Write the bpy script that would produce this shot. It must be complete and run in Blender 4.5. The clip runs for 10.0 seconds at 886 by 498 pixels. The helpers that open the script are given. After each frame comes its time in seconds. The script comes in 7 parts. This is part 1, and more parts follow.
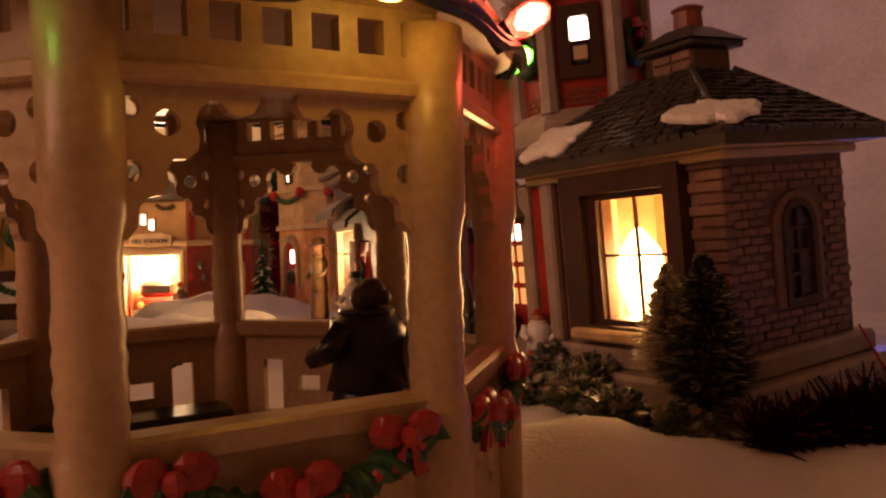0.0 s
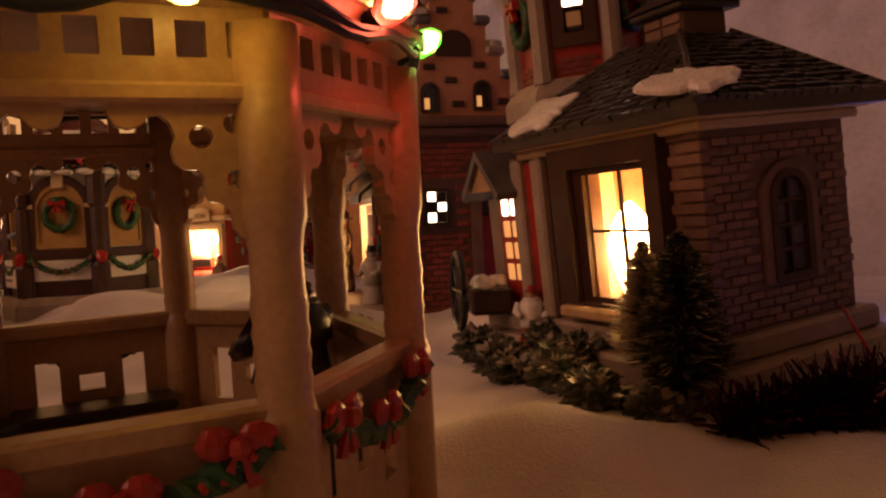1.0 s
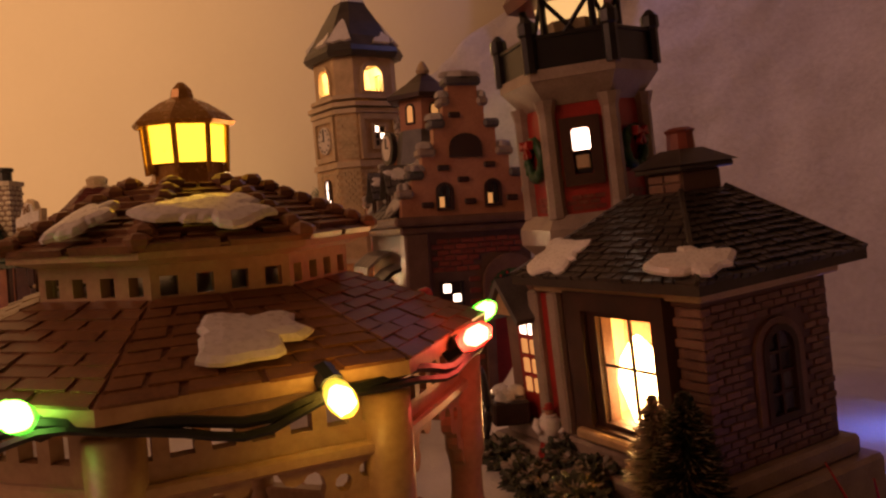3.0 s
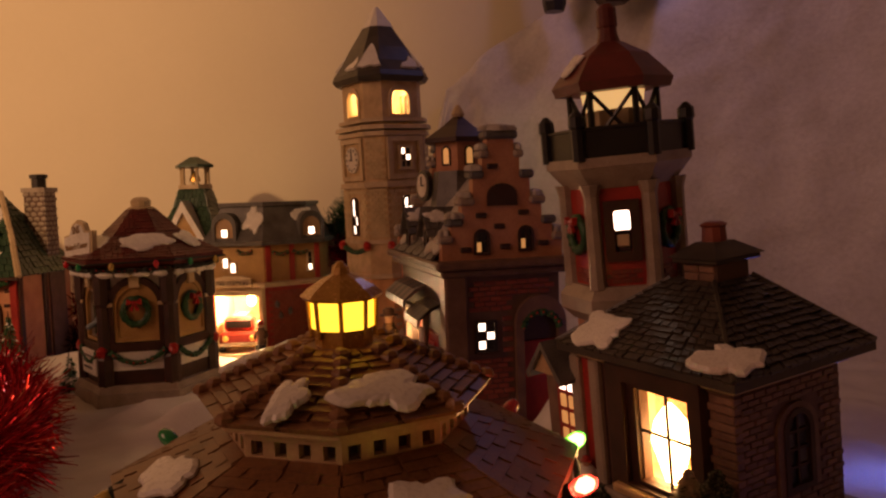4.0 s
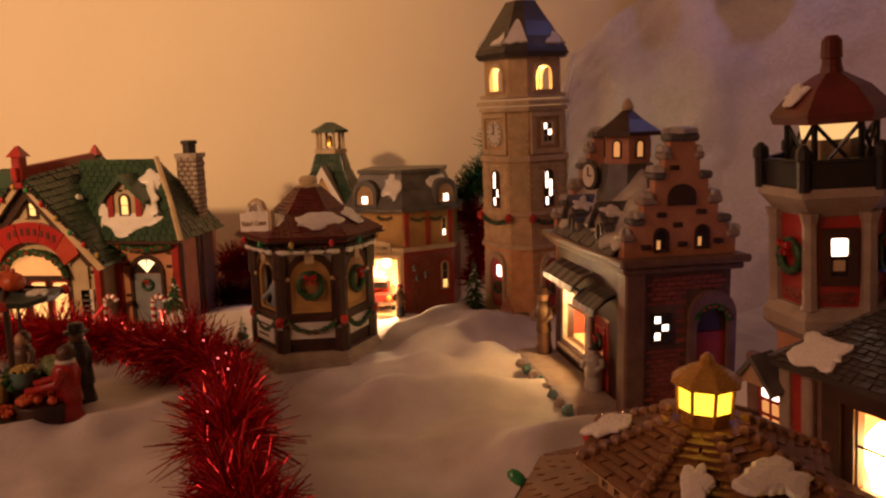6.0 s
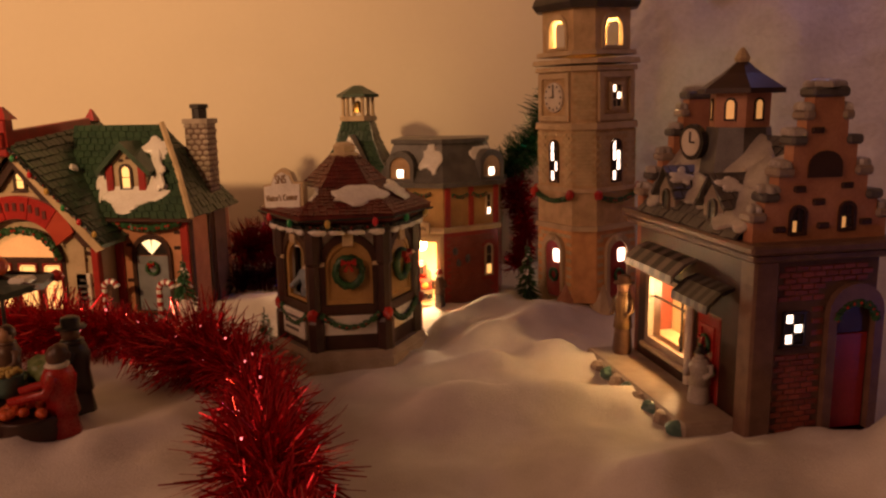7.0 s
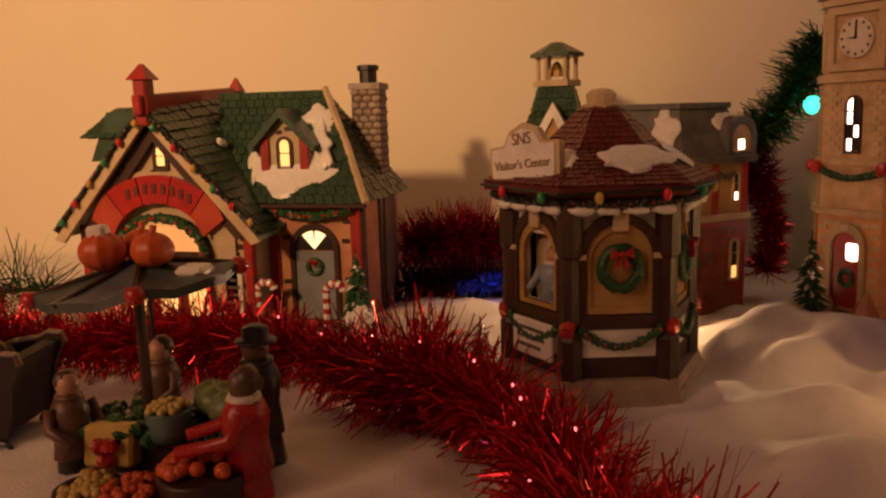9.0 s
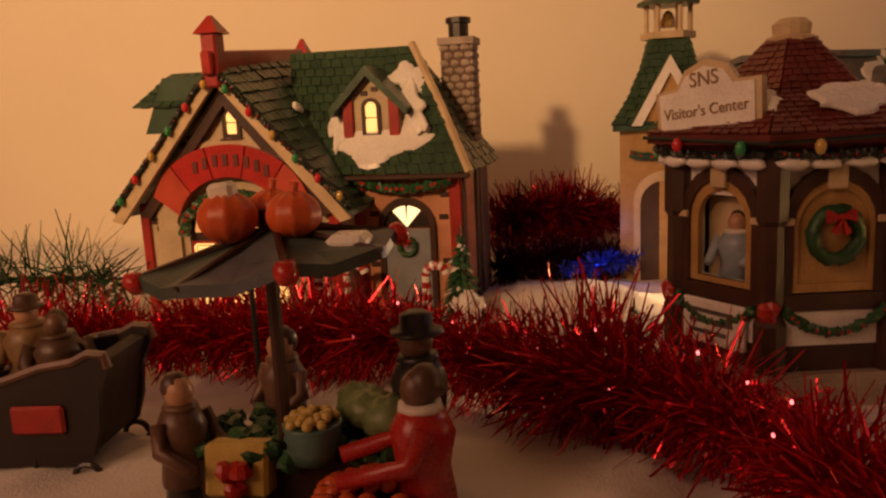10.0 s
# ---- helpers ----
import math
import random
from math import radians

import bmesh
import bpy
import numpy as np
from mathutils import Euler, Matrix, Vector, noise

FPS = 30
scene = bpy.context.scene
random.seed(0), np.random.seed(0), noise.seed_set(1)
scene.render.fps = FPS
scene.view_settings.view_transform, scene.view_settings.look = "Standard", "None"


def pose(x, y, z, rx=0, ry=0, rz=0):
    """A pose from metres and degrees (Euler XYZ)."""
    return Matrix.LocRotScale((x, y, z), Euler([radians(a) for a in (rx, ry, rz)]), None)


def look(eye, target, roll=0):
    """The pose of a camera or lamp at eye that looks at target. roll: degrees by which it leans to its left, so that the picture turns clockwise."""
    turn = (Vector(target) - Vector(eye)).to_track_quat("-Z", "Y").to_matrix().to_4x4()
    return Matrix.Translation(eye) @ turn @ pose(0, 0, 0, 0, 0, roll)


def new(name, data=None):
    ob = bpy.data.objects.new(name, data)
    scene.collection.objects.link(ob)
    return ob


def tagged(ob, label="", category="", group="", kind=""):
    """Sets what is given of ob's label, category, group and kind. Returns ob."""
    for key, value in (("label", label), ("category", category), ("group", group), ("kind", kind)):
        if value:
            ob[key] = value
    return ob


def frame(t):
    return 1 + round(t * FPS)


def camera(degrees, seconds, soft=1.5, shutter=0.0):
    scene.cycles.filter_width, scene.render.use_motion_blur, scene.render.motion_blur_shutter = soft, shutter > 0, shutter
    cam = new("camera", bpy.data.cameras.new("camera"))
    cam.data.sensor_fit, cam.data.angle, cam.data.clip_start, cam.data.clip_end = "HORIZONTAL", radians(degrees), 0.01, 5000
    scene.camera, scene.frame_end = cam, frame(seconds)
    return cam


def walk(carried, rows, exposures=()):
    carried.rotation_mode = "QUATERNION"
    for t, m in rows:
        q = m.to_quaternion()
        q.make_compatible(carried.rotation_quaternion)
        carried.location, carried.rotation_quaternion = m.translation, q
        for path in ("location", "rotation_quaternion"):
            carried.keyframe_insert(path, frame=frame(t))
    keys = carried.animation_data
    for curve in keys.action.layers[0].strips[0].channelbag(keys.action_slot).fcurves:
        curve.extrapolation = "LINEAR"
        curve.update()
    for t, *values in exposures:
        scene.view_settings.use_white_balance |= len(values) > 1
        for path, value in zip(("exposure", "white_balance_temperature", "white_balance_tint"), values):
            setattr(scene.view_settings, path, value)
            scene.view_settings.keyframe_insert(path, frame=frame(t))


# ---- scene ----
cam = camera(59.3, 10.0, soft=2.3)
METRES, EYE, TILT, LEAN, TURN = 0.6, 0.05, 0.5, 1.5, 0.0
ROWS = [
    (0.0, 0.0, 0.0, 0.0, 0.0, 0.0, -0.0),
    (0.5, 0.0192, -0.0007, 0.004, 2.5, -1.33, 0.25),
    (1.0, 0.0382, 0.0069, 0.0064, 4.61, -2.57, 1.17),
    (1.5, 0.0462, 0.0097, 0.0148, 4.95, -3.31, 1.48),
    (2.0, 0.042, 0.0063, 0.0396, 4.91, -2.63, 2.07),
    (2.5, 0.0364, -0.012, 0.0549, 4.43, -1.79, 2.37),
    (4.0, -0.013, -0.0853, 0.1417, 3.26, -4.3, 0.45),
    (4.5, -0.0299, -0.1138, 0.1779, 4.03, -5.49, 0.13),
    (5.0, -0.0498, -0.1511, 0.2153, 5.59, -6.47, 0.03),
    (5.5, -0.0807, -0.1678, 0.2236, 6.53, -8.18, -0.28),
    (6.0, -0.1326, -0.1309, 0.212, 7.03, -9.9, -0.12),
    (7.5, -0.2581, 0.0616, 0.1682, 6.94, -11.34, -0.9),
    (8.0, -0.3079, 0.1102, 0.1445, 8.33, -10.76, -1.0),
    (8.5, -0.347, 0.1489, 0.1312, 10.66, -10.35, -0.51),
    (9.0, -0.3962, 0.1889, 0.1229, 12.85, -10.26, 0.22),
    (9.5, -0.4441, 0.2216, 0.1136, 14.06, -10.44, 0.85),
    (10.0, -0.5064, 0.2635, 0.0938, 13.46, -11.01, 1.36),
]
walk(cam, [(t, pose(0, 0, EYE, TILT, LEAN, TURN) @ pose(METRES * x, METRES * y, METRES * z, 90 + pitch, roll, yaw)) for t, x, y, z, yaw, pitch, roll in ROWS],
     exposures=[(0, 0.6), (0.5, -0.05), (1.0, 0.35), (1.5, -0.25), (2.0, -0.5), (2.5, 0.2), (4, -0.2), (4.5, -0.05), (5.0, -0.2), (5.5, -0.25), (6.0, 0.2), (7.5, 0.0), (8.0, 0.05), (8.5, 0.4), (9.0, 0.1), (9.5, 0.5), (10, 0.1)])

# ---- light ----
world = bpy.data.worlds.new("world")
scene.world = world
world.use_nodes = True
world.node_tree.nodes["Background"].inputs[0].default_value = (0.9, 0.62, 0.42, 1)
world.node_tree.nodes["Background"].inputs[1].default_value = 0.0


def lamp(name, kind, where, watts, colour, size=0.01, target=None, spread=None):
    d = bpy.data.lights.new(name, kind)
    d.energy, d.color = watts, colour
    if kind == "AREA":
        d.size = size
    else:
        d.shadow_soft_size = size
    o = new(name, d)
    o.matrix_world = look(where, target) if target else Matrix.Translation(where)
    return o


spot = lamp("room_lamp", "SPOT", (-0.73, -0.64, 0.61), 61.0, (1.0, 0.53, 0.23), 0.04, (-0.67, 0.78, 0.41))
spot.data.spot_size, spot.data.spot_blend = radians(57), 1.0
# unseen fill light added from the left front to lift the village
lamp("room_lamp_far", "AREA", (-1.4, -0.75, 0.85), 7.8, (1.0, 0.46, 0.29), 0.9, (-0.05, 0.35, 0.0))
lamp("blue_bulb_corner", "POINT", (0.165, 0.30, 0.03), 0.02, (0.15, 0.2, 1.0), 0.004)
lamp("blue_bulb_tinsel", "POINT", (0.155, 0.145, 0.02), 0.005, (0.25, 0.2, 1.0), 0.003)
# lamp added for the bluish glow on the hill; its source is unseen
lamp("blue_bulb_hill", "POINT", (0.10, 0.58, 0.40), 0.12, (0.45, 0.42, 1.0), 0.006)
# the bulbs inside the houses
lamp("garage_bulb_light", "POINT", (-0.222, 0.628, 0.05), 0.6, (1.0, 0.62, 0.32), 0.004)
lamp("shop_bulb_light", "POINT", (-0.039, 0.435, 0.052), 0.2, (1.0, 0.58, 0.24), 0.004)
lamp("belfry_bulb_light", "POINT", (-0.087, 0.602, 0.2235), 0.16, (1.0, 0.62, 0.25), 0.004)


# ---- materials ----
def M(name, col, col2=None, rough=0.5, scale=250.0, bump=0.25, metal=0.0, emit=0.0, ecol=None, depth=0.0006, spread=0.5, coat=0.0, rand=0.0, sss=0.0, fine=4.0):
    m = bpy.data.materials.new(name)
    m.use_nodes = True
    nt = m.node_tree
    b = nt.nodes["Principled BSDF"]
    L = nt.links.new
    if rough < 0.6:
        rough *= 0.82
    col2 = col2 or tuple(c * 0.62 for c in col)
    tc = nt.nodes.new("ShaderNodeTexCoord")
    big = nt.nodes.new("ShaderNodeTexNoise")
    big.inputs["Scale"].default_value, big.inputs["Detail"].default_value = scale * 0.3, 5
    fin = nt.nodes.new("ShaderNodeTexNoise")
    fin.inputs["Scale"].default_value, fin.inputs["Detail"].default_value = scale * fine, 4
    L(tc.outputs["Object"], big.inputs["Vector"])
    L(tc.outputs["Object"], fin.inputs["Vector"])
    ramp = nt.nodes.new("ShaderNodeValToRGB")
    ramp.color_ramp.elements[0].position, ramp.color_ramp.elements[1].position = 0.5 - 0.25 * spread - 0.05, 0.5 + 0.25 * spread
    ramp.color_ramp.elements[0].color, ramp.color_ramp.elements[1].color = (*col2, 1), (*col, 1)
    mix = nt.nodes.new("ShaderNodeMath")
    mix.operation = "MULTIPLY_ADD"
    mix.inputs[1].default_value = 0.35
    L(fin.outputs["Fac"], mix.inputs[0])
    sc = nt.nodes.new("ShaderNodeMath")
    sc.operation = "MULTIPLY"
    sc.inputs[1].default_value = 0.65
    L(big.outputs["Fac"], sc.inputs[0])
    L(sc.outputs[0], mix.inputs[2])
    L(mix.outputs[0], ramp.inputs["Fac"])
    out = ramp.outputs["Color"]
    if rand:
        oi = nt.nodes.new("ShaderNodeObjectInfo")
        hs = nt.nodes.new("ShaderNodeHueSaturation")
        mr = nt.nodes.new("ShaderNodeMapRange")
        mr.inputs["To Min"].default_value, mr.inputs["To Max"].default_value = 1 - rand, 1 + rand
        L(oi.outputs["Random"], mr.inputs["Value"])
        L(mr.outputs["Result"], hs.inputs["Value"])
        L(out, hs.inputs["Color"])
        out = hs.outputs["Color"]
    L(out, b.inputs["Base Color"])
    rr = nt.nodes.new("ShaderNodeMapRange")
    rr.inputs["To Min"].default_value, rr.inputs["To Max"].default_value = max(rough - 0.12, 0.04), min(rough + 0.12, 1)
    L(fin.outputs["Fac"], rr.inputs["Value"])
    L(rr.outputs["Result"], b.inputs["Roughness"])
    b.inputs["Metallic"].default_value = metal
    b.inputs["Coat Weight"].default_value = coat
    if sss:
        b.inputs["Subsurface Weight"].default_value = sss
        b.inputs["Subsurface Radius"].default_value = (0.004, 0.003, 0.002)
    if bump:
        bp = nt.nodes.new("ShaderNodeBump")
        bp.inputs["Strength"].default_value, bp.inputs["Distance"].default_value = bump, depth
        L(mix.outputs[0], bp.inputs["Height"])
        L(bp.outputs["Normal"], b.inputs["Normal"])
    if emit:
        b.inputs["Emission Color"].default_value = (*(ecol or col), 1)
        b.inputs["Emission Strength"].default_value = emit
    return m


CREAM = M("cream_ceramic", (0.56, 0.375, 0.205), (0.36, 0.22, 0.115), 0.42, 220)
IVORY = M("ivory_plaster", (0.56, 0.45, 0.29), (0.40, 0.30, 0.18), 0.42, 220)
WHITE = M("white_paint", (0.78, 0.72, 0.62), (0.55, 0.48, 0.38), 0.5, 300)
# a darker, greyer copy of SNOW, used at the shop
SNOWDIM = M("greyer_glazed_snow", (0.52, 0.48, 0.43), (0.30, 0.26, 0.22), 0.4, 260, 0.35)
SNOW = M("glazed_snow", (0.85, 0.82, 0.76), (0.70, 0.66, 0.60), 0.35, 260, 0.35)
FELT = M("snow_felt", (0.80, 0.76, 0.70), (0.66, 0.62, 0.56), 0.9, 160, 0.75, depth=0.0018, fine=8)
COTTON = M("cotton_batting", (0.70, 0.66, 0.65), (0.54, 0.50, 0.49), 0.95, 60, 0.7, depth=0.004)
PLASTER = M("wall_paint", (0.74, 0.66, 0.50), (0.70, 0.62, 0.46), 0.8, 40, 0.15, depth=0.0006, spread=0.9)
RED = M("red_paint", (0.42, 0.035, 0.025), (0.24, 0.02, 0.018), 0.4, 300)
BRIGHTRED = M("bright_red_paint", (0.48, 0.025, 0.018), (0.29, 0.016, 0.012), 0.35, 300)
ORANGE = M("orange_red_banner", (0.50, 0.07, 0.03), (0.34, 0.035, 0.015), 0.45, 300)
MAROON = M("maroon_shingle", (0.16, 0.026, 0.02), (0.08, 0.015, 0.012), 0.5, 300)
BROWN = M("brown_timber", (0.06, 0.024, 0.014), (0.028, 0.012, 0.007), 0.5, 300)
DARK = M("dark_glaze", (0.03, 0.025, 0.024), (0.015, 0.012, 0.012), 0.4, 300)
GREEN = M("green_shingle", (0.045, 0.09, 0.048), (0.016, 0.04, 0.024), 0.42, 300)
LEAF = M("garland_green", (0.03, 0.11, 0.035), (0.012, 0.045, 0.016), 0.5, 500, 0.6)
SLATE = M("slate_grey", (0.14, 0.13, 0.12), (0.06, 0.055, 0.05), 0.5, 300)
GREY = M("grey_door_paint", (0.26, 0.28, 0.30), (0.18, 0.19, 0.20), 0.45, 300)
YELLOW = M("ochre_wall", (0.50, 0.31, 0.11), (0.34, 0.19, 0.06), 0.45, 260)
TAN = M("tan_stone", (0.66, 0.47, 0.25), (0.40, 0.27, 0.13), 0.55, 420, 0.6)
# tan stone with an orange glow mixed into the base colour
TANGLOW = M("glow_tinted_tan_stone", (0.78, 0.42, 0.17), (0.56, 0.27, 0.10), 0.5, 420, 0.6)
TANBLOCK = M("tan_stone_block", (0.68, 0.54, 0.30), (0.46, 0.35, 0.19), 0.5, 420, 0.6)
TANLIGHT = M("tan_trim", (0.62, 0.48, 0.29), (0.44, 0.32, 0.18), 0.5, 300)
STONE = M("chimney_stone", (0.40, 0.33, 0.26), (0.22, 0.17, 0.13), 0.6, 400, 0.6)
PEACH = M("peach_wall", (0.58, 0.28, 0.15), (0.40, 0.16, 0.08), 0.5, 260)
BRICKRED = M("brick_red", (0.30, 0.075, 0.045), (0.17, 0.035, 0.025), 0.5, 400, 0.5, rand=0.25)
BROWNSTONE = M("brown_stone_trim", (0.19, 0.105, 0.07), (0.10, 0.052, 0.036), 0.5, 400, 0.5)
AWNINGGREY = M("grey_awning_paint", (0.24, 0.20, 0.17), (0.14, 0.115, 0.10), 0.5, 300)
BRICKDULL = M("brick_dull", (0.26, 0.15, 0.10), (0.15, 0.08, 0.06), 0.5, 400, 0.5, rand=0.25)
MORTARDULL = M("dull_mortar", (0.19, 0.115, 0.08), (0.12, 0.07, 0.05), 0.6, 400)
MORTAR = M("mortar", (0.15, 0.085, 0.06), (0.09, 0.05, 0.035), 0.7, 400)
GREYSTONE = M("grey_trim", (0.40, 0.32, 0.25), (0.25, 0.19, 0.15), 0.5, 300)
ROOFDARK = M("dark_roof_tile", (0.065, 0.052, 0.04), (0.028, 0.023, 0.02), 0.45, 300, rand=0.2)
ROOFBROWN = M("gazebo_roof_tile", (0.27, 0.125, 0.05), (0.12, 0.05, 0.022), 0.5, 300)
BLACK = M("black_iron", (0.018, 0.016, 0.016), (0.01, 0.01, 0.01), 0.4, 300)
GOLDLIT = M("gold_lantern", (0.60, 0.34, 0.07), (0.38, 0.19, 0.04), 0.3, 300, metal=0.3)
TINRED = M("red_tinsel", (0.74, 0.035, 0.05), (0.30, 0.008, 0.018), 0.2, 900, 0.1, metal=0.8)
# TINRED darkened for the shade behind the houses; the twigs share it
TINMID = M("shade_darkened_red_tinsel", (0.48, 0.014, 0.022), (0.20, 0.006, 0.01), 0.22, 900, 0.1, metal=0.8)
TINGREEN = M("green_tinsel", (0.02, 0.09, 0.03), (0.01, 0.04, 0.016), 0.35, 900, 0.1, metal=0.5)
# red tinsel with deep shade put into its colour
TINSHADE = M("dark_tinsel", (0.06, 0.006, 0.012), (0.03, 0.004, 0.008), 0.3, 900, 0.1, metal=0.6)
# blue light falling on tinsel, put into the foil colour
TINBLUELIT = M("blue_tinsel", (0.03, 0.06, 0.5), (0.02, 0.03, 0.3), 0.3, 900, 0.1, metal=0.5)
FLESH = M("painted_skin", (0.50, 0.28, 0.17), (0.38, 0.19, 0.11), 0.5, 400)
BLUECOAT = M("blue_grey_paint", (0.30, 0.36, 0.40), (0.18, 0.22, 0.26), 0.5, 400)
COATBROWN = M("brown_coat_paint", (0.16, 0.08, 0.045), (0.08, 0.04, 0.025), 0.5, 400)
STATUETAN = M("worn_tan_coat_paint", (0.24, 0.14, 0.06), (0.10, 0.055, 0.025), 0.5, 500, 0.5)
COATTAN = M("tan_coat_paint", (0.36, 0.22, 0.10), (0.20, 0.11, 0.05), 0.5, 400)
PUMPKIN = M("orange_fruit", (0.70, 0.13, 0.03), (0.46, 0.065, 0.018), 0.45, 500, 0.4)
LEMON = M("yellow_fruit", (0.66, 0.50, 0.14), (0.48, 0.32, 0.07), 0.45, 500)
AWNING = M("umbrella_canvas", (0.06, 0.085, 0.07), (0.03, 0.045, 0.04), 0.55, 250)
BLUEGREY = M("umbrella_blue", (0.12, 0.13, 0.15), (0.07, 0.08, 0.09), 0.55, 250)
CABLE = M("dark_green_cable", (0.012, 0.018, 0.012), (0.008, 0.01, 0.008), 0.5, 300)
BRASS = M("brass", (0.55, 0.35, 0.10), (0.35, 0.2, 0.05), 0.35, 300, metal=0.8)
TEALTUB = M("teal_tub", (0.10, 0.20, 0.17), (0.06, 0.11, 0.10), 0.45, 300)
GLOWW = M("lit_pane_white", (0.9, 0.85, 0.75), None, 0.5, 200, 0, emit=4.0, ecol=(1.0, 0.72, 0.55))
GLOWA = M("lit_pane_amber", (0.9, 0.75, 0.45), None, 0.5, 200, 0, emit=1.15, ecol=(1.0, 0.50, 0.14))
FANLIT = M("lit_pane_cream", (0.9, 0.75, 0.5), None, 0.5, 200, 0, emit=1.6, ecol=(1.0, 0.66, 0.32))
SLEIGHDARK = M("dark_sleigh_paint", (0.013, 0.007, 0.006), (0.022, 0.010, 0.008), 0.65, 60, 0.2)
HAIRDARK = M("dark_brown_hair_paint", (0.05, 0.025, 0.015), (0.09, 0.045, 0.025), 0.5, 80, 0.2)
GLOWDIM = M("lit_pane_dim", (0.8, 0.4, 0.2), None, 0.5, 200, 0, emit=0.55, ecol=(1.0, 0.42, 0.12))
GLOWY = M("lit_lantern_pane", (0.9, 0.6, 0.08), None, 0.4, 200, 0, emit=3.2, ecol=(1.0, 0.50, 0.03))
GLOWL = M("lit_lighthouse_lamp", (0.9, 0.75, 0.55), None, 0.5, 200, 0, emit=0.9, ecol=(1.0, 0.55, 0.2))
INSIDE = M("lit_interior", (0.80, 0.66, 0.42), (0.7, 0.55, 0.32), 0.7, 200)
FLAME = M("inner_bulb", (1, 0.9, 0.7), None, 0.4, 200, 0, emit=30.0, ecol=(1.0, 0.52, 0.19))


def bulbmat(name, c, e, clear=0.0):
    m = M(name, c, c, 0.15, 300, 0, emit=e, ecol=c, coat=0.5)
    m.node_tree.nodes["Principled BSDF"].inputs["Transmission Weight"].default_value = clear
    return m


BULB_ON = {k: bulbmat("lit_%s_bulb" % k, c, e, 0.85) for k, c, e in (("yellow", (1.0, 0.58, 0.05), 1.3), ("red", (1.0, 0.06, 0.03), 1.1), ("green", (0.12, 0.9, 0.04), 0.9))}
FILAMENT = M("glowing_filament", (1, 0.9, 0.7), None, 0.4, 200, 0, emit=16.0, ecol=(1.0, 0.8, 0.55))
BULB_OFF = {k: bulbmat("%s_bulb" % k, c, e) for k, c, e in (("yellow", (0.5, 0.3, 0.06), 0.03), ("red", (0.5, 0.02, 0.02), 0.05), ("green", (0.03, 0.22, 0.06), 0.03), ("teal", (0.05, 0.8, 0.5), 2.6))}


# ---- mesh builders, in centimetres ----
def B():
    return bmesh.new()


def part(name, bm, mat, parent=None, label="", smooth=False, kind=""):
    """Links a bmesh given in centimetres as one mesh object."""
    bmesh.ops.recalc_face_normals(bm, faces=bm.faces)
    bmesh.ops.scale(bm, vec=(0.01, 0.01, 0.01), verts=bm.verts)
    me = bpy.data.meshes.new(name)
    bm.to_mesh(me)
    bm.free()
    for m in mat if isinstance(mat, (list, tuple)) else [mat]:
        me.materials.append(m)
    if smooth:
        me.shade_smooth()
    ob = new(name, me)
    if parent:
        ob.parent = parent
    if label:
        ob["label"] = label
    if kind:
        ob["kind"] = kind
    return ob


def thing(name, label, category, x=0, y=0, z=0, rz=0, group="", rx=0, ry=0):
    ob = new(name)
    ob.empty_display_size = 0.01
    ob.matrix_basis = pose(x / 100, y / 100, z / 100, rx, ry, rz)
    return tagged(ob, label, category, group)


def pieces(name, bm, mat, parent=None, label="", smooth=False):
    """Links each separate piece of a bmesh as a part of its own."""
    seen, made = set(), []
    bm.verts.index_update()
    for v0 in bm.verts:
        if v0 in seen:
            continue
        seen.add(v0)
        todo, isl = [v0], []
        while todo:
            v = todo.pop()
            isl.append(v)
            for e in v.link_edges:
                w = e.other_vert(v)
                if w not in seen:
                    seen.add(w)
                    todo.append(w)
        nb = bmesh.new()
        mp = {v: nb.verts.new(v.co) for v in isl}
        for f in {f for v in isl for f in v.link_faces}:
            nb.faces.new([mp[v] for v in f.verts]).material_index = f.material_index
        made.append(part(name, nb, mat, parent, label, smooth))
    bm.free()
    return made


def setmat(bm, before, i):
    bm.faces.ensure_lookup_table()
    for f in bm.faces[before:]:
        f.material_index = i


def box(bm, x0, x1, y0, y1, z0, z1, bev=0.0, m=None):
    vs = [bm.verts.new((x, y, z)) for x in (x0, x1) for y in (y0, y1) for z in (z0, z1)]
    q = [(0, 1, 3, 2), (4, 6, 7, 5), (0, 4, 5, 1), (2, 3, 7, 6), (0, 2, 6, 4), (1, 5, 7, 3)]
    fs = [bm.faces.new([vs[i] for i in f]) for f in q]
    if m is not None:
        bmesh.ops.transform(bm, matrix=m, verts=vs)
    if bev:
        es = list({e for f in fs for e in f.edges})
        bmesh.ops.bevel(bm, geom=es, offset=bev, segments=1, affect="EDGES")


def prism(bm, pts, z0, z1, top=None):
    top = top or pts
    a = [bm.verts.new((x, y, z0)) for x, y in pts]
    b = [bm.verts.new((x, y, z1)) for x, y in top]
    n = len(a)
    bm.faces.new(a[::-1])
    bm.faces.new(b)
    for i in range(n):
        bm.faces.new((a[i], a[(i + 1) % n], b[(i + 1) % n], b[i]))


def slab(bm, pts, y0, y1, m=None):
    """A flat shape (x, z) with thickness from y0 to y1."""
    a = [bm.verts.new((x, y0, z)) for x, z in pts]
    b = [bm.verts.new((x, y1, z)) for x, z in pts]
    n = len(a)
    bm.faces.new(a)
    bm.faces.new(b[::-1])
    for i in range(n):
        bm.faces.new((a[i], b[i], b[(i + 1) % n], a[(i + 1) % n]))
    if m is not None:
        bmesh.ops.transform(bm, matrix=m, verts=a + b)


def ngon(n, r, ph=0.0, cx=0, cy=0):
    return [(cx + r * math.cos(radians(ph + 360 * k / n)), cy + r * math.sin(radians(ph + 360 * k / n))) for k in range(n)]


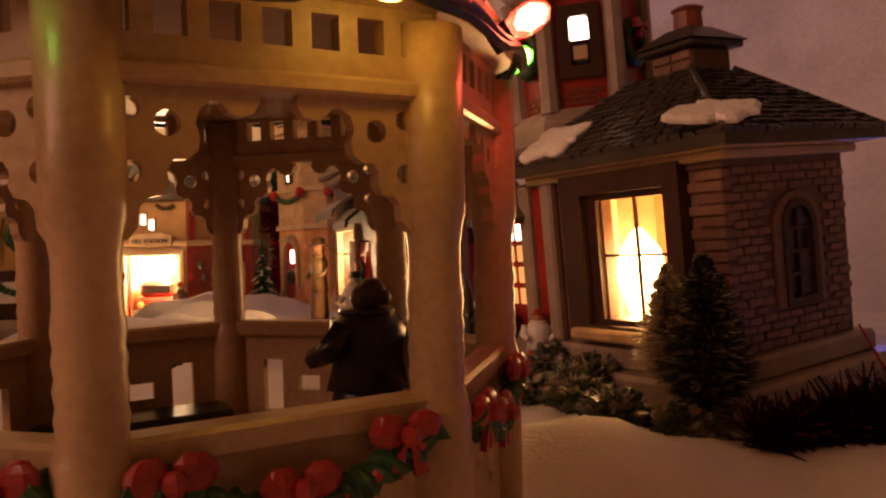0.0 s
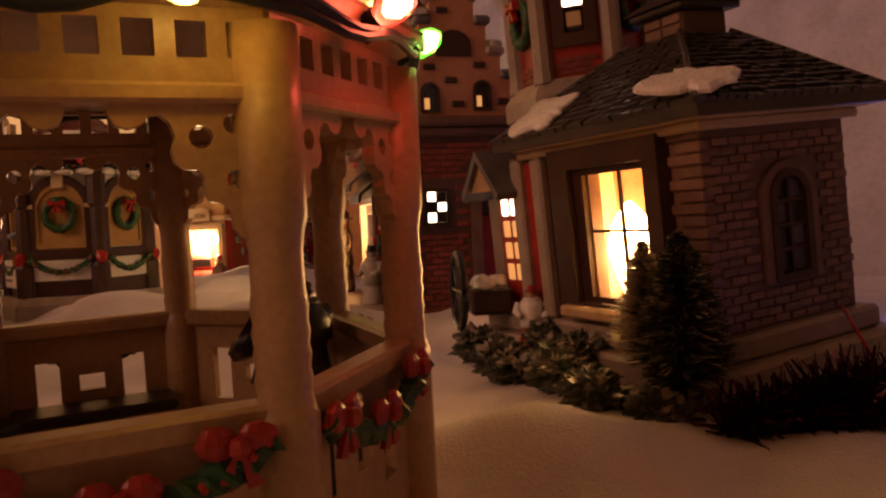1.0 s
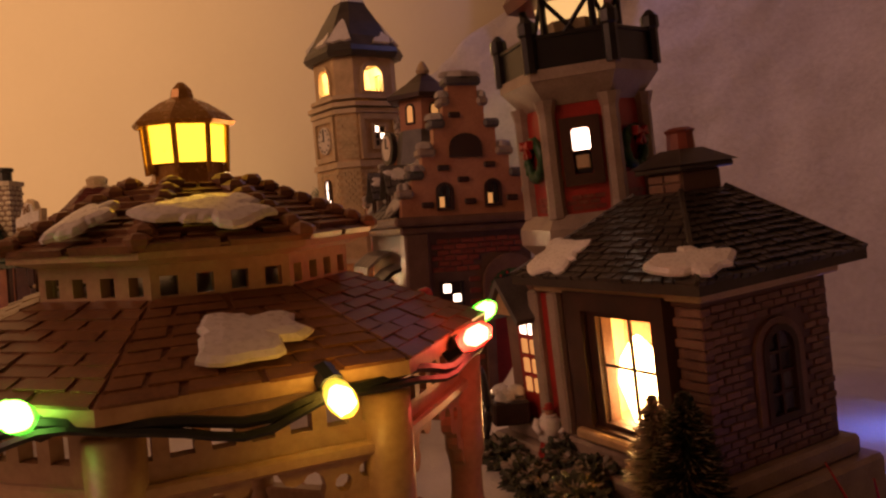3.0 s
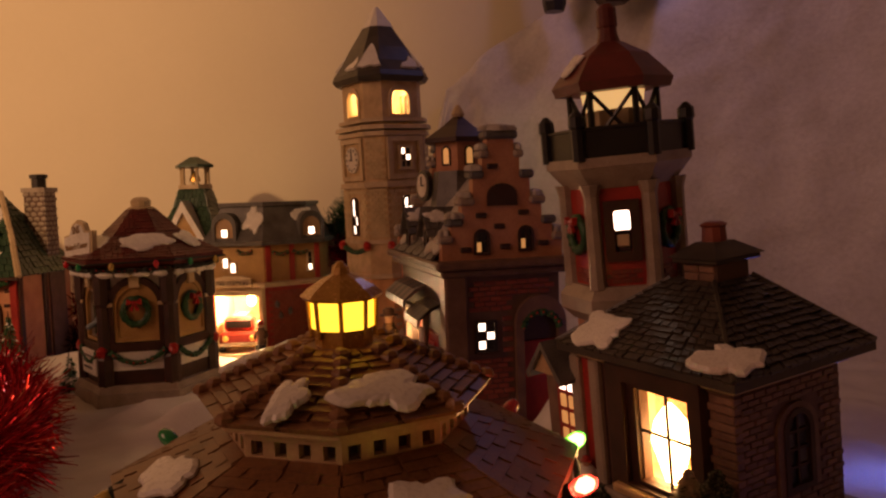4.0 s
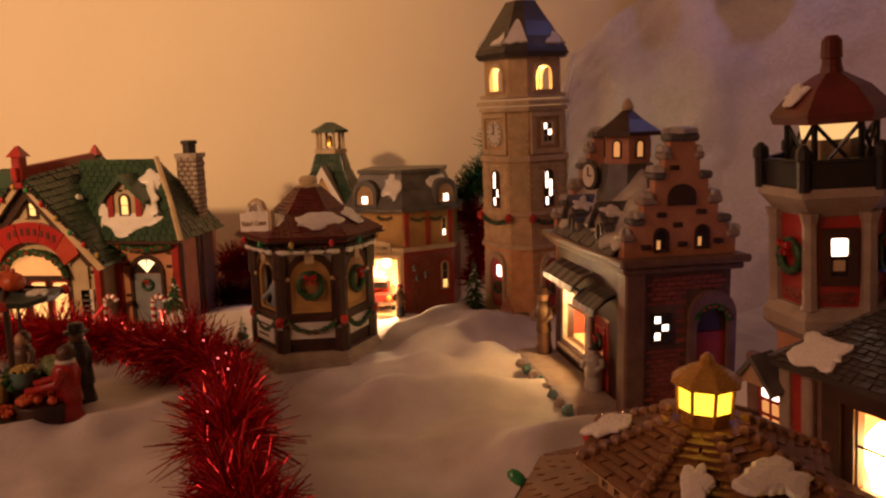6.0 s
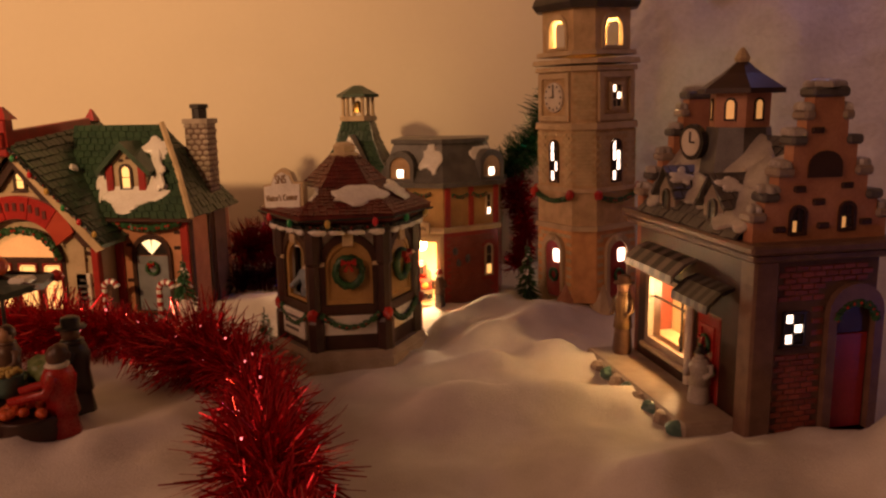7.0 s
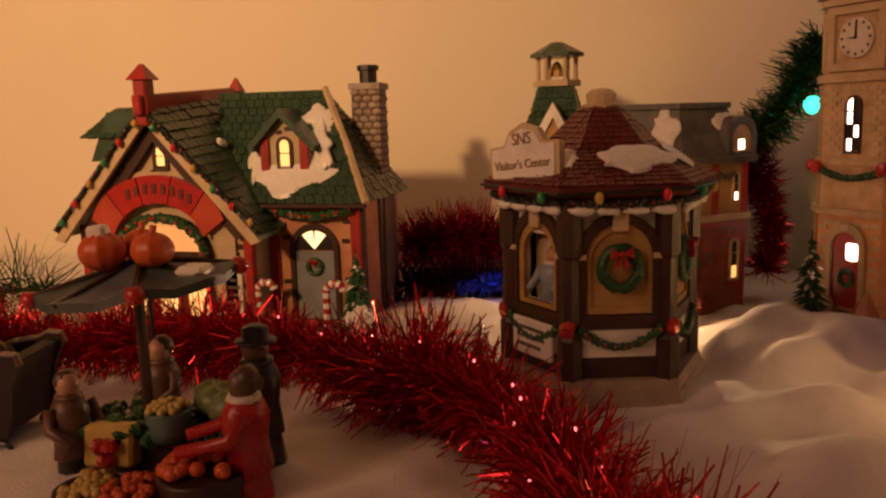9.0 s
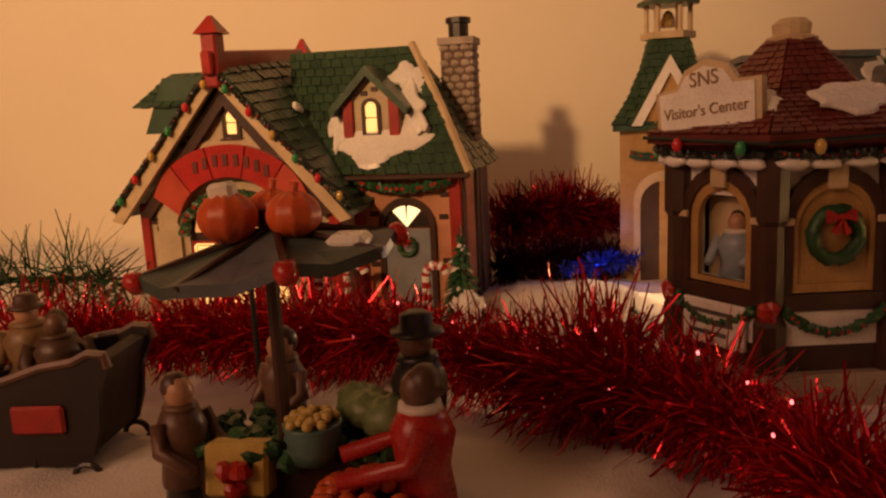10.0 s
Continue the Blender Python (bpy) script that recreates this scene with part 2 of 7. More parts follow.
def lathe(bm, prof, n=12, cx=0, cy=0, ph=0.0, jit=0.0, m=None):
    rings, made = [], []
    for r, z in prof:
        ring = []
        for k in range(n):
            a = radians(ph + 360 * k / n)
            rr = r * (1 + random.uniform(-jit, jit))
            ring.append(bm.verts.new((cx + rr * math.cos(a), cy + rr * math.sin(a), z)))
        rings.append(ring)
        made += ring
    for a, b in zip(rings, rings[1:]):
        for k in range(n):
            bm.faces.new((a[k], a[(k + 1) % n], b[(k + 1) % n], b[k]))
    bm.faces.new(rings[0][::-1])
    bm.faces.new(rings[-1])
    if m is not None:
        bmesh.ops.transform(bm, matrix=m, verts=made)


def ball(bm, x, y, z, r, sz=1.0, n=10, jit=0.0, sx=1.0, sy=1.0):
    r0 = bmesh.ops.create_uvsphere(bm, u_segments=n, v_segments=max(n * 2 // 3, 5), radius=r)
    for v in r0["verts"]:
        k = 1 + random.uniform(-jit, jit)
        v.co = Vector((x + v.co.x * k * sx, y + v.co.y * k * sy, z + v.co.z * sz * k))


def tube(bm, pts, r, n=6, taper=None):
    pts = [Vector(p) for p in pts]
    rings = []
    for i, p in enumerate(pts):
        d = (pts[min(i + 1, len(pts) - 1)] - pts[max(i - 1, 0)]).normalized()
        u = d.cross(Vector((0, 0, 1)))
        if u.length < 1e-3:
            u = d.cross(Vector((1, 0, 0)))
        u.normalize()
        w = d.cross(u)
        rr = r if taper is None else r + (taper - r) * i / (len(pts) - 1)
        rings.append([bm.verts.new(p + rr * (u * math.cos(2 * math.pi * k / n) + w * math.sin(2 * math.pi * k / n))) for k in range(n)])
    for a, b in zip(rings, rings[1:]):
        for k in range(n):
            bm.faces.new((a[k], a[(k + 1) % n], b[(k + 1) % n], b[k]))
    bm.faces.new(rings[0][::-1])
    bm.faces.new(rings[-1])


def arch(w, z0, z1, cx=0, n=8, rise=None):
    """Outline (x, z) of a round-headed opening."""
    r = w / 2
    rise = r if rise is None else rise
    return [(cx - r, z0), (cx + r, z0)] + [(cx + r * math.cos(math.pi * k / n), z1 - rise + rise * math.sin(math.pi * k / n)) for k in range(n + 1)]


def band(bm, outer, inner, y0, y1, m=None):
    """A ring between two outlines (x, z) of the same length."""
    n = len(outer)
    q = [[bm.verts.new((x, y, z)) for x, z in o] for o, y in ((outer, y0), (inner, y0), (outer, y1), (inner, y1))]
    for i in range(n):
        j = (i + 1) % n
        bm.faces.new((q[0][i], q[0][j], q[1][j], q[1][i]))
        bm.faces.new((q[2][i], q[3][i], q[3][j], q[2][j]))
        bm.faces.new((q[0][i], q[2][i], q[2][j], q[0][j]))
        bm.faces.new((q[1][i], q[1][j], q[3][j], q[3][i]))
    if m is not None:
        bmesh.ops.transform(bm, matrix=m, verts=[v for r in q for v in r])


def fret(bm, outline, holes, y0, y1, m=None):
    """A sawn board (x, z) with round holes, given as (x, z, radius)."""
    loops = [outline] + [[(hx + r * math.cos(a), hz + r * math.sin(a)) for a in np.linspace(0, 2 * math.pi, 11)[:-1]] for hx, hz, r in holes]
    edges, verts = [], []
    for lp in loops:
        vs = [bm.verts.new((x, y0, z)) for x, z in lp]
        verts += vs
        edges += [bm.edges.new((vs[i], vs[(i + 1) % len(vs)])) for i in range(len(vs))]
    fs = [g for g in bmesh.ops.triangle_fill(bm, edges=edges, use_beauty=True)["geom"] if isinstance(g, bmesh.types.BMFace)]
    ex = bmesh.ops.extrude_face_region(bm, geom=fs)["geom"]
    nv = [v for v in ex if isinstance(v, bmesh.types.BMVert)]
    bmesh.ops.translate(bm, vec=(0, y1 - y0, 0), verts=nv)
    if m is not None:
        bmesh.ops.transform(bm, matrix=m, verts=verts + nv)


def wall(bm, w, z0, z1, holes=(), t=0.35, m=None, x0=None):
    """A wall in the xz plane, front at y=0, thickness t behind it, with rectangular holes (xa, xb, za, zb)."""
    xa0 = -w / 2 if x0 is None else x0
    xs = sorted({xa0, xa0 + w, *[v for h in holes for v in h[:2]]})
    zs = sorted({z0, z1, *[v for h in holes for v in h[2:]]})
    made = []
    verts = {}

    def v(x, y, z):
        k = (round(x, 4), y, round(z, 4))
        if k not in verts:
            verts[k] = bm.verts.new((x, y, z))
            made.append(verts[k])
        return verts[k]

    def solid(i, j):
        if i < 0 or j < 0 or i >= len(xs) - 1 or j >= len(zs) - 1:
            return False
        cx, cz = (xs[i] + xs[i + 1]) / 2, (zs[j] + zs[j + 1]) / 2
        return not any(h[0] < cx < h[1] and h[2] < cz < h[3] for h in holes)

    for i in range(len(xs) - 1):
        for j in range(len(zs) - 1):
            if not solid(i, j):
                continue
            a, b, c, d = xs[i], xs[i + 1], zs[j], zs[j + 1]
            bm.faces.new((v(a, 0, c), v(b, 0, c), v(b, 0, d), v(a, 0, d)))
            bm.faces.new((v(a, t, c), v(a, t, d), v(b, t, d), v(b, t, c)))
            if not solid(i - 1, j):
                bm.faces.new((v(a, 0, c), v(a, 0, d), v(a, t, d), v(a, t, c)))
            if not solid(i + 1, j):
                bm.faces.new((v(b, 0, c), v(b, t, c), v(b, t, d), v(b, 0, d)))
            if not solid(i, j - 1):
                bm.faces.new((v(a, 0, c), v(a, t, c), v(b, t, c), v(b, 0, c)))
            if not solid(i, j + 1):
                bm.faces.new((v(a, 0, d), v(b, 0, d), v(b, t, d), v(a, t, d)))
    if m is not None:
        bmesh.ops.transform(bm, matrix=m, verts=made)


def shingles(bm, a, b, c, d, rows, cols, thick=0.09, ragged=0.12, over=0.35):
    """Courses of tiles on the slope a-b (eave) to d-c (ridge)."""
    a, b, c, d = map(Vector, (a, b, c, d))
    nrm = (b - a).cross(d - a).normalized()
    for i in range(rows):
        f0, f1 = i / rows, min((i + 1 + over) / rows, 1.0)
        l0, r0, l1, r1 = a.lerp(d, f0), b.lerp(c, f0), a.lerp(d, f1), b.lerp(c, f1)
        n = max(int(cols * (r0 - l0).length / max((b - a).length, 1e-6) + 0.5), 1)
        off = 0.5 if i % 2 else 0.0
        cuts = [0.0] + [(k + off) / n for k in range(n + 1) if 0.02 < (k + off) / n < 0.98] + [1.0]
        for u0, u1 in zip(cuts, cuts[1:]):
            g = 0.06 * (u1 - u0)
            drop = (l0 - l1).normalized() * random.uniform(0, ragged)
            th = thick * random.uniform(0.7, 1.3)
            p = [l0.lerp(r0, u0 + g) + drop, l0.lerp(r0, u1 - g) + drop, l1.lerp(r1, u1 - g), l1.lerp(r1, u0 + g)]
            top = [bm.verts.new(p[0] + nrm * th * 1.6), bm.verts.new(p[1] + nrm * th * 1.6), bm.verts.new(p[2] + nrm * th * 0.3), bm.verts.new(p[3] + nrm * th * 0.3)]
            lo = [bm.verts.new(q - nrm * 0.02) for q in p]
            bm.faces.new(top)
            for k in range(4):
                bm.faces.new((lo[k], lo[(k + 1) % 4], top[(k + 1) % 4], top[k]))


def patch(bm, c, u, v, ru, rv, thick=0.2, seed=0, n=34):
    """An uneven cap of snow lying on a slope spanned by u and v."""
    c, u, v = Vector(c), Vector(u).normalized(), Vector(v)
    nrm = u.cross(v).normalized()
    v = nrm.cross(u)
    if nrm.z < 0:
        nrm = -nrm
    rings = []
    for f, h in ((1.0, -0.05), (1.0, 0.22), (0.88, 0.5), (0.5, 0.65)):
        ring = []
        for k in range(n):
            a = 2 * math.pi * k / n
            w = 0.82 + 0.55 * noise.noise((math.cos(a) * 1.5 + seed * 7.3, math.sin(a) * 1.5, seed * 3.1)) + 0.14 * noise.noise((math.cos(a) * 5 + seed, math.sin(a) * 5, 9.0))
            ring.append(bm.verts.new(c + u * (ru * f * w * math.cos(a)) + v * (rv * f * w * math.sin(a)) + nrm * (h * thick)))
        rings.append(ring)
    for p, q in zip(rings, rings[1:]):
        for k in range(n):
            bm.faces.new((p[k], p[(k + 1) % n], q[(k + 1) % n], q[k]))
    bm.faces.new(rings[-1])


def wreath(parent, x, y, z, r, m=None, bow=True):
    b = B()
    n, k = 40, 8
    rings = []
    for i in range(n):
        a = 2 * math.pi * i / n
        ring = []
        for q in range(k):
            c = 2 * math.pi * q / k
            rr = r * 0.3 * random.uniform(0.65, 1.25)
            d = r + rr * math.cos(c)
            ring.append(b.verts.new((x + d * math.cos(a), y - r * 0.1 + rr * math.sin(c), z + d * math.sin(a))))
        rings.append(ring)
    for i in range(n):
        for q in range(k):
            b.faces.new((rings[i][q], rings[(i + 1) % n][q], rings[(i + 1) % n][(q + 1) % k], rings[i][(q + 1) % k]))
    if m is not None:
        bmesh.ops.transform(b, matrix=m, verts=b.verts)
    o = part("wreath", b, LEAF, parent, "green wreath", smooth=True)
    if bow:
        b = B()
        s = r * 0.55
        for sx in (-1, 1):
            slab(b, [(x, z + r * 0.8), (x + sx * s, z + r * 0.8 + s * 0.55), (x + sx * s * 1.1, z + r * 0.8 - s * 0.35)], y - r * 0.75, y - r * 0.35)
            slab(b, [(x, z + r * 0.8), (x + sx * s * 0.7, z + r * 0.2), (x + sx * s * 0.25, z + r * 0.1)], y - r * 0.7, y - r * 0.4)
        ball(b, x, y - r * 0.6, z + r * 0.8, s * 0.3, 1, 8)
        if m is not None:
            bmesh.ops.transform(b, matrix=m, verts=b.verts)
        part("bow", b, BRIGHTRED, o, "red bow")
    return o


def swag(parent, pts, r=0.22, mat=LEAF, name="garland", dots=True, label=""):
    """A garland of leafy clumps along a line of points."""
    b = B()
    pts = [Vector(p) for p in pts]
    dense = []
    for p, q in zip(pts, pts[1:]):
        k = max(int((q - p).length / (r * 0.45)), 1)
        dense += [p.lerp(q, i / k) for i in range(k)]
    dense.append(pts[-1])
    n, rings = 7, []
    for i, p in enumerate(dense):
        d = (dense[min(i + 1, len(dense) - 1)] - dense[max(i - 1, 0)]).normalized()
        u = d.cross(Vector((0.1, 0.3, 1))).normalized()
        w = d.cross(u)
        rings.append([b.verts.new(p + r * random.uniform(0.55, 1.25) * (u * math.cos(6.2832 * k / n) + w * math.sin(6.2832 * k / n))) for k in range(n)])
    for a, c in zip(rings, rings[1:]):
        for k in range(n):
            b.faces.new((a[k], a[(k + 1) % n], c[(k + 1) % n], c[k]))
    b.faces.new(rings[0][::-1])
    b.faces.new(rings[-1])
    o = part(name, b, mat, parent, label)
    if dots:
        b = B()
        for p, q in zip(pts, pts[1:]):
            c = p.lerp(q, random.random())
            ball(b, c.x, c.y - r * 0.7, c.z, r * 0.4, 1, 6)
        pieces("berry", b, BRIGHTRED, o)
    return o


def sag(a, b, drop, n=8):
    a, b = Vector(a), Vector(b)
    return [a.lerp(b, k / n) - Vector((0, 0, drop * 4 * (k / n) * (1 - k / n))) for k in range(n + 1)]


def rotz(deg, x=0, y=0, z=0):
    return Matrix.Translation((x, y, z)) @ Matrix.Rotation(radians(deg), 4, "Z")


def bricks(parent, m, w, z0, z1, bw, bh, mat, holes=(), proud=0.05, x0=None, limit=300):
    """Single bricks on a wall whose front is y=0 in the frame m."""
    me = bpy.data.meshes.new("brick")
    b = B()
    box(b, -bw * 0.46, bw * 0.46, -proud, 0.05, -bh * 0.42, bh * 0.42, min(bh, bw) * 0.1)
    bmesh.ops.recalc_face_normals(b, faces=b.faces)
    bmesh.ops.scale(b, vec=(0.01, 0.01, 0.01), verts=b.verts)
    b.to_mesh(me)
    b.free()
    me.materials.append(mat)
    xa = -w / 2 if x0 is None else x0
    made = 0
    for j in range(int((z1 - z0) / bh)):
        for i in range(int(w / bw) + 1):
            x = xa + (i + (0.5 if j % 2 else 0.0)) * bw
            z = z0 + (j + 0.5) * bh
            if x - bw * 0.4 < xa or x + bw * 0.4 > xa + w or any(h[0] - bw * 0.4 < x < h[1] + bw * 0.4 and h[2] - bh * 0.4 < z < h[3] + bh * 0.4 for h in holes) or made >= limit:
                continue
            o = new("brick", me)
            o.parent = parent
            t = m @ Matrix.Translation((x + random.uniform(-.02, .02), random.uniform(-.025, .02), z + random.uniform(-.015, .015))) @ Matrix.Rotation(radians(random.uniform(-1.5, 1.5)), 4, "Y")
            t.translation *= 0.01
            o.matrix_basis = t
            made += 1


def brick_sheet(bm, m, w, z0, z1, bw, bh, holes=(), proud=0.05, x0=None):
    """The same bond joined into one mesh."""
    xa = -w / 2 if x0 is None else x0
    for j in range(int((z1 - z0) / bh)):
        for i in range(int(w / bw) + 1):
            x = xa + (i + (0.5 if j % 2 else 0.0)) * bw
            z = z0 + (j + 0.5) * bh
            if x - bw * 0.4 < xa or x + bw * 0.4 > xa + w or any(h[0] - bw * 0.4 < x < h[1] + bw * 0.4 and h[2] - bh * 0.4 < z < h[3] + bh * 0.4 for h in holes):
                continue
            p = proud * random.uniform(0.5, 1.2)
            box(bm, x - bw * 0.46, x + bw * 0.46, -p, 0.02, z - bh * 0.42, z + bh * 0.42, 0, m)


def pane_window(parent, m, x, z, w, h, frame, glow, cols=2, rows=3, lit=None, depth=0.16, fw=0.1, round_top=False, sill=None):
    """A framed window with a glowing pane behind its bars; lit picks which panes are lit, the others are dark."""
    b = B()
    pts = arch(w + 2 * fw, z - h / 2 - fw, z + h / 2 + fw, x) if round_top else [(x - w / 2 - fw, z - h / 2 - fw), (x + w / 2 + fw, z - h / 2 - fw), (x + w / 2 + fw, z + h / 2 + fw), (x - w / 2 - fw, z + h / 2 + fw)]
    inn = arch(w, z - h / 2, z + h / 2, x) if round_top else [(x - w / 2, z - h / 2), (x + w / 2, z - h / 2), (x + w / 2, z + h / 2), (x - w / 2, z + h / 2)]
    band(b, pts, inn, -depth, 0.06, m)
    win = part("window", b, frame, parent)
    b = B()
    bw = min(w, h) * 0.045
    for c in range(1, cols):
        xx = x - w / 2 + w * c / cols
        box(b, xx - bw, xx + bw, -depth * 0.6, 0.0, z - h / 2, z + h / 2, 0, m)
    for r in range(1, rows):
        zz = z - h / 2 + h * r / rows
        box(b, x - w / 2, x + w / 2, -depth * 0.55, 0.0, zz - bw, zz + bw, 0, m)
    if cols > 1 or rows > 1:
        part("glazing_bar", b, frame, win)
    else:
        b.free()
    for c in range(cols):
        for r in range(rows):
            on = lit is None or (c, r) in lit
            b = B()
            xa, xb = x - w / 2 + w * c / cols, x - w / 2 + w * (c + 1) / cols
            za, zb = z - h / 2 + h * r / rows, z - h / 2 + h * (r + 1) / rows
            if round_top and cols == 1 and rows == 1:
                slab(b, inn, -0.03, 0.03, m)
            else:
                box(b, xa + .01, xb - .01, -0.03, 0.03, za + .01, zb - .01, min(xb - xa, zb - za) * 0.12, m)
            part("pane", b, glow if on else DARK, win)
    if sill:
        b = B()
        box(b, x - w / 2 - fw * 1.6, x + w / 2 + fw * 1.6, -depth - 0.12, 0.05, z - h / 2 - fw - 0.12, z - h / 2 - fw, 0.03, m)
        part("sill", b, sill, win)
    return win


def figure(name, label, x, y, z, h, coat, legs, skin=FLESH, hat=None, rz=0, sit=False, arm=0.5, wide=1.0, cat="figurine", collar=False):
    """A small painted figurine as one plain mesh: body, arms, head and hat."""
    b = B()
    w = h * 0.17 * wide
    k = 0
    prof = [(w * 0.8, 0), (w * 0.9, h * 0.06), (w * 0.75, h * 0.3), (w * 0.62, h * 0.5)]
    lathe(b, prof, 10, jit=0.06)
    setmat(b, k, 1)
    k = len(b.faces)
    lathe(b, [(w * 0.85, h * 0.34), (w * 0.72, h * 0.52), (w * 0.86, h * 0.68), (w * 0.62, h * 0.77), (w * 0.25, h * 0.8)], 10, jit=0.05)
    for s in (-1, 1):
        tube(b, [(s * w * 0.8, 0, h * 0.72), (s * w * 1.05, -w * 0.3 * arm, h * 0.58), (s * w * 0.75, -w * 1.6 * arm, h * 0.52)], w * 0.3, 6, w * 0.22)
    setmat(b, k, 0)
    k = len(b.faces)
    ball(b, 0, -w * 0.05, h * 0.87, h * 0.085, 1.15, 10)
    setmat(b, k, 2)
    if hat:
        k = len(b.faces)
        lathe(b, [(h * 0.13, h * 0.91), (h * 0.13, h * 0.925), (h * 0.085, h * 0.93), (h * 0.08, h * 1.0), (h * 0.04, h * 1.02)], 10)
        setmat(b, k, 3)
    elif coat is not SNOW:
        k = len(b.faces)
        ball(b, 0, w * 0.14, h * 0.895, h * 0.088, 1.08, 10, 0.05)
        ball(b, 0, w * 0.42, h * 0.875, h * 0.05, 1.0, 8, 0.05)
        setmat(b, k, 3)
    # collar
    k = len(b.faces)
    lathe(b, [(w * 0.5, h * 0.765), (w * 0.62, h * 0.785), (w * 0.56, h * 0.81), (w * 0.36, h * 0.815)], 10, jit=0.05)
    setmat(b, k, 4)
    o = part(name, b, [coat, legs, skin, hat or HAIRDARK, WHITE if collar else coat], None, "", True)
    o.matrix_basis = pose(x / 100, y / 100, z / 100, 0, 0, rz)
    return tagged(o, label, cat)


def fir(name, label, x, y, z, h, r, mat, snow=None, tiers=7, dense=60, category="tree"):
    """A small bottle-brush fir: trunk, needles in tiers, snow tips."""
    t = thing(name, label, category, x, y, z)
    b = B()
    lathe(b, [(r * 0.12, 0), (r * 0.1, h * 0.4), (r * 0.03, h)], 6)
    part("trunk", b, BROWN, t)
    b, s = B(), B()
    for i in range(tiers):
        f = i / tiers
        zz = h * (0.1 + 0.86 * f)
        rr = r * (1 - f) ** 0.85
        for k in range(int(dense * (1 - f * 0.6))):
            a = random.uniform(0, 6.283)
            l = rr * random.uniform(0.7, 1.08)
            zt = zz + random.uniform(-.07, .07) * h
            d = Vector((math.cos(a), math.sin(a), -0.35))
            p, q = Vector((0, 0, zt + l * 0.2)), Vector((math.cos(a) * l, math.sin(a) * l, zt - l * 0.18))
            side = Vector((-math.sin(a), math.cos(a), 0)) * r * 0.1
            tgt = s if (snow and random.random() < 0.28 and l > rr * 0.85) else b
            lift = Vector((0, 0, r * 0.09))
            vs = [tgt.verts.new(v) for v in (p, p.lerp(q, 0.6) + side, q, p.lerp(q, 0.6) - side, p.lerp(q, 0.6) + lift)]
            for tri in ((0, 1, 4), (1, 2, 4), (2, 3, 4), (3, 0, 4), (0, 3, 2, 1)):
                tgt.faces.new([vs[j] for j in tri])
    part("needles", b, mat, t, kind="stuff")
    if snow:
        part("snow", s, snow, t, kind="stuff")
    else:
        s.free()
    return t


def tinsel(name, label, path, r, count, mat, core=None, tips=None, z_floor=None):
    """A tinsel garland: a cord with many thin foil strands."""
    t = thing(name, label, "tinsel garland")
    pts = [Vector(p) for p in path]
    b = B()
    tube(b, pts, 0.12, 6)
    part("cord", b, core or mat, t)
    segs = [(p, q, (q - p).length) for p, q in zip(pts, pts[1:])]
    tot = sum(s[2] for s in segs)
    vs, fs = [], []
    for i in range(count):
        u = random.uniform(0, tot)
        for p, q, l in segs:
            if u <= l:
                break
            u -= l
        c = p.lerp(q, min(u / l, 1))
        ax = (q - p).normalized()
        d = Vector([random.gauss(0, 1) for _ in range(3)])
        d = (d - ax * d.dot(ax) * 0.55).normalized()
        ln = r * random.uniform(0.55, 1.12) * (0.84 + 0.6 * noise.noise((c.x * 0.4, c.y * 0.4, c.z * 0.4 + 5.0)))
        e = c + d * ln
        mid = c + d * ln * 0.55 + Vector([random.uniform(-.12, .12) * r for _ in range(3)])
        side = d.cross(Vector([random.gauss(0, 1) for _ in range(3)])).normalized() * random.uniform(0.025, 0.062)
        if z_floor is not None and e.z < z_floor:
            e.z = z_floor + random.uniform(0, 0.3)
        n = len(vs)
        vs += [(c - side) * .01, (c + side) * .01, (mid + side) * .01, (mid - side) * .01, (e + side * .5) * .01, (e - side * .5) * .01]
        fs += [(n, n + 1, n + 2, n + 3), (n + 3, n + 2, n + 4, n + 5)]
    me = bpy.data.meshes.new("strand")
    me.from_pydata(vs, [], fs)
    me.materials.append(mat)
    o = new("strand", me)
    o.parent = t
    o["kind"] = "stuff"
    return t


# ---- the setting ----
MOUNDS = [  # x, y, radius, height
    (-14.6, 53.8, 5.2, 1.9), (-22.5, 57.0, 3.6, -0.65), (-25, 47.5, 7, 0.6), (-9, 60, 7, 1.2), (-33, 56, 5.5, 1.8), (-7, 42, 4, -0.5), (8, 24, 9, 0.4),
    (2.2, 15.2, 2.6, 1.4), (12, 8, 9, 0.6), (-32, 36, 6, 0.7), (-14, 40, 8, 0.9), (-7, 31, 6, 0.7), (-20, 26, 9, 0.6), (-44, 34, 9, 0.8), (-52, 58, 10, -0.3), (3.7, 32.0, 3.0, 4.6),
]


FOLDS = [  # a ridge of cloth from x0, y0 to x1, y1 with its width and height
    (-19.0, 49.5, -14.0, 58.0, 0.9, 0.8), (-17.0, 47.5, -10.5, 54.5, 1.0, 0.7), (-18.0, 36.0, -7.5, 41.5, 1.6, 0.8), (-9.0, 29.0, 0.5, 35.5, 1.8, 0.9),
    (-22.0, 40.5, -11.0, 47.5, 1.0, 0.55), (-16.0, 43.5, -8.5, 46.5, 0.8, 0.5), (-33.0, 31.0, -29.5, 37.0, 1.4, 0.7), (-41.0, 28.5, -36.0, 30.5, 1.5, 0.6),
]


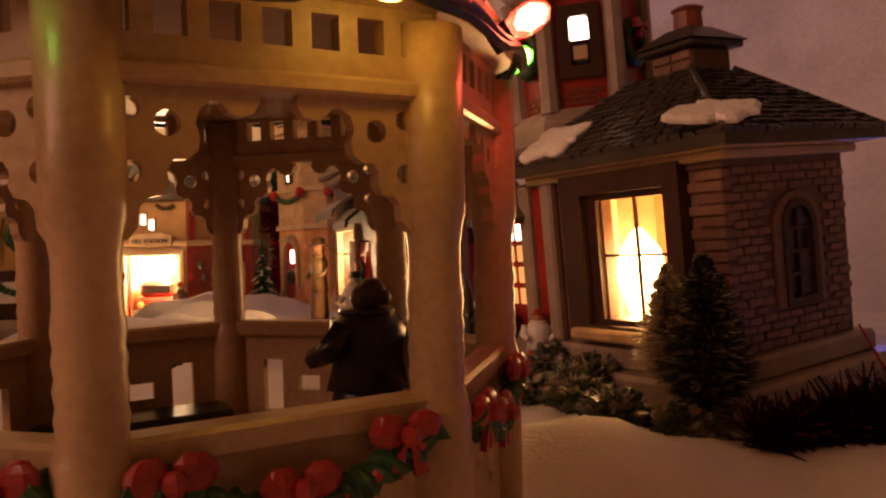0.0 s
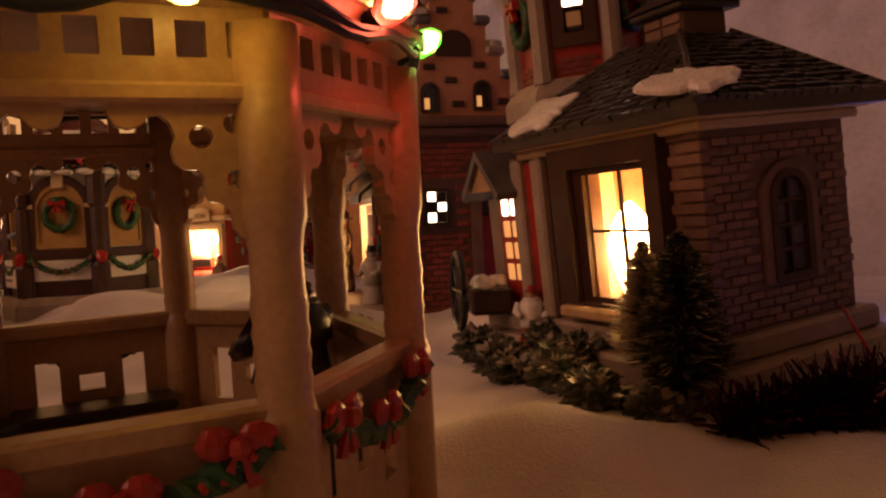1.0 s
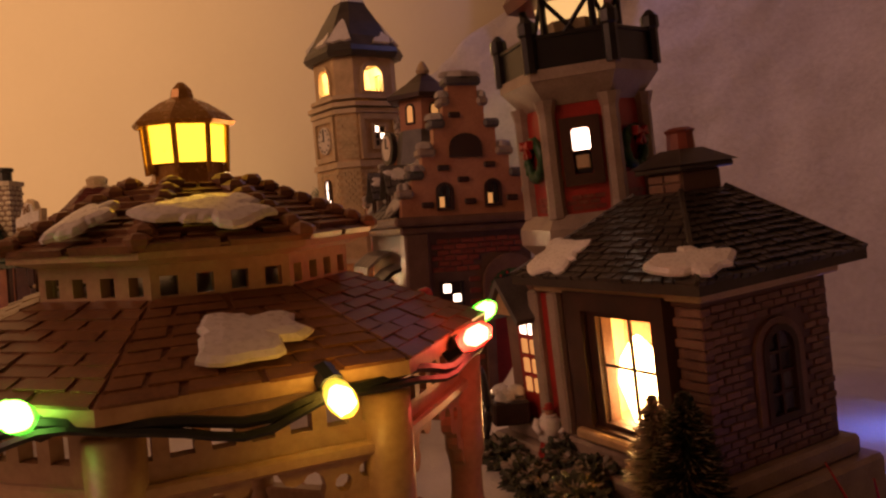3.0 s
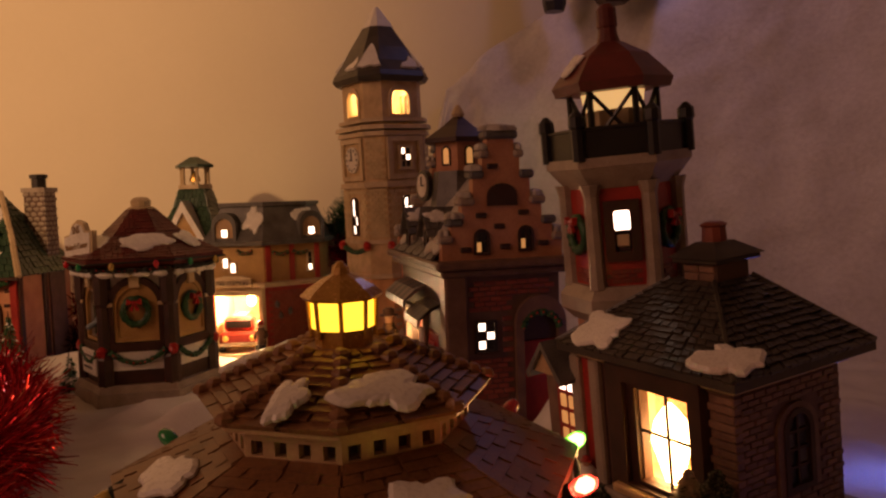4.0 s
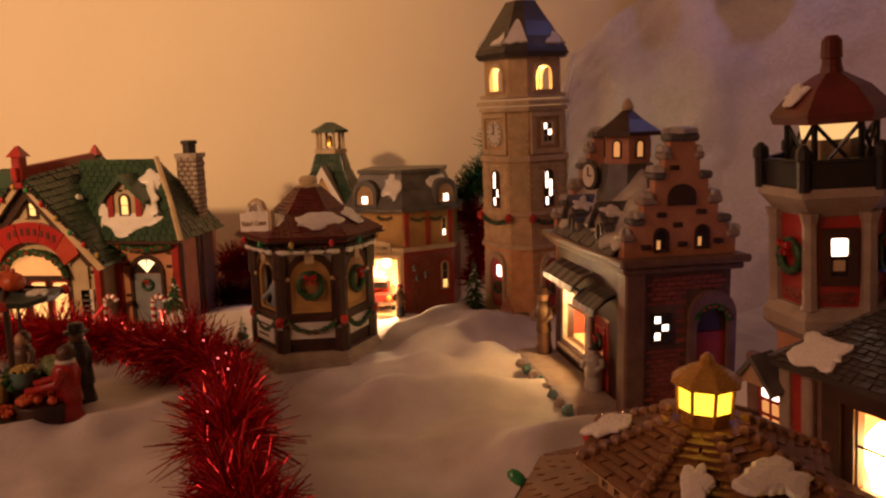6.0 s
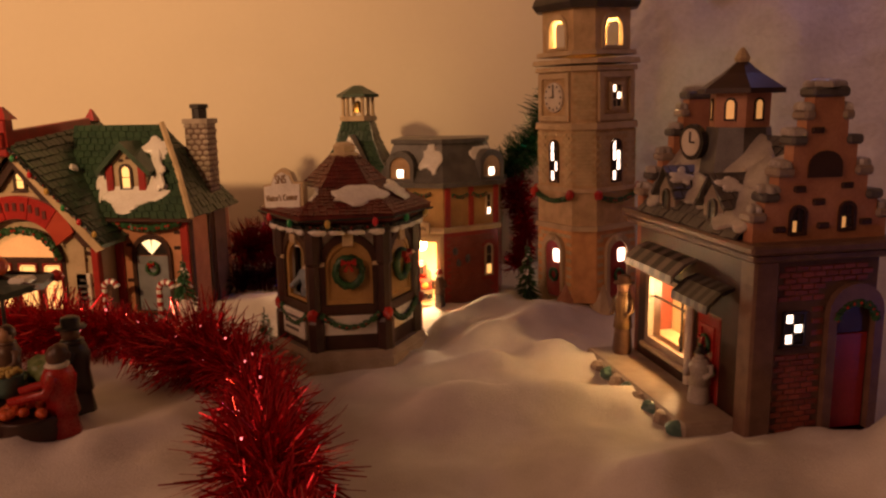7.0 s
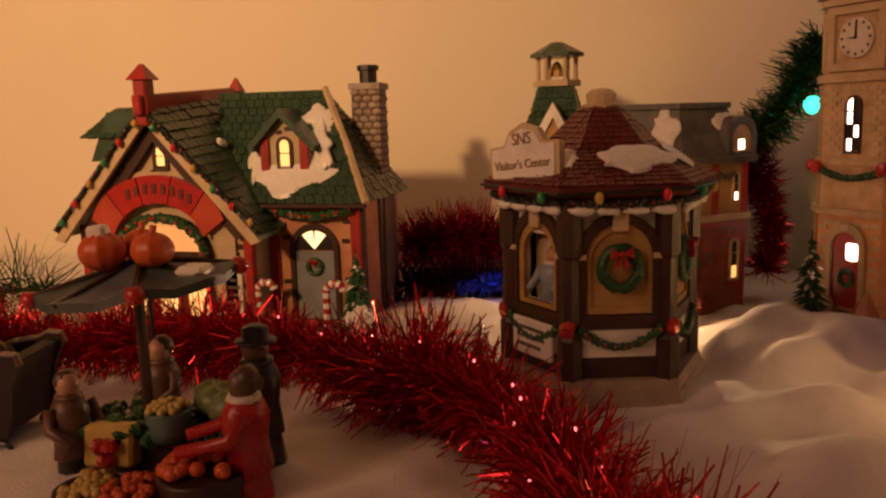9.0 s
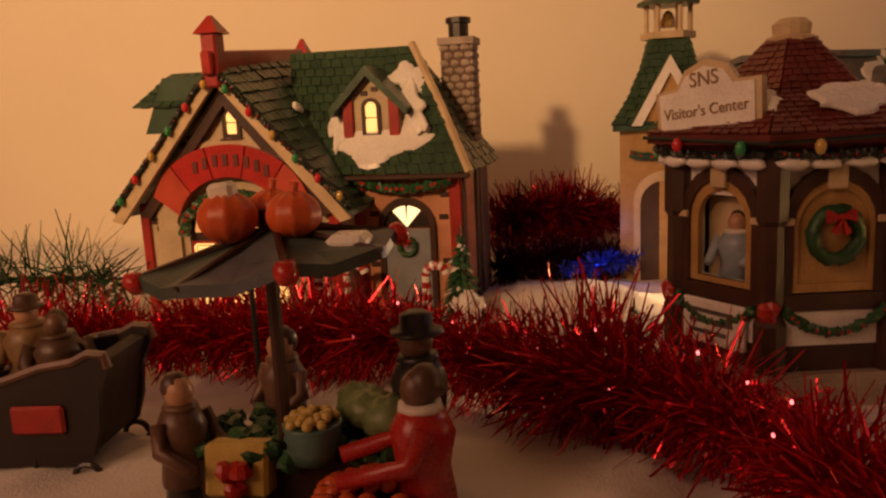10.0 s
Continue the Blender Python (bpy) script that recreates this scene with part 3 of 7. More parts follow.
def fold_z(x, y):
    z = 0.0
    for x0, y0, x1, y1, w, hh in FOLDS:
        dx, dy = x1 - x0, y1 - y0
        ll = dx * dx + dy * dy
        u = ((x - x0) * dx + (y - y0) * dy) / ll
        if -0.4 < u < 1.4:
            d = ((x - x0) * dy - (y - y0) * dx) / math.sqrt(ll) + 0.5 * noise.noise((x * 0.2, y * 0.2, 6.0))
            end = math.exp(-max(0.0, -u, u - 1) * 9) * (0.75 + 0.25 * math.cos(u * 5))
            z += 1.5 * hh * end * math.exp(-(d / w) ** 2)
    return z


def ground_z(x, y):
    z = 0.6
    for mx, my, r, h in MOUNDS:
        d2 = ((x - mx) ** 2 + (y - my) ** 2) / (r * r)
        if d2 < 6:
            z += h * math.exp(-d2 * 1.3)
    fold = noise.noise((x * 0.16 + y * 0.05, y * 0.07 - x * 0.05, 3.3)) * 0.7 + noise.noise((x * 0.11 - y * 0.2, y * 0.21 + x * 0.1, 7.7)) * 0.45
    ridge = 0.5 * math.exp(-((y - 47 + 0.45 * (x + 12)) / 1.6) ** 2) * math.exp(-((x + 12) / 7) ** 2) + 0.55 * math.exp(-((y - 38 - 0.3 * (x + 14)) / 2.2) ** 2) * math.exp(-((x + 13) / 8) ** 2)
    crease = 0.6 * abs(noise.noise((x * 0.13 + y * 0.16, y * 0.09 - x * 0.08, 12.0))) + 0.4 * abs(noise.noise((x * 0.3 - y * 0.1, y * 0.22 + x * 0.12, 4.0)))
    return z + fold * 0.6 - crease + ridge + fold_z(x, y) + 0.12 * noise.noise((x * 0.6, y * 0.6, 1.0))


def sheet(name, xs, ys, fn, mat, label, cat, kind="structure"):
    nx, ny = len(xs), len(ys)
    vs = [fn(x, y) for y in ys for x in xs]
    fs = [(j * nx + i, j * nx + i + 1, (j + 1) * nx + i + 1, (j + 1) * nx + i) for j in range(ny - 1) for i in range(nx - 1)]
    me = bpy.data.meshes.new(name)
    me.from_pydata([tuple(c * 0.01 for c in v) for v in vs], [], fs)
    me.materials.append(mat)
    me.shade_smooth()
    return tagged(new(name, me), label, cat, kind=kind)


sheet("ground", np.concatenate([np.arange(-120, -62, 4), np.arange(-62, 30, 0.6), np.arange(30, 101, 4)]), np.arange(-36, 78, 0.6), lambda x, y: (x, y, ground_z(x, y)), FELT, "white felt snow blanket in soft folds over a shelf", "snow blanket")


def hill(u, v):
    # u runs along the foot of the draped hill, v up it
    x = -7 + 62 * u
    y = 72.0 - 44 * max(u - 0.12, 0) ** 1.35
    top = 5 + 20.5 * min(u / 0.035, 1.0) ** 0.6 + 40 * u
    z = -2 + top * v
    lean = 2.5 * v ** 1.5
    n = noise.noise((u * 5, v * 2.2, 2.0)) * 2.6 + noise.noise((u * 14, v * 3.0, 5.0)) * 1.1 + 0.35 * noise.noise((u * 40, v * 22, 8.0))
    return (x + n * 0.5, y + lean - 4.5 * (1 - v) ** 2 + n, z + 0.7 * noise.noise((u * 9, v * 9, 1)))


def hill_sheet():
    nu, nv = 110, 70
    vs = [hill(i / (nu - 1), j / (nv - 1)) for j in range(nv) for i in range(nu)]
    fs = [(j * nu + i, j * nu + i + 1, (j + 1) * nu + i + 1, (j + 1) * nu + i) for j in range(nv - 1) for i in range(nu - 1)]
    me = bpy.data.meshes.new("backdrop")
    me.from_pydata([tuple(c * 0.01 for c in v) for v in vs], [], fs)
    me.materials.append(COTTON)
    me.shade_smooth()
    m = new("backdrop", me)
    s = m.modifiers.new("thickness", "SOLIDIFY")
    s.thickness = 0.006
    tagged(m, "grey-white cotton batting draped as a snowy hill behind the village", "fabric hill", kind="structure")


hill_sheet()


def room_slab(name, x0, x1, y0, y1, z0, z1, mat, label):
    b = B()
    box(b, x0, x1, y0, y1, z0, z1)
    tagged(part(name, b, mat), label, "wall" if "wall" in name else name, kind="structure")


room_slab("wall_north", -260, 150, 78, 90, -80, 170, PLASTER, "plain warm cream painted wall behind the village")
room_slab("wall_east", 150, 160, -260, 90, -80, 170, PLASTER, "plain cream painted side wall")
room_slab("wall_west", -270, -260, -260, 90, -80, 170, PLASTER, "plain cream painted side wall")
room_slab("wall_south", -260, 150, -270, -260, -80, 170, PLASTER, "plain cream painted wall of the room")
room_slab("ceiling", -270, 160, -270, 90, 170, 180, WHITE, "plain white ceiling")
room_slab("floor", -270, 160, -270, 90, -90, -80, BROWN, "brown wooden floor of the room")
b = B()
box(b, -120, 100, -36, 77.5, -6, -2.6, 0.5)
tagged(part("shelf", b, BROWN), "dark wooden shelf that carries the snow village", "shelf")


# ---- clock tower ----
def clock_tower():
    t = thing("clock_tower", "tan stone clock tower with dark snow-capped roof and lit windows", "clock tower", -8.7, 60.2, 1.9, 39, ry=-1.5)

    def oct_(s, c=None):
        a, h = 2.0 * s, 3.28 * s
        return [(-a, -h), (a, -h), (h, -a), (h, a), (a, h), (-a, h), (-h, a), (-h, -a)]

    b = B()
    prism(b, oct_(1.03), 0, 5.6, oct_(1.0))
    # this stage's orange light is in the stone colour, no lamp lights it
    lower = part("lower_stage", b, TANGLOW, t, "tan lower stage with its orange glow put into the colour")
    b = B()
    prism(b, oct_(1.0), 5.6, 13.0, oct_(0.97))
    part("middle_stage", b, TAN, t)
    b = B()
    prism(b, oct_(0.95), 13.0, 17.0, oct_(0.95))
    part("clock_stage", b, TAN, t)
    for z, h, s in ((5.4, 0.35, 1.07), (8.2, 0.3, 1.04), (12.7, 0.45, 1.04), (16.8, 0.35, 1.03), (17.3, 0.35, 1.08), (17.9, 0.3, 1.0)):
        b = B()
        prism(b, oct_(s), z, z + h, oct_(s * 0.985))
        part("cornice", b, TANLIGHT, t)
    # stone blocks on the narrow corner faces and the wide faces
    b = B()
    for k in range(4):
        mc = rotz(45 + 90 * k) @ Matrix.Translation((0, -3.66, 0))
        brick_sheet(b, mc, 1.75, 8.7, 12.6, 0.5, 0.26, proud=0.09)
        mc = rotz(45 + 90 * k) @ Matrix.Translation((0, -3.52, 0))
        brick_sheet(b, mc, 1.55, 13.4, 16.6, 0.45, 0.26, proud=0.1)
        mw = rotz(90 * k) @ Matrix.Translation((0, -3.22, 0))
        brick_sheet(b, mw, 3.8, 8.7, 12.6, 0.55, 0.27, [(-0.7, 0.7, 8.6, 12.2)], proud=0.07)
        brick_sheet(b, rotz(90 * k) @ Matrix.Translation((0, -3.33, 0)), 3.9, 0.6, 5.2, 0.6, 0.3, [(-1.2, 1.2, 0, 4.6)], proud=0.05)
    part("stone_block", b, TANBLOCK, t, kind="stuff")
    # belfry with four arched lit openings, hollow
    for k in range(4):
        m = rotz(90 * k) @ Matrix.Translation((0, -2.85, 0))
        b = B()
        wall(b, 3.5, 18.1, 21.3, [(-0.95, 0.95, 18.5, 20.4)], 0.4, m)
        o = part("belfry_wall", b, TAN, t)
        b = B()
        band(b, arch(2.3, 18.3, 20.8, n=10), arch(1.75, 18.5, 20.5, n=10), -0.12, 0.1, m)
        part("arch_trim", b, TANLIGHT, o)
        b = B()
        prism(b, [(-1.75, -2.85), (-1.75, -2.6), (-2.6, -1.75), (-2.85, -1.75)], 18.1, 21.3)
        bmesh.ops.transform(b, matrix=rotz(90 * k), verts=b.verts)
        part("belfry_corner", b, TAN, t)
    b = B()
    prism(b, oct_(0.75), 17.9, 18.2)
    part("belfry_floor", b, INSIDE, t)
    b = B()
    lathe(b, [(0.05, 18.2), (0.35, 18.5), (0.4, 18.9), (0.05, 19.3)], 10)
    part("belfry_bulb", b, FLAME, t, "glowing bulb")
    # roof: eave ring, flared pyramid, snow
    b = B()
    prism(b, oct_(1.0), 21.1, 21.5, oct_(1.08))
    prism(b, oct_(1.07), 21.5, 21.9, oct_(1.03))
    part("eave", b, ROOFDARK, t)
    b = B()
    prev = None
    for s, z in ((1.03, 21.9), (0.84, 22.8), (0.65, 24.0), (0.40, 25.4), (0.25, 26.3), (0.05, 27.3)):
        if prev:
            prism(b, oct_(prev[0]), prev[1], z, oct_(s))
        prev = (s, z)
    roof = part("roof", b, ROOFDARK, t, "dark flared pyramid roof")
    b = B()
    prism(b, oct_(0.36), 25.75, 26.3, oct_(0.28))
    prism(b, oct_(0.27), 26.3, 27.5, oct_(0.04))
    for k in range(4):
        a = radians(45 + 90 * k)
        nx, ny = math.sin(a), -math.cos(a)
        tri = [(0.95, 0.0), (0.75, 0.5), (0.5, 1.3), (0.25, 2.0), (0.0, 2.35), (-0.28, 1.9), (-0.55, 1.2), (-0.8, 0.45), (-1.0, 0.0), (-0.5, -0.18), (0.1, 0.0), (0.5, -0.12)]
        slab(b, tri, -0.16, 0.12, rotz(45 + 90 * k) @ Matrix.Translation((0, -3.62, 22.25)) @ Matrix.Rotation(radians(-37), 4, "X"))
        mm = rotz(90 * k) @ Matrix.Translation((0.5, -3.35, 22.1)) @ Matrix.Rotation(radians(-36), 4, "X")
        slab(b, [(1.0, 0.0), (1.15, 0.6), (0.7, 1.25), (0.4, 0.7), (-0.3, 0.4), (-0.5, 0.05)], -0.16, 0.12, mm)
    pieces("snow", b, SNOW, roof, "white glazed snow")
    # faces
    for k, f in enumerate(("window", "clock", "window", "clock")):
        m = rotz(90 * (k - 0)) @ Matrix.Translation((0, -3.13, 0))
        b = B()
        band(b, [(-1.75, 13.3), (1.75, 13.3), (1.75, 16.7), (-1.75, 16.7)], [(-1.35, 13.7), (1.35, 13.7), (1.35, 16.3), (-1.35, 16.3)], -0.22, 0.1, m)
        part("panel_frame", b, TANLIGHT, t)
        if f == "clock":
            b = B()
            tube(b, [m @ Vector((0, 0.05, 15)), m @ Vector((0, -0.2, 15))], 1.05, 24)
            face = part("clock_face", b, WHITE, t, "white round clock face")
            b = B()
            slab(b, [(-.06, 14.95), (.06, 14.95), (.03, 15.85), (-.03, 15.85)], -0.27, -0.21, m)
            slab(b, [(-.55, 15.0), (0, 14.94), (0, 15.06)], -0.27, -0.21, m)
            for h in range(12):
                a = h * math.pi / 6
                box(b, 0.86 * math.cos(a) - .045, 0.86 * math.cos(a) + .045, -0.25, -0.2, 15 + 0.86 * math.sin(a) - .07, 15 + 0.86 * math.sin(a) + .07, 0, m)
            part("clock_pointers", b, DARK, face)
        else:
            pane_window(t, m @ Matrix.Translation((0, -0.05, 0)), 0, 15.0, 0.9, 1.5, TANLIGHT, GLOWW, 2, 3, [(0, 2), (1, 1)], 0.2, 0.22)
        mm = rotz(90 * k) @ Matrix.Translation((0, -3.22, 0))
        pane_window(t, mm, 0, 10.4, 0.8, 2.9, BROWN, GLOWW, 2, 4, [(0, 0), (1, 1), (0, 2), (0, 3)] if f == "clock" else [(0, 0), (1, 1), (0, 2), (1, 2), (0, 3)], 0.14, 0.12, True)
        # garland and bows
        y = -3.45
        swag(t, [rotz(90 * k) @ p for p in sag((-2, y, 8.0), (2, y, 8.0), 0.5)], 0.2)
        for x in (-2.05, 2.05):
            b = B()
            q = rotz(90 * k) @ Vector((x, y - 0.1, 8.05))
            ball(b, q.x, q.y, q.z, 0.38, 1.0, 8, 0.15)
            part("bow", b, BRIGHTRED, t)
        md = rotz(90 * k) @ Matrix.Translation((0, -3.36, 0))
        b = B()
        band(b, arch(2.5, 0.2, 5.0, n=10), arch(1.8, 0.2, 4.5, n=10), -0.25, 0.1, md)
        part("door_surround", b, TANLIGHT, t)
        b = B()
        slab(b, arch(1.8, 0.2, 4.5, n=10), -0.08, 0.05, md)
        d = part("door", b, RED, t, "dark red arched door with a lit pane")
        b = B()
        box(b, 0.0, 0.75, -0.14, 0.0, 2.9, 3.9, 0.12, md)
        part("pane", b, GLOWW, d)
        wreath(d, 0.1, -0.15, 1.9, 0.42, md, False)
        b = B()
        box(b, -0.35, 0.35, -0.4, 0, 4.55, 5.0, 0.1, md)
        part("keystone", b, TANLIGHT, t)
    # rooted foot with snow
    for k in range(8):
        b = B()
        a = 45 * k + 22.5
        m = rotz(a)
        lathe(b, [(1.25, -1.6), (1.1, -0.5), (0.75, 0.3), (0.35, 1.0), (0.05, 1.5)], 9, 0, -3.5, jit=0.12, m=m)
        part("buttress", b, TANLIGHT if k % 2 else PEACH, t)
    t.scale = (0.965, 0.965, 1.0)


clock_tower()


# ---- shop with stepped gables ----
def shop():
    t = thing("corner_shop", "red brick corner shop with stepped gables and lit show window", "shop building", -2.7, 35.6, 0.7, 18)
    W, D, Z = 6.2, 12.5, 8.6
    gm = Matrix.Identity(4)
    sm = rotz(-90) @ Matrix.Identity(4)  # side wall plane x=0, u runs towards -y
    b = B()
    hw = [(1.45, 2.45, 4.6, 6.1), (4.0, 6.0, 0.2, 6.6)]
    wall(b, W, 0, Z, hw, 0.5, gm, 0.0)
    front = part("gable_wall", b, MORTAR, t, "red brick wall")
    b = B()
    wall(b, W, 0, Z, (), 0.5, Matrix.Translation((W, D, 0)) @ Matrix.Rotation(math.pi, 4, "Z"), 0.0)
    part("back_wall", b, BRICKRED, t)
    b = B()
    wall(b, D - 1.04, 0, Z, (), 0.5, Matrix.Translation((W, 0.52, 0)) @ Matrix.Rotation(math.pi / 2, 4, "Z"), 0.0)
    part("end_wall", b, BRICKRED, t)
    # shop side: u = -y along the wall, wall faces -x
    sw = Matrix.Translation((0, D - 0.52, 0)) @ Matrix.Rotation(-math.pi / 2, 4, "Z")
    b = B()
    wall(b, D - 1.04, 0, Z, [(1.9, 6.4, 2.2, 5.8), (7.0, 9.2, 0.3, 5.2)], 0.5, sw, 0.0)
    side = part("shop_wall", b, BROWN, t, "dark timber shopfront")
    # inside
    b = B()
    box(b, 0.55, W - 0.55, 0.55, D - 0.55, 1.7, 1.9)
    part("shop_floor", b, INSIDE, t)
    b = B()
    box(b, 2.2, 2.4, 0.55, D - 0.55, 1.0, 6.5)
    part("inner_wall", b, INSIDE, t, "warm lit inner wall")
    b = B()
    box(b, 0.55, W - 0.55, 0.55, D - 0.55, 6.5, 6.6)
    part("inner_ceiling", b, INSIDE, t)
    b = B()
    lathe(b, [(0.05, 5.6), (0.3, 5.8), (0.3, 6.2), (0.1, 6.48)], 8, 1.4, 7.6)
    part("bulb", b, FLAME, t, "glowing bulb")
    # show window
    b = B()
    band(b, [(1.5, 1.8), (6.8, 1.8), (6.8, 6.1), (1.5, 6.1)], [(1.9, 2.2), (6.4, 2.2), (6.4, 5.8), (1.9, 5.8)], -0.3, 0.06, sw)
    win = part("show_window", b, GREYSTONE, t, "grey framed show window")
    b = B()
    box(b, 1.9, 6.4, 0.1, 0.2, 4.5, 4.6, 0, sw)
    box(b, 5.0, 5.1, 0.1, 0.2, 2.2, 5.8, 0, sw)
    part("glazing_bar", b, DARK, win)
    b = B()
    box(b, 1.3, 7.0, -0.55, 0.0, 1.5, 1.8, 0.06, sw)
    part("sill", b, GREYSTONE, win)
    b = B()
    for x, z, r in ((1.1, 2.4, 0.5), (1.1, 3.3, 0.4), (1.15, 4.05, 0.28)):
        ball(b, x, 8.0, z, r, 1.1, 10)
    part("display_doll", b, COATTAN, t, "tan display doll in the window")
    # door
    b = B()
    box(b, 7.05, 9.15, -0.05, 0.3, 0.35, 5.1, 0.06, sw)
    door = part("shop_door", b, RED, t, "dark red panelled shop door")
    b = B()
    for z0, z1 in ((0.8, 2.2), (2.5, 4.6)):
        band(b, [(7.4, z0), (8.8, z0), (8.8, z1), (7.4, z1)], [(7.6, z0 + .2), (8.6, z0 + .2), (8.6, z1 - .2), (7.6, z1 - .2)], -0.16, 0, sw)
    part("door_panel", b, BRIGHTRED, door)
    wreath(door, 8.1, -0.2, 3.6, 0.42, sw)
    # corner pier, striped column
    b = B()
    box(b, -0.35, 0.9, -0.35, 0.9, 0, 8.7, 0.12)
    part("corner_pier", b, BROWNSTONE, t)
    b = B()
    tube(b, [sw @ Vector((6.75, -0.35, 1.0)), sw @ Vector((6.75, -0.35, 5.2))], 0.22, 10)
    part("column", b, WHITE, t)
    # awnings
    for u0, u1, mat, mat2, z, nm in ((0.9, 6.6, AWNINGGREY, DARK, 7.2, "striped_awning"), (6.7, 10.2, DARK, SLATE, 6.5, "dark_awning")):
        n = 9
        b = B()
        for i in range(n):
            ua, ub = u0 + (u1 - u0) * i / n, u0 + (u1 - u0) * (i + 1) / n
            k = len(b.faces)
            sl = [(-0.0, z + 0.5), (-0.7, z + 0.25), (-1.4, z - 0.35), (-1.45, z - 0.75), (-1.34, z - 0.75), (-1.25, z - 0.4), (-0.6, z + 0.1), (0, z + 0.35)]
            vs = [[sw @ Vector((u, y, zz)) for y, zz in sl] for u in (ua, ub)]
            A, C = [b.verts.new(v) for v in vs[0]], [b.verts.new(v) for v in vs[1]]
            for j in range(len(sl)):
                b.faces.new((A[j], A[(j + 1) % len(sl)], C[(j + 1) % len(sl)], C[j]))
            b.faces.new(A)
            b.faces.new(C[::-1])
            setmat(b, k, i % 2)
        pieces(nm, b, [mat, mat2], t)
    # cornice
    b = B()
    box(b, -0.55, W + 0.55, -0.5, D + 0.4, 8.6, 9.0, 0.1)
    box(b, -0.85, W + 0.85, -0.8, D + 0.6, 9.0, 9.45, 0.12)
    part("cornice", b, BROWNSTONE, t)
    # stepped gables
    steps = [(3.4, 9.45, 10.5), (2.85, 10.5, 11.4), (2.25, 11.4, 12.5), (1.6, 12.5, 13.9), (1.05, 13.9, 15.0), (0.75, 15.0, 16.0)]
    for y, nm in ((0.5, "front_gable"), (D - 0.9, "rear_gable")):
        out = []
        for hwid, z0, z1 in steps:
            out += [(3.1 + hwid, z0), (3.1 + hwid, z1)]
        for hwid, z0, z1 in steps[::-1]:
            out += [(3.1 - hwid, z1), (3.1 - hwid, z0)]
        b = B()
        slab(b, out, y - 0.35, y + 0.35)
        g = part(nm, b, PEACH, t, "peach stepped gable")
        for i, (hwid, z0, z1) in enumerate(steps):
            nxt = steps[i + 1][0] if i + 1 < len(steps) else 0
            for s in (-1, 1):
                b = B()
                xa, xb = sorted((3.1 + s * (nxt - 0.05), 3.1 + s * (hwid + 0.22)))
                if i == len(steps) - 1 and s == 1:
                    b.free()
                    continue
                if i == len(steps) - 1:
                    xa, xb = 3.1 - 0.95, 3.1 + 0.95
                box(b, xa, xb, y - 0.55, y + 0.55, z1 - 0.15, z1 + 0.3, 0.12)
                part("coping", b, GREYSTONE if i % 2 == 0 else SLATE, g)
                if i % 2 == 0 or s < 0:
                    b = B()
                    patch(b, ((xa + xb) / 2, y, z1 + 0.32), (1, 0, 0), (0, 1, 0.05), (xb - xa) * 0.62, 0.6, 0.5, i * 3 + s + y)
                    part("coping_snow", b, SNOWDIM, g, "greyer glazed snow")
        if nm == "front_gable":
            for x, z in ((1.9, 10.4), (4.4, 10.5)):
                pane_window(g, Matrix.Translation((0, 0.15, 0)), x, z, 0.6, 1.1, BROWN, GLOWDIM, 2, 2, [(0, 0)], 0.12, 0.15, True)
            b = B()
            slab(b, arch(1.7, 12.3, 13.5, 3.1, rise=0.7), 0.05, 0.2)
            part("niche", b, BROWN, g)
            for x, z in ((1.0, 10.0), (2.9, 11.2), (3.2, 10.1), (5.4, 10.2), (1.9, 11.8), (4.3, 11.9), (2.6, 14.4)):
                b = B()
                box(b, x - 0.3, x + 0.3, 0.02, 0.2, z - 0.14, z + 0.14, 0.05)
                part("accent_brick", b, BROWN, g)
    # roof slopes, dormers
    for s in (-1, 1):
        b = B()
        ex = -0.6 if s < 0 else W + 0.6
        a, c = Vector((ex, 0.9, 9.5)), Vector((ex, D - 1.3, 9.5))
        r0, r1 = Vector((3.1, 0.9, 14.0)), Vector((3.1, D - 1.3, 14.0))
        v = [b.verts.new(p) for p in (a, c, r1, r0)]
        b.faces.new(v)
        if s < 0:
            shingles(b, c, a, r0, r1, 9, 16)
        part("roof_slope", b, SLATE, t)
    b = B()
    for yc, ru, zz in ((2.0, 1.9, 10.6), (5.9, 2.4, 11.0), (10.4, 2.2, 10.7), (4.6, 2.2, 12.6), (8.6, 2.0, 12.7), (2.3, 1.6, 12.2), (10.6, 1.5, 12.4)):
        patch(b, (-0.6 + 3.7 * (zz - 9.5) / 4.5, yc, zz + 0.15), (0, 1, 0), (3.7, 0, 4.5), ru, 1.5, 0.35, yc)
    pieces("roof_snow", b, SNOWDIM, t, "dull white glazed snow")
    for yc in (3.6, 8.4):
        b = B()
        slab(b, [(yc - 0.9, 9.6), (yc + 0.9, 9.6), (yc + 0.9, 11.0), (yc, 12.0), (yc - 0.9, 11.0)], -0.25, 2.0, Matrix.Rotation(radians(90), 4, "Z") @ Matrix.Scale(-1, 4, (0, 1, 0)))
        d = part("dormer", b, STONE, t, "pale dormer with a dark gabled roof")
        for s in (-1, 1):
            b = B()
            shingles(b, (-0.6, yc + s * 1.35, 10.7), (2.1, yc + s * 1.35, 10.7), (2.1, yc, 12.3), (-0.6, yc, 12.3), 4, 5)
            v = [b.verts.new(p) for p in ((-0.6, yc + s * 1.35, 10.7), (2.1, yc + s * 1.35, 10.7), (2.1, yc, 12.3), (-0.6, yc, 12.3))]
            b.faces.new(v)
            part("dormer_roof", b, SLATE, d, kind="stuff")
        b = B()
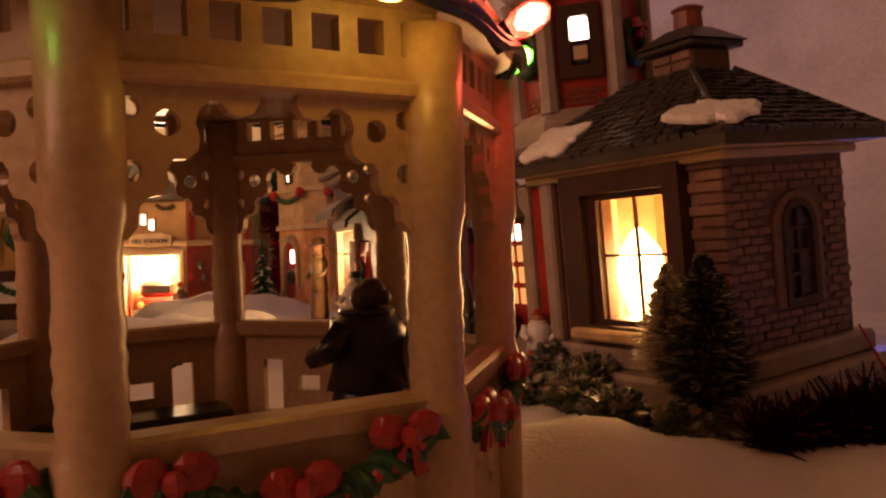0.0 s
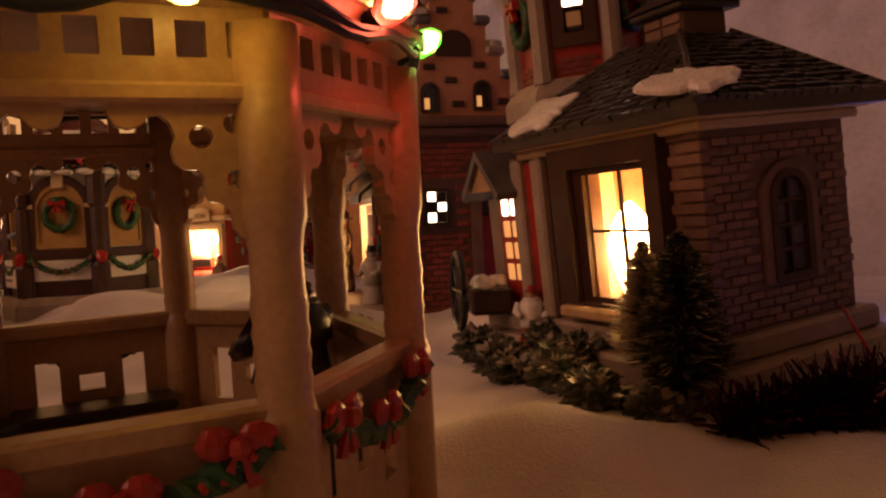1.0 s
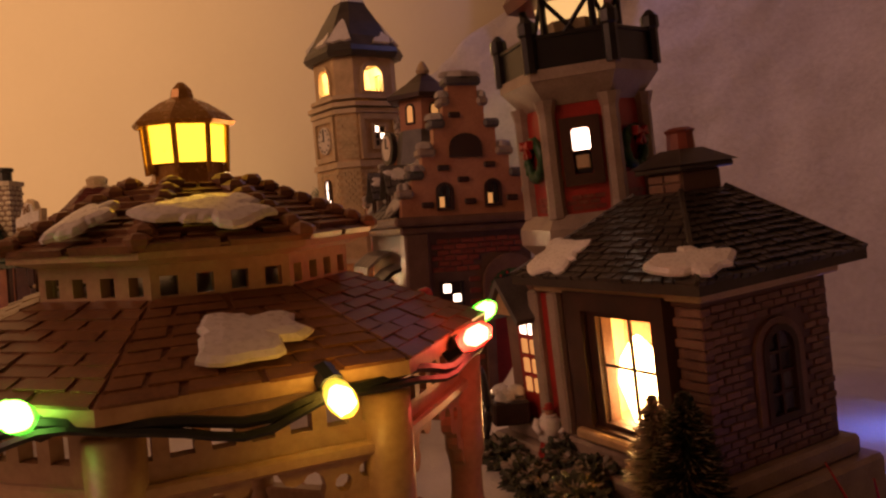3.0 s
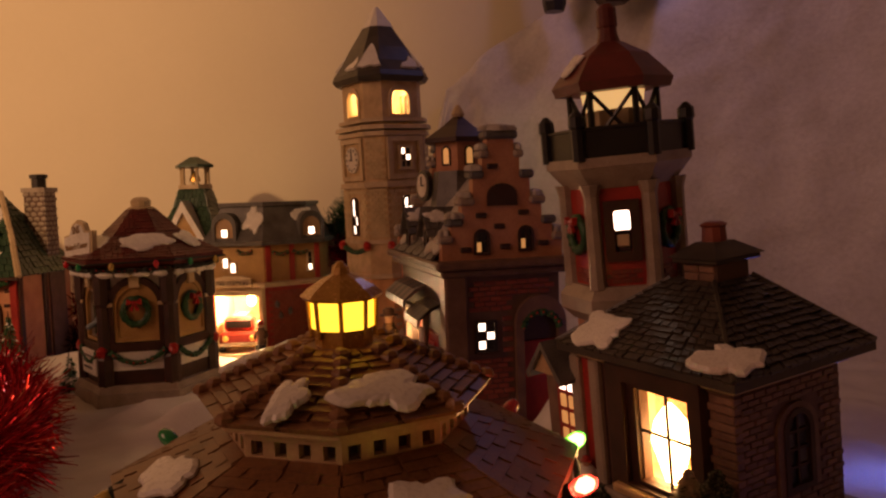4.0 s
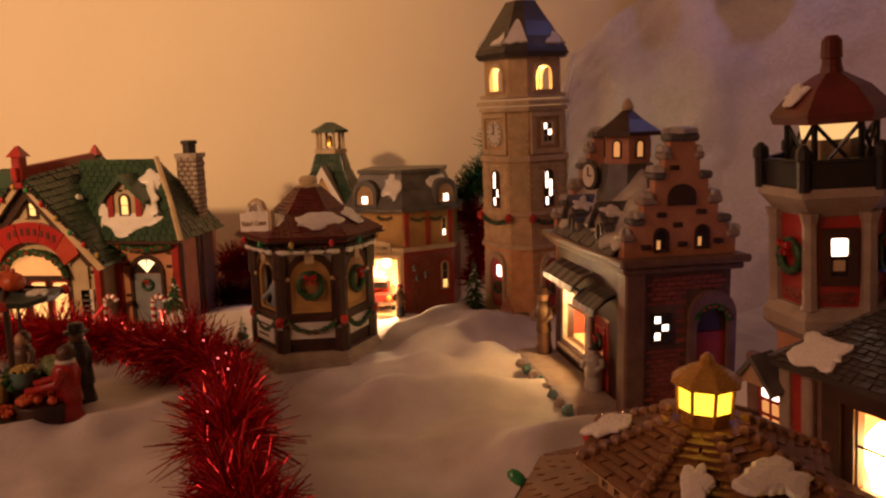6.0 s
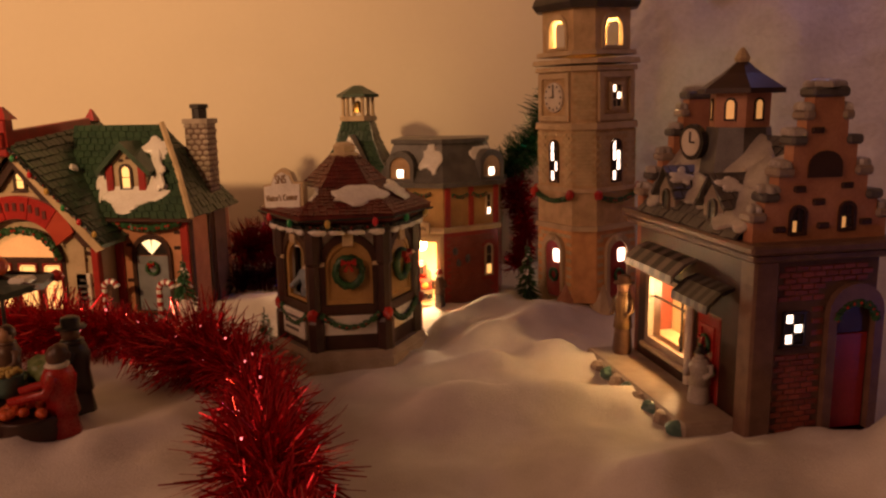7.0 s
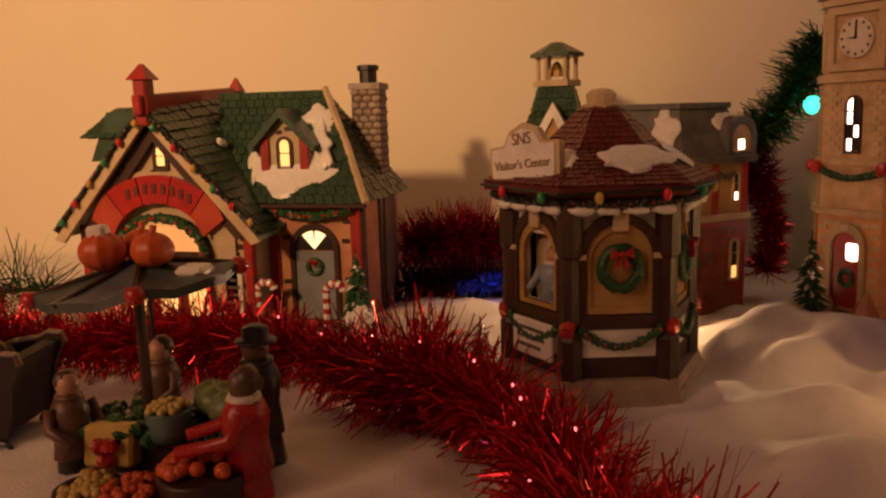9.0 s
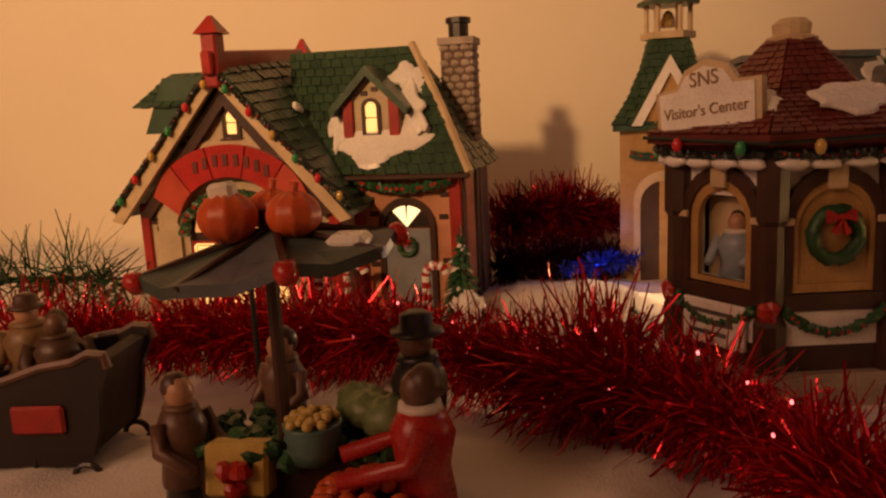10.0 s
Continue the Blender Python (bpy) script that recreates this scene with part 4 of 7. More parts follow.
        patch(b, (0.5, yc + 0.6, 11.75), (1, 0, 0), (0, -1.35, 1.6), 0.9, 0.6, 0.25, yc + 40)
        patch(b, (0.2, yc - 0.6, 11.75), (1, 0, 0), (0, 1.35, 1.6), 0.8, 0.6, 0.25, yc + 50)
        pieces("snow", b, SNOW, d)
        pane_window(d, Matrix.Translation((-0.28, yc, 0)) @ rotz(-90), 0, 10.5, 0.55, 0.9, BROWN, DARK, 1, 1, [], 0.1, 0.12, True)
    # cupola with clock below
    b = B()
    prism(b, ngon(8, 1.9, 22.5, 2.6, 6.4), 12.0, 14.4, ngon(8, 1.6, 22.5, 2.6, 6.4))
    part("cupola_base", b, SLATE, t)
    b = B()
    prism(b, ngon(6, 1.55, 10, 2.6, 6.4), 14.4, 16.2)
    cup = part("cupola", b, PEACH, t)
    for k in range(6):
        a = 10 + 30 + 60 * k
        m = Matrix.Translation((2.6, 6.4, 0)) @ rotz(a + 90) @ Matrix.Translation((0, -1.35, 0))
        pane_window(cup, m, 0, 15.3, 0.42, 0.95, BROWN, GLOWDIM, 1, 1, None, 0.08, 0.1, True)
    b = B()
    prism(b, ngon(6, 2.25, 10, 2.6, 6.4), 16.1, 16.35)
    prism(b, ngon(6, 2.2, 10, 2.6, 6.4), 16.35, 17.1, ngon(6, 1.05, 10, 2.6, 6.4))
    prism(b, ngon(6, 1.05, 10, 2.6, 6.4), 17.1, 17.7, ngon(6, 0.3, 10, 2.6, 6.4))
    part("cupola_roof", b, BROWN, t, "dark brown tiered cupola roof")
    b = B()
    lathe(b, [(0.3, 17.6), (0.42, 17.85), (0.3, 18.1), (0.1, 18.4)], 8, 2.6, 6.4)
    part("finial", b, TANLIGHT, t)
    m = Matrix.Translation((0.75, 7.4, 0)) @ rotz(-80)
    b = B()
    tube(b, [m @ Vector((0, 0, 13.6)), m @ Vector((0, -0.3, 13.6))], 0.95, 20)
    ck = part("clock_rim", b, DARK, t)
    b = B()
    tube(b, [m @ Vector((0, -0.2, 13.6)), m @ Vector((0, -0.36, 13.6))], 0.72, 20)
    part("clock_face", b, WHITE, ck)
    b = B()
    box(b, -0.04, 0.04, -0.42, -0.3, 13.6, 14.15, 0, m)
    box(b, 0.0, 0.35, -0.42, -0.3, 13.56, 13.64, 0, m)
    part("clock_hand", b, DARK, ck)
    # gable wall openings
    pane_window(t, gm, 1.95, 5.35, 0.9, 1.4, DARK, GLOWW, 2, 3, [(0, 0), (1, 1), (0, 2)], 0.15, 0.14, False, BROWN)
    b = B()
    band(b, arch(2.9, 0.2, 7.4, 5.0, 10), arch(2.0, 0.2, 6.6, 5.0, 10), -0.35, 0.1)
    ar = part("door_arch", b, BRICKDULL, t, "brick arch round a red side door")
    b = B()
    box(b, 4.0, 6.0, 0.05, 0.3, 0.2, 4.9, 0.05)
    part("side_door", b, RED, ar)
    b = B()
    slab(b, arch(2.0, 4.95, 6.6, 5.0, 10), 0.05, 0.3)
    part("fanlight", b, BROWN, ar)
    swag(ar, [Vector((5 + 1.1 * math.cos(a), -0.3, 5.4 + 1.1 * math.sin(a))) for a in np.linspace(0.2, 2.9, 8)], 0.2)
    bricks(t, gm, W - 1.3, 0.2, 8.4, 0.62, 0.28, BRICKRED, [(1.2, 2.7, 4.2, 6.4), (3.5, 6.4, 0, 7.5)], 0.06, 1.0)
    # step in front of the shop
    b = B()
    box(b, -2.9, -0.02, 0.8, D + 0.6, -0.9, 0.75, 0.15)
    part("front_step", b, GREYSTONE, t, "grey stone step dusted with snow")
    for i in range(9):
        b = B()
        y = 1.4 + i * 1.35
        ball(b, -2.95, y, 0.3, 0.5, 0.8, 8, 0.18)
        part("step_stone", b, GREYSTONE if i % 2 else TEALTUB, t)


shop()
figure("street_statue", "painted figurine in a long tan coat standing on the shop step", -7.4, 46.3, 1.4, 4.8, STATUETAN, COATBROWN, hat=COATBROWN, rz=-40, wide=0.8)
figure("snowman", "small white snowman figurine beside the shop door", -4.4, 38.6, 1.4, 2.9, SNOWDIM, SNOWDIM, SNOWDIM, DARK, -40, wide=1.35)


# ---- visitor kiosk ----
def kiosk():
    t = thing("visitor_kiosk", "hexagonal timber kiosk with maroon snowy roof, wreaths and swags", "kiosk", -24.54, 47.53, 1.1, 14)
    R = 4.35
    H = ngon(6, R, -120)
    b = B()
    prism(b, ngon(6, 5.6, -120), -1.6, 0.5, ngon(6, 5.4, -120))
    prism(b, ngon(6, 5.3, -120), 0.5, 0.95, ngon(6, 5.1, -120))
    part("plinth", b, GREYSTONE, t, "grey stone plinth")
    b = B()
    prism(b, ngon(6, 1.6, -120), 0.9, 9.0)
    part("core", b, BROWN, t)
    ap = R * math.cos(math.pi / 6)
    for k in range(6):
        m = rotz(60 * k) @ Matrix.Translation((0, -ap, 0))
        window = k == 5
        b = B()
        if window:
            wall(b, 4.2, 3.7, 8.6, [(-1.2, 1.2, 4.0, 7.1)], 0.3, m)
        else:
            wall(b, 4.2, 3.7, 8.6, (), 0.3, m)
        pan = part("wall_panel", b, SNOW, t, "white infill panel")
        b = B()
        band(b, [(-1.88, 3.7), (1.88, 3.7)] + [(1.88 * math.cos(math.pi * i / 10), 6.4 + 1.78 * math.sin(math.pi * i / 10)) for i in range(11)], arch(3.0, 3.7, 7.7, 0, 10), -0.3, 0.05, m)
        part("arch_frame", b, BROWN, pan, "dark timber arch")
        b = B()
        if window:
            band(b, arch(3.0, 3.8, 7.7, 0, 10), arch(2.3, 4.0, 7.3, 0, 10), -0.15, 0.1, m)
        else:
            slab(b, arch(3.0, 3.8, 7.7, 0, 10), -0.1, 0.05, m)
        part("arch_infill", b, YELLOW, pan, "ochre arched panel")
        if not window:
            b = B()
            band(b, arch(3.0, 3.8, 7.7, 0, 10), arch(2.6, 4.1, 7.4, 0, 10), -0.22, 0.0, m)
            part("panel_bead", b, YELLOW, pan)
            wreath(pan, 0, -0.25, 5.8, 0.84, m)
        else:
            b = B()
            box(b, -1.5, 1.5, 0.9, 1.0, 3.4, 8.0, 0, m)
            part("alcove_back", b, TANLIGHT, pan)
        b = B()
        box(b, -0.35, 0.35, -0.45, 0.05, 7.4, 8.3, 0.05, m)
        part("keystone", b, TANLIGHT, pan)
        for x in (-1.75, 1.75):
            b = B()
            box(b, x - 0.25, x + 0.25, -0.42, 0, 6.2, 6.45, 0.04, m)
            part("impost", b, TANLIGHT, pan)
        # sill band, white apron, bottom rail
        b = B()
        wall(b, 4.5, 3.15, 3.75, (), 0.6, m @ Matrix.Translation((0, -0.35, 0)))
        part("sill_rail", b, BROWN, pan)
        b = B()
        wall(b, 4.0, 1.9, 3.2, (), 0.3, m @ Matrix.Translation((0, -0.28, 0)))
        part("apron", b, SNOW, pan, "white apron panel")
        b = B()
        wall(b, 4.5, 0.9, 1.95, (), 0.5, m @ Matrix.Translation((0, -0.25, 0)))
        part("base_rail", b, BROWN, pan)
        swag(pan, [m @ p for p in sag((-1.9, -0.5, 3.25), (1.9, -0.5, 3.25), 0.85)], 0.2)
        # eave garland
        swag(pan, [m @ p for p in sag((-2.6, -0.9, 8.75), (2.6, -0.9, 8.75), 0.15)], 0.17, CABLE, "eave_garland")
        b = B()
        for i in range(4):
            ball(b, -1.8 + 1.2 * i, -0.75, 8.35, 0.42, 0.55, 8, 0.2, 1.5, 0.6)
        bmesh.ops.transform(b, matrix=m, verts=b.verts)
        pieces("eave_snow", b, SNOW, pan, smooth=True)
    for x, y in H:
        b = B()
        lathe(b, [(0.62, 0.9), (0.62, 2.7), (0.5, 2.9), (0.46, 6.2), (0.6, 6.4), (0.6, 8.6)], 8, x * 1.02, y * 1.02)
        p = part("post", b, BROWN, t)
        b = B()
        ball(b, x * 1.1, y * 1.1, 3.2, 0.4, 1.1, 8, 0.2)
        part("bow", b, BRIGHTRED, p, "red bow")
    # roof
    E = 5.75
    b = B()
    prism(b, ngon(6, 4.6, -120), 8.5, 9.0, ngon(6, E - 0.2, -120))
    prism(b, ngon(6, E, -120), 9.0, 9.35)
    part("eave", b, MAROON, t)
    b = B()
    prism(b, ngon(6, E - 0.1, -120), 9.35, 10.75, ngon(6, 2.9, -120))
    prism(b, ngon(6, 2.9, -120), 10.75, 12.6, ngon(6, 0.9, -120))
    roof = part("roof", b, MAROON, t)
    b = B()
    e, mid, top = ngon(6, E, -120), ngon(6, 2.95, -120), ngon(6, 0.95, -120)
    for k in range(6):
        j = (k + 1) % 6
        shingles(b, (*e[k], 9.4), (*e[j], 9.4), (*mid[j], 10.8), (*mid[k], 10.8), 9, 14, 0.05, 0.06)
        shingles(b, (*mid[k], 10.8), (*mid[j], 10.8), (*top[j], 12.65), (*top[k], 12.65), 8, 8, 0.05, 0.06)
    part("shingle", b, MAROON, roof, kind="stuff")
    b = B()
    for k, rr in ((0, 1.9), (1, 1.6), (2, 1.5), (4, 1.4), (5, 1.5)):
        a = radians(-90 + 60 * k + 12)
        nx, ny = math.cos(a), math.sin(a)
        patch(b, (nx * 3.6, ny * 3.6, 10.35), (-ny, nx, 0), (-nx, -ny, 0.66), rr, 1.0, 0.3, k + 3)
    pieces("snow", b, SNOW, roof, "white glazed snow")
    b = B()
    lathe(b, [(0.95, 12.5), (1.0, 12.7), (0.7, 12.8), (0.75, 13.2), (0.5, 13.4), (0.15, 13.45)], 12)
    part("roof_knob", b, TANLIGHT, roof, "tan roof knob")
    # sign on the roof, facing the market side
    m = rotz(-52) @ Matrix.Translation((-0.9, -5.1, -0.6)) @ Matrix.Rotation(radians(-4), 4, "X") @ Matrix.Translation((0, 0, 11)) @ Matrix.Rotation(radians(-6), 4, "Y") @ Matrix.Translation((0, 0, -11))
    b = B()
    out = [(-2.2, 9.8), (2.2, 9.8), (2.25, 11.7), (1.3, 11.75), (0.9, 12.35), (0, 12.65), (-0.9, 12.35), (-1.3, 11.75), (-2.25, 11.7)]
    slab(b, out, -0.1, 0.25, m)
    sg = part("roof_sign", b, TANLIGHT, t, "white sign board with a tan rim")
    b = B()
    slab(b, [(x * 0.9, 11.0 + (z - 11.0) * 0.84) for x, z in out], -0.2, -0.05, m)
    part("sign_board", b, SNOW, sg)
    for word, z, size in (("SNS", 11.7, 0.0074), ("Visitor's Center", 10.65, 0.0056)):
        cu = bpy.data.curves.new("lettering", "FONT")
        cu.body, cu.size, cu.extrude, cu.align_x = word, size, 0.0002, "CENTER"
        o = new("lettering", cu)
        o.data.materials.append(COATTAN)
        o.parent = sg
        mm = m @ Matrix.Translation((0, -0.24, z)) @ Matrix.Rotation(radians(90), 4, "X")
        mm.translation *= 0.01
        o.matrix_basis = mm
    # notice under the service window
    m = rotz(-60) @ Matrix.Translation((0, -ap - 0.5, 0))
    b = B()
    box(b, -1.5, 1.5, -0.1, 0.15, 1.5, 3.2, 0.06, m)
    nb = part("notice_board", b, SNOW, t)
    b = B()
    for z in (2.8, 2.4, 2.0):
        box(b, -1.1, 1.0 - 0.3 * (z < 2.2), -0.14, -0.08, z - 0.1, z + 0.06, 0, m)
    part("lettering", b, SLATE, nb)
    t.scale = (0.925, 0.925, 0.98)
    return t


kiosk()
a0 = radians(14 - 90 - 60)
figure("clerk_figurine", "painted figurine in a blue-grey coat at the kiosk window", -24.54 + 2.75 * math.cos(a0), 47.53 + 2.75 * math.sin(a0), 3.6, 3.9, BLUECOAT, BLUECOAT, rz=-30, wide=1.2, arm=0.8, collar=True)


# ---- fire station ----
def station():
    t = thing("fire_station", "red and ochre fire station with lit garage and green cupola", "fire station", -20.2, 61, 0.15)
    P = [(-5.2, 0.6), (0.2, -0.2), (4.4, 3.0), (4.4, 9.5), (-5.2, 9.5)]

    def inset(s, z=0):
        cx, cy = -0.6, 4.8
        return [(cx + (x - cx) * s, cy + (y - cy) * s) for x, y in P]

    def face(i):
        (x0, y0), (x1, y1) = P[i], P[(i + 1) % 5]
        L = math.hypot(x1 - x0, y1 - y0)
        return Matrix.Translation((x0, y0, 0)) @ Matrix.Rotation(math.atan2(y1 - y0, x1 - x0), 4, "Z"), L

    for i in range(5):
        m, L = face(i)
        b = B()
        wall(b, L, 0, 6.3, [(0.3, 4.95, 0.3, 5.5)] if i == 0 else (), 0.4, m, 0.0)
        lw = part("ground_floor_wall", b, RED if i else TANLIGHT, t)
        b = B()
        wall(b, L, 6.3, 9.9, (), 0.4, m, 0.0)
        part("upper_wall", b, YELLOW, t)
        b = B()
        box(b, -0.2, L + 0.2, -0.25, 0.3, 6.15, 6.6, 0.08, m)
        part("string_course", b, TANLIGHT, t)
        if i == 1:
            brick_b = B()
            brick_sheet(brick_b, m, L - 0.6, 0.2, 6.0, 0.6, 0.28, [(3.9, 4.9, 2.0, 5.0)], 0.06, 0.3)
            part("brick_course", brick_b, BRICKRED, lw, kind="stuff")
            pane_window(t, m, 4.3, 3.6, 0.5, 2.4, TANLIGHT, GLOWA, 1, 3, [(0, 0)], 0.12, 0.16, True)
            pane_window(t, m, 4.3, 8.2, 0.35, 1.6, TANLIGHT, GLOWW, 1, 3, [(0, 0)], 0.12, 0.14)
            for x in (0.4, 2.6, 5.0):
                b = B()
                box(b, x - 0.25, x + 0.25, -0.12, 0.1, 6.6, 9.9, 0.05, m)
                part("pilaster", b, RED, t)
            for x in (1.5, 3.3):
                swag(t, [m @ p for p in sag((x - 0.7, -0.2, 9.2), (x + 0.7, -0.2, 9.2), 0.25)], 0.17)
            b = B()
            for x, z in ((1.0, 4.6), (1.3, 3.6), (2.2, 3.9)):
                ball(b, x, -0.1, z, 0.22, 1.6, 6, 0.2)
            bmesh.ops.transform(b, matrix=m, verts=b.verts)
            part("wall_plaque", b, SLATE, t)
        if i == 0:
            b = B()
            band(b, [(-0.05, 0.0), (5.3, 0.0), (5.3, 5.9), (-0.05, 5.9)], [(0.34, 0.3), (4.92, 0.3), (4.92, 5.45), (0.34, 5.45)], -0.25, 0.1, m)
            part("garage_frame", b, TANLIGHT, t, "pale frame of the open garage")
            b = B()
            out = [(0.9, 6.2), (4.4, 6.2), (4.4, 7.0), (3.6, 7.2), (1.7, 7.2), (0.9, 7.0)]
            slab(b, out, -0.5, -0.2, m)
            sg = part("name_board", b, TANLIGHT, t)
            for word, z in (("FIRE STATION", 6.42),):
                cu = bpy.data.curves.new("lettering", "FONT")
                cu.body, cu.size, cu.extrude, cu.align_x = word, 0.0048, 0.0002, "CENTER"
                o = new("lettering", cu)
                o.data.materials.append(BROWN)
                o.parent = sg
                mm = m @ Matrix.Translation((2.65, -0.54, z)) @ Matrix.Rotation(radians(90), 4, "X")
                mm.translation *= 0.01
                o.matrix_basis = mm
            for x in (1.9, 2.6):
                pane_window(t, m, x, 8.3 - (x - 1.9) * 0.6, 0.45, 0.8, TANLIGHT, GLOWW, 1, 1, None, 0.12, 0.12)
            for x in (0.9, 3.8):
                swag(t, [m @ p for p in sag((x - 0.7, -0.2, 9.4), (x + 0.7, -0.2, 9.4), 0.25)], 0.17)
    # garage interior and bulb
    b = B()
    prism(b, [(-4.9, 0.95), (0.1, 0.25), (0.1, 6.0), (-4.9, 6.0)], 0.0, 0.25)
    part("garage_floor", b, INSIDE, t)
    b = B()
    box(b, -4.9, 0.1, 6.0, 6.3, 0.2, 6.0)
    box(b, -4.95, -4.7, 1.1, 6.0, 0.2, 6.0)
    box(b, -0.1, 0.1, 0.4, 6.0, 0.2, 6.0)
    part("garage_lining", b, INSIDE, t, "brightly lit inner wall")
    b = B()
    prism(b, [(-4.9, 0.95), (0.1, 0.25), (0.1, 6.0), (-4.9, 6.0)], 5.9, 6.1)
    part("garage_ceiling", b, INSIDE, t)
    b = B()
    ball(b, -2.0, 2.9, 4.7, 0.4, 1.3, 10)
    part("bulb", b, FLAME, t, "glowing bulb")
    # mansard roof
    b = B()
    prism(b, inset(1.1), 9.8, 10.2, inset(1.12))
    part("eave", b, SLATE, t)
    b = B()
    prism(b, inset(1.05), 10.2, 11.6, inset(0.86))
    prism(b, inset(0.86), 11.6, 13.2, inset(0.74))
    part("mansard_roof", b, SLATE, t, "dark mansard roof")
    b = B()
    prism(b, inset(0.78), 13.2, 13.55)
    part("roof_curb", b, SLATE, t)
    b = B()
    for i, rr in ((0, 1.2), (1, 1.4)):
        m, L = face(i)
        p = m @ Vector((L * 0.8, 0.7, 11.9))
        u = m.to_3x3() @ Vector((1, 0, 0))
        w = m.to_3x3() @ Vector((0, 0.5, 1))
        patch(b, p, u, w, rr * 0.8, 1.6, 0.25, i + 11)
    pieces("roof_snow", b, SNOW, t)
    for i, f in ((0, 0.36), (1, 0.86)):
        m, L = face(i)
        m = m @ Matrix.Translation((L * f, 0.25, 0))
        b = B()
        slab(b, arch(1.7, 10.1, 12.2, 0, 8), -0.3, 1.4, m)
        d = part("dormer", b, CREAM, t, "round-headed dormer with a lit pane")
        b = B()
        band(b, arch(2.3, 10.0, 12.7, 0, 8), arch(1.7, 10.1, 12.2, 0, 8), -0.5, 1.5, m)
        part("dormer_hood", b, SLATE, d)
        pane_window(d, m @ Matrix.Translation((0, -0.32, 0)), 0, 10.9, 0.55, 0.65, TANLIGHT, GLOWW, 1, 1, None, 0.08, 0.12)
    # left stair tower with green flared roof and bell cupola
    b = B()
    prism(b, [(-10.8, 3.5), (-5.0, 3.0), (-5.0, 9.5), (-10.8, 9.5)], 0, 9.6)
    wing = part("side_wing", b, YELLOW, t)
    m = Matrix.Translation((-10.6, 3.4, 0))
    b = B()
    band(b, arch(3.6, 0.2, 7.2, 2.4, 10), arch(2.8, 0.2, 6.6, 2.4, 10), -0.3, 0.1, m)
    part("wing_arch", b, TANLIGHT, wing)
    b = B()
    slab(b, arch(2.8, 0.2, 6.6, 2.4, 10), -0.1, 0.05, m)
    part("wing_door", b, BROWN, wing)
    swag(wing, [m @ p for p in sag((0.4, -0.4, 8.3), (4.6, -0.4, 8.3), 0.3)], 0.25)
    b = B()
    prism(b, [(-11.2, 2.9), (-4.8, 2.9), (-4.8, 9.8), (-11.2, 9.8)], 9.6, 10.0)
    part("wing_eave", b, GREEN, t)
    c = (-7.9, 6.2)
    prof = ((3.4, 10.0), (2.4, 11.6), (1.6, 13.4), (1.2, 15.0))
    b = B()
    for (r0, z0), (r1, z1) in zip(prof, prof[1:]):
        prism(b, ngon(4, r0 * 1.35, 45, *c), z0, z1, ngon(4, r1 * 1.35, 45, *c))
        for k in range(4):
            p0, p1 = ngon(4, r0 * 1.36, 45, *c), ngon(4, r1 * 1.36, 45, *c)
            j = (k + 1) % 4
            shingles(b, (*p0[k], z0), (*p0[j], z0), (*p1[j], z1), (*p1[k], z1), 4, 8)
    tr = part("tower_roof", b, GREEN, t, "green shingled flared roof")
    b = B()
    slab(b, [(-9.6, 10.0), (-6.2, 10.0), (-7.9, 13.2)], 2.9, 4.6)
    gb = part("gablet", b, YELLOW, tr)
    b = B()
    slab(b, [(-10.1, 9.9), (-9.5, 9.9), (-7.9, 12.9), (-6.3, 9.9), (-5.7, 9.9), (-7.9, 13.9)], 2.6, 4.8)
    part("gablet_verge", b, SNOW, gb)
    b = B()
    prism(b, ngon(6, 1.65, 0, *c), 15.0, 15.4)
    cp = part("cupola", b, TANLIGHT, t)
    for k in range(6):
        x, y = ngon(6, 1.3, 0, *c)[k]
        b = B()
        lathe(b, [(0.2, 15.4), (0.15, 15.6), (0.15, 16.8), (0.2, 17.0)], 8, x, y)
        part("cupola_post", b, TANLIGHT, cp)
    b = B()
    lathe(b, [(0.55, 15.7), (0.45, 16.1), (0.3, 16.5), (0.08, 16.7)], 10, *c)
    part("bell", b, BRASS, cp, "small brass bell")
    b = B()
    prism(b, ngon(6, 1.85, 0, *c), 17.0, 17.25)
    prism(b, ngon(6, 1.8, 0, *c), 17.25, 18.0, ngon(6, 0.4, 0, *c))
    part("cupola_roof", b, GREEN, cp)


station()


def fire_truck():
    t = thing("toy_fire_truck", "small red toy fire truck parked in the lit garage", "toy truck", -22.9, 61.9, 0.42, 8)
    b = B()
    box(b, -1.3, 1.3, 0, 3.6, 0.5, 1.5, 0.2)
    box(b, -1.0, 1.0, 0.3, 1.7, 1.5, 2.5, 0.2)
    part("body", b, RED, t)
    for x in (-1.2, 1.2):
        for y in (0.6, 2.8):
            b = B()
            tube(b, [(x - 0.15, y, 0.45), (x + 0.15, y, 0.45)], 0.45, 12)
            part("wheel", b, DARK, t)
    b = B()
    box(b, -1.4, 1.4, -0.15, 0.05, 0.5, 0.75, 0.05)
    part("bumper", b, GREYSTONE, t)
    for x in (-0.9, 0.9):
        b = B()
        ball(b, x, -0.05, 1.05, 0.22, 1, 8)
        part("headlight", b, LEMON, t)
    b = B()
    box(b, -0.85, 0.85, 0.24, 0.34, 1.75, 2.3, 0.06)
    part("windscreen", b, DARK, t)
    b = B()
    for x in (-0.45, 0.45):
        box(b, x - 0.06, x + 0.06, 1.0, 3.6, 2.5, 2.62)
    for k in range(7):
        box(b, -0.45, 0.45, 1.1 + 0.38 * k, 1.2 + 0.38 * k, 2.5, 2.6)
    part("ladder", b, TANLIGHT, t)
    t.scale = (1.3, 1.1, 1.25)


fire_truck()
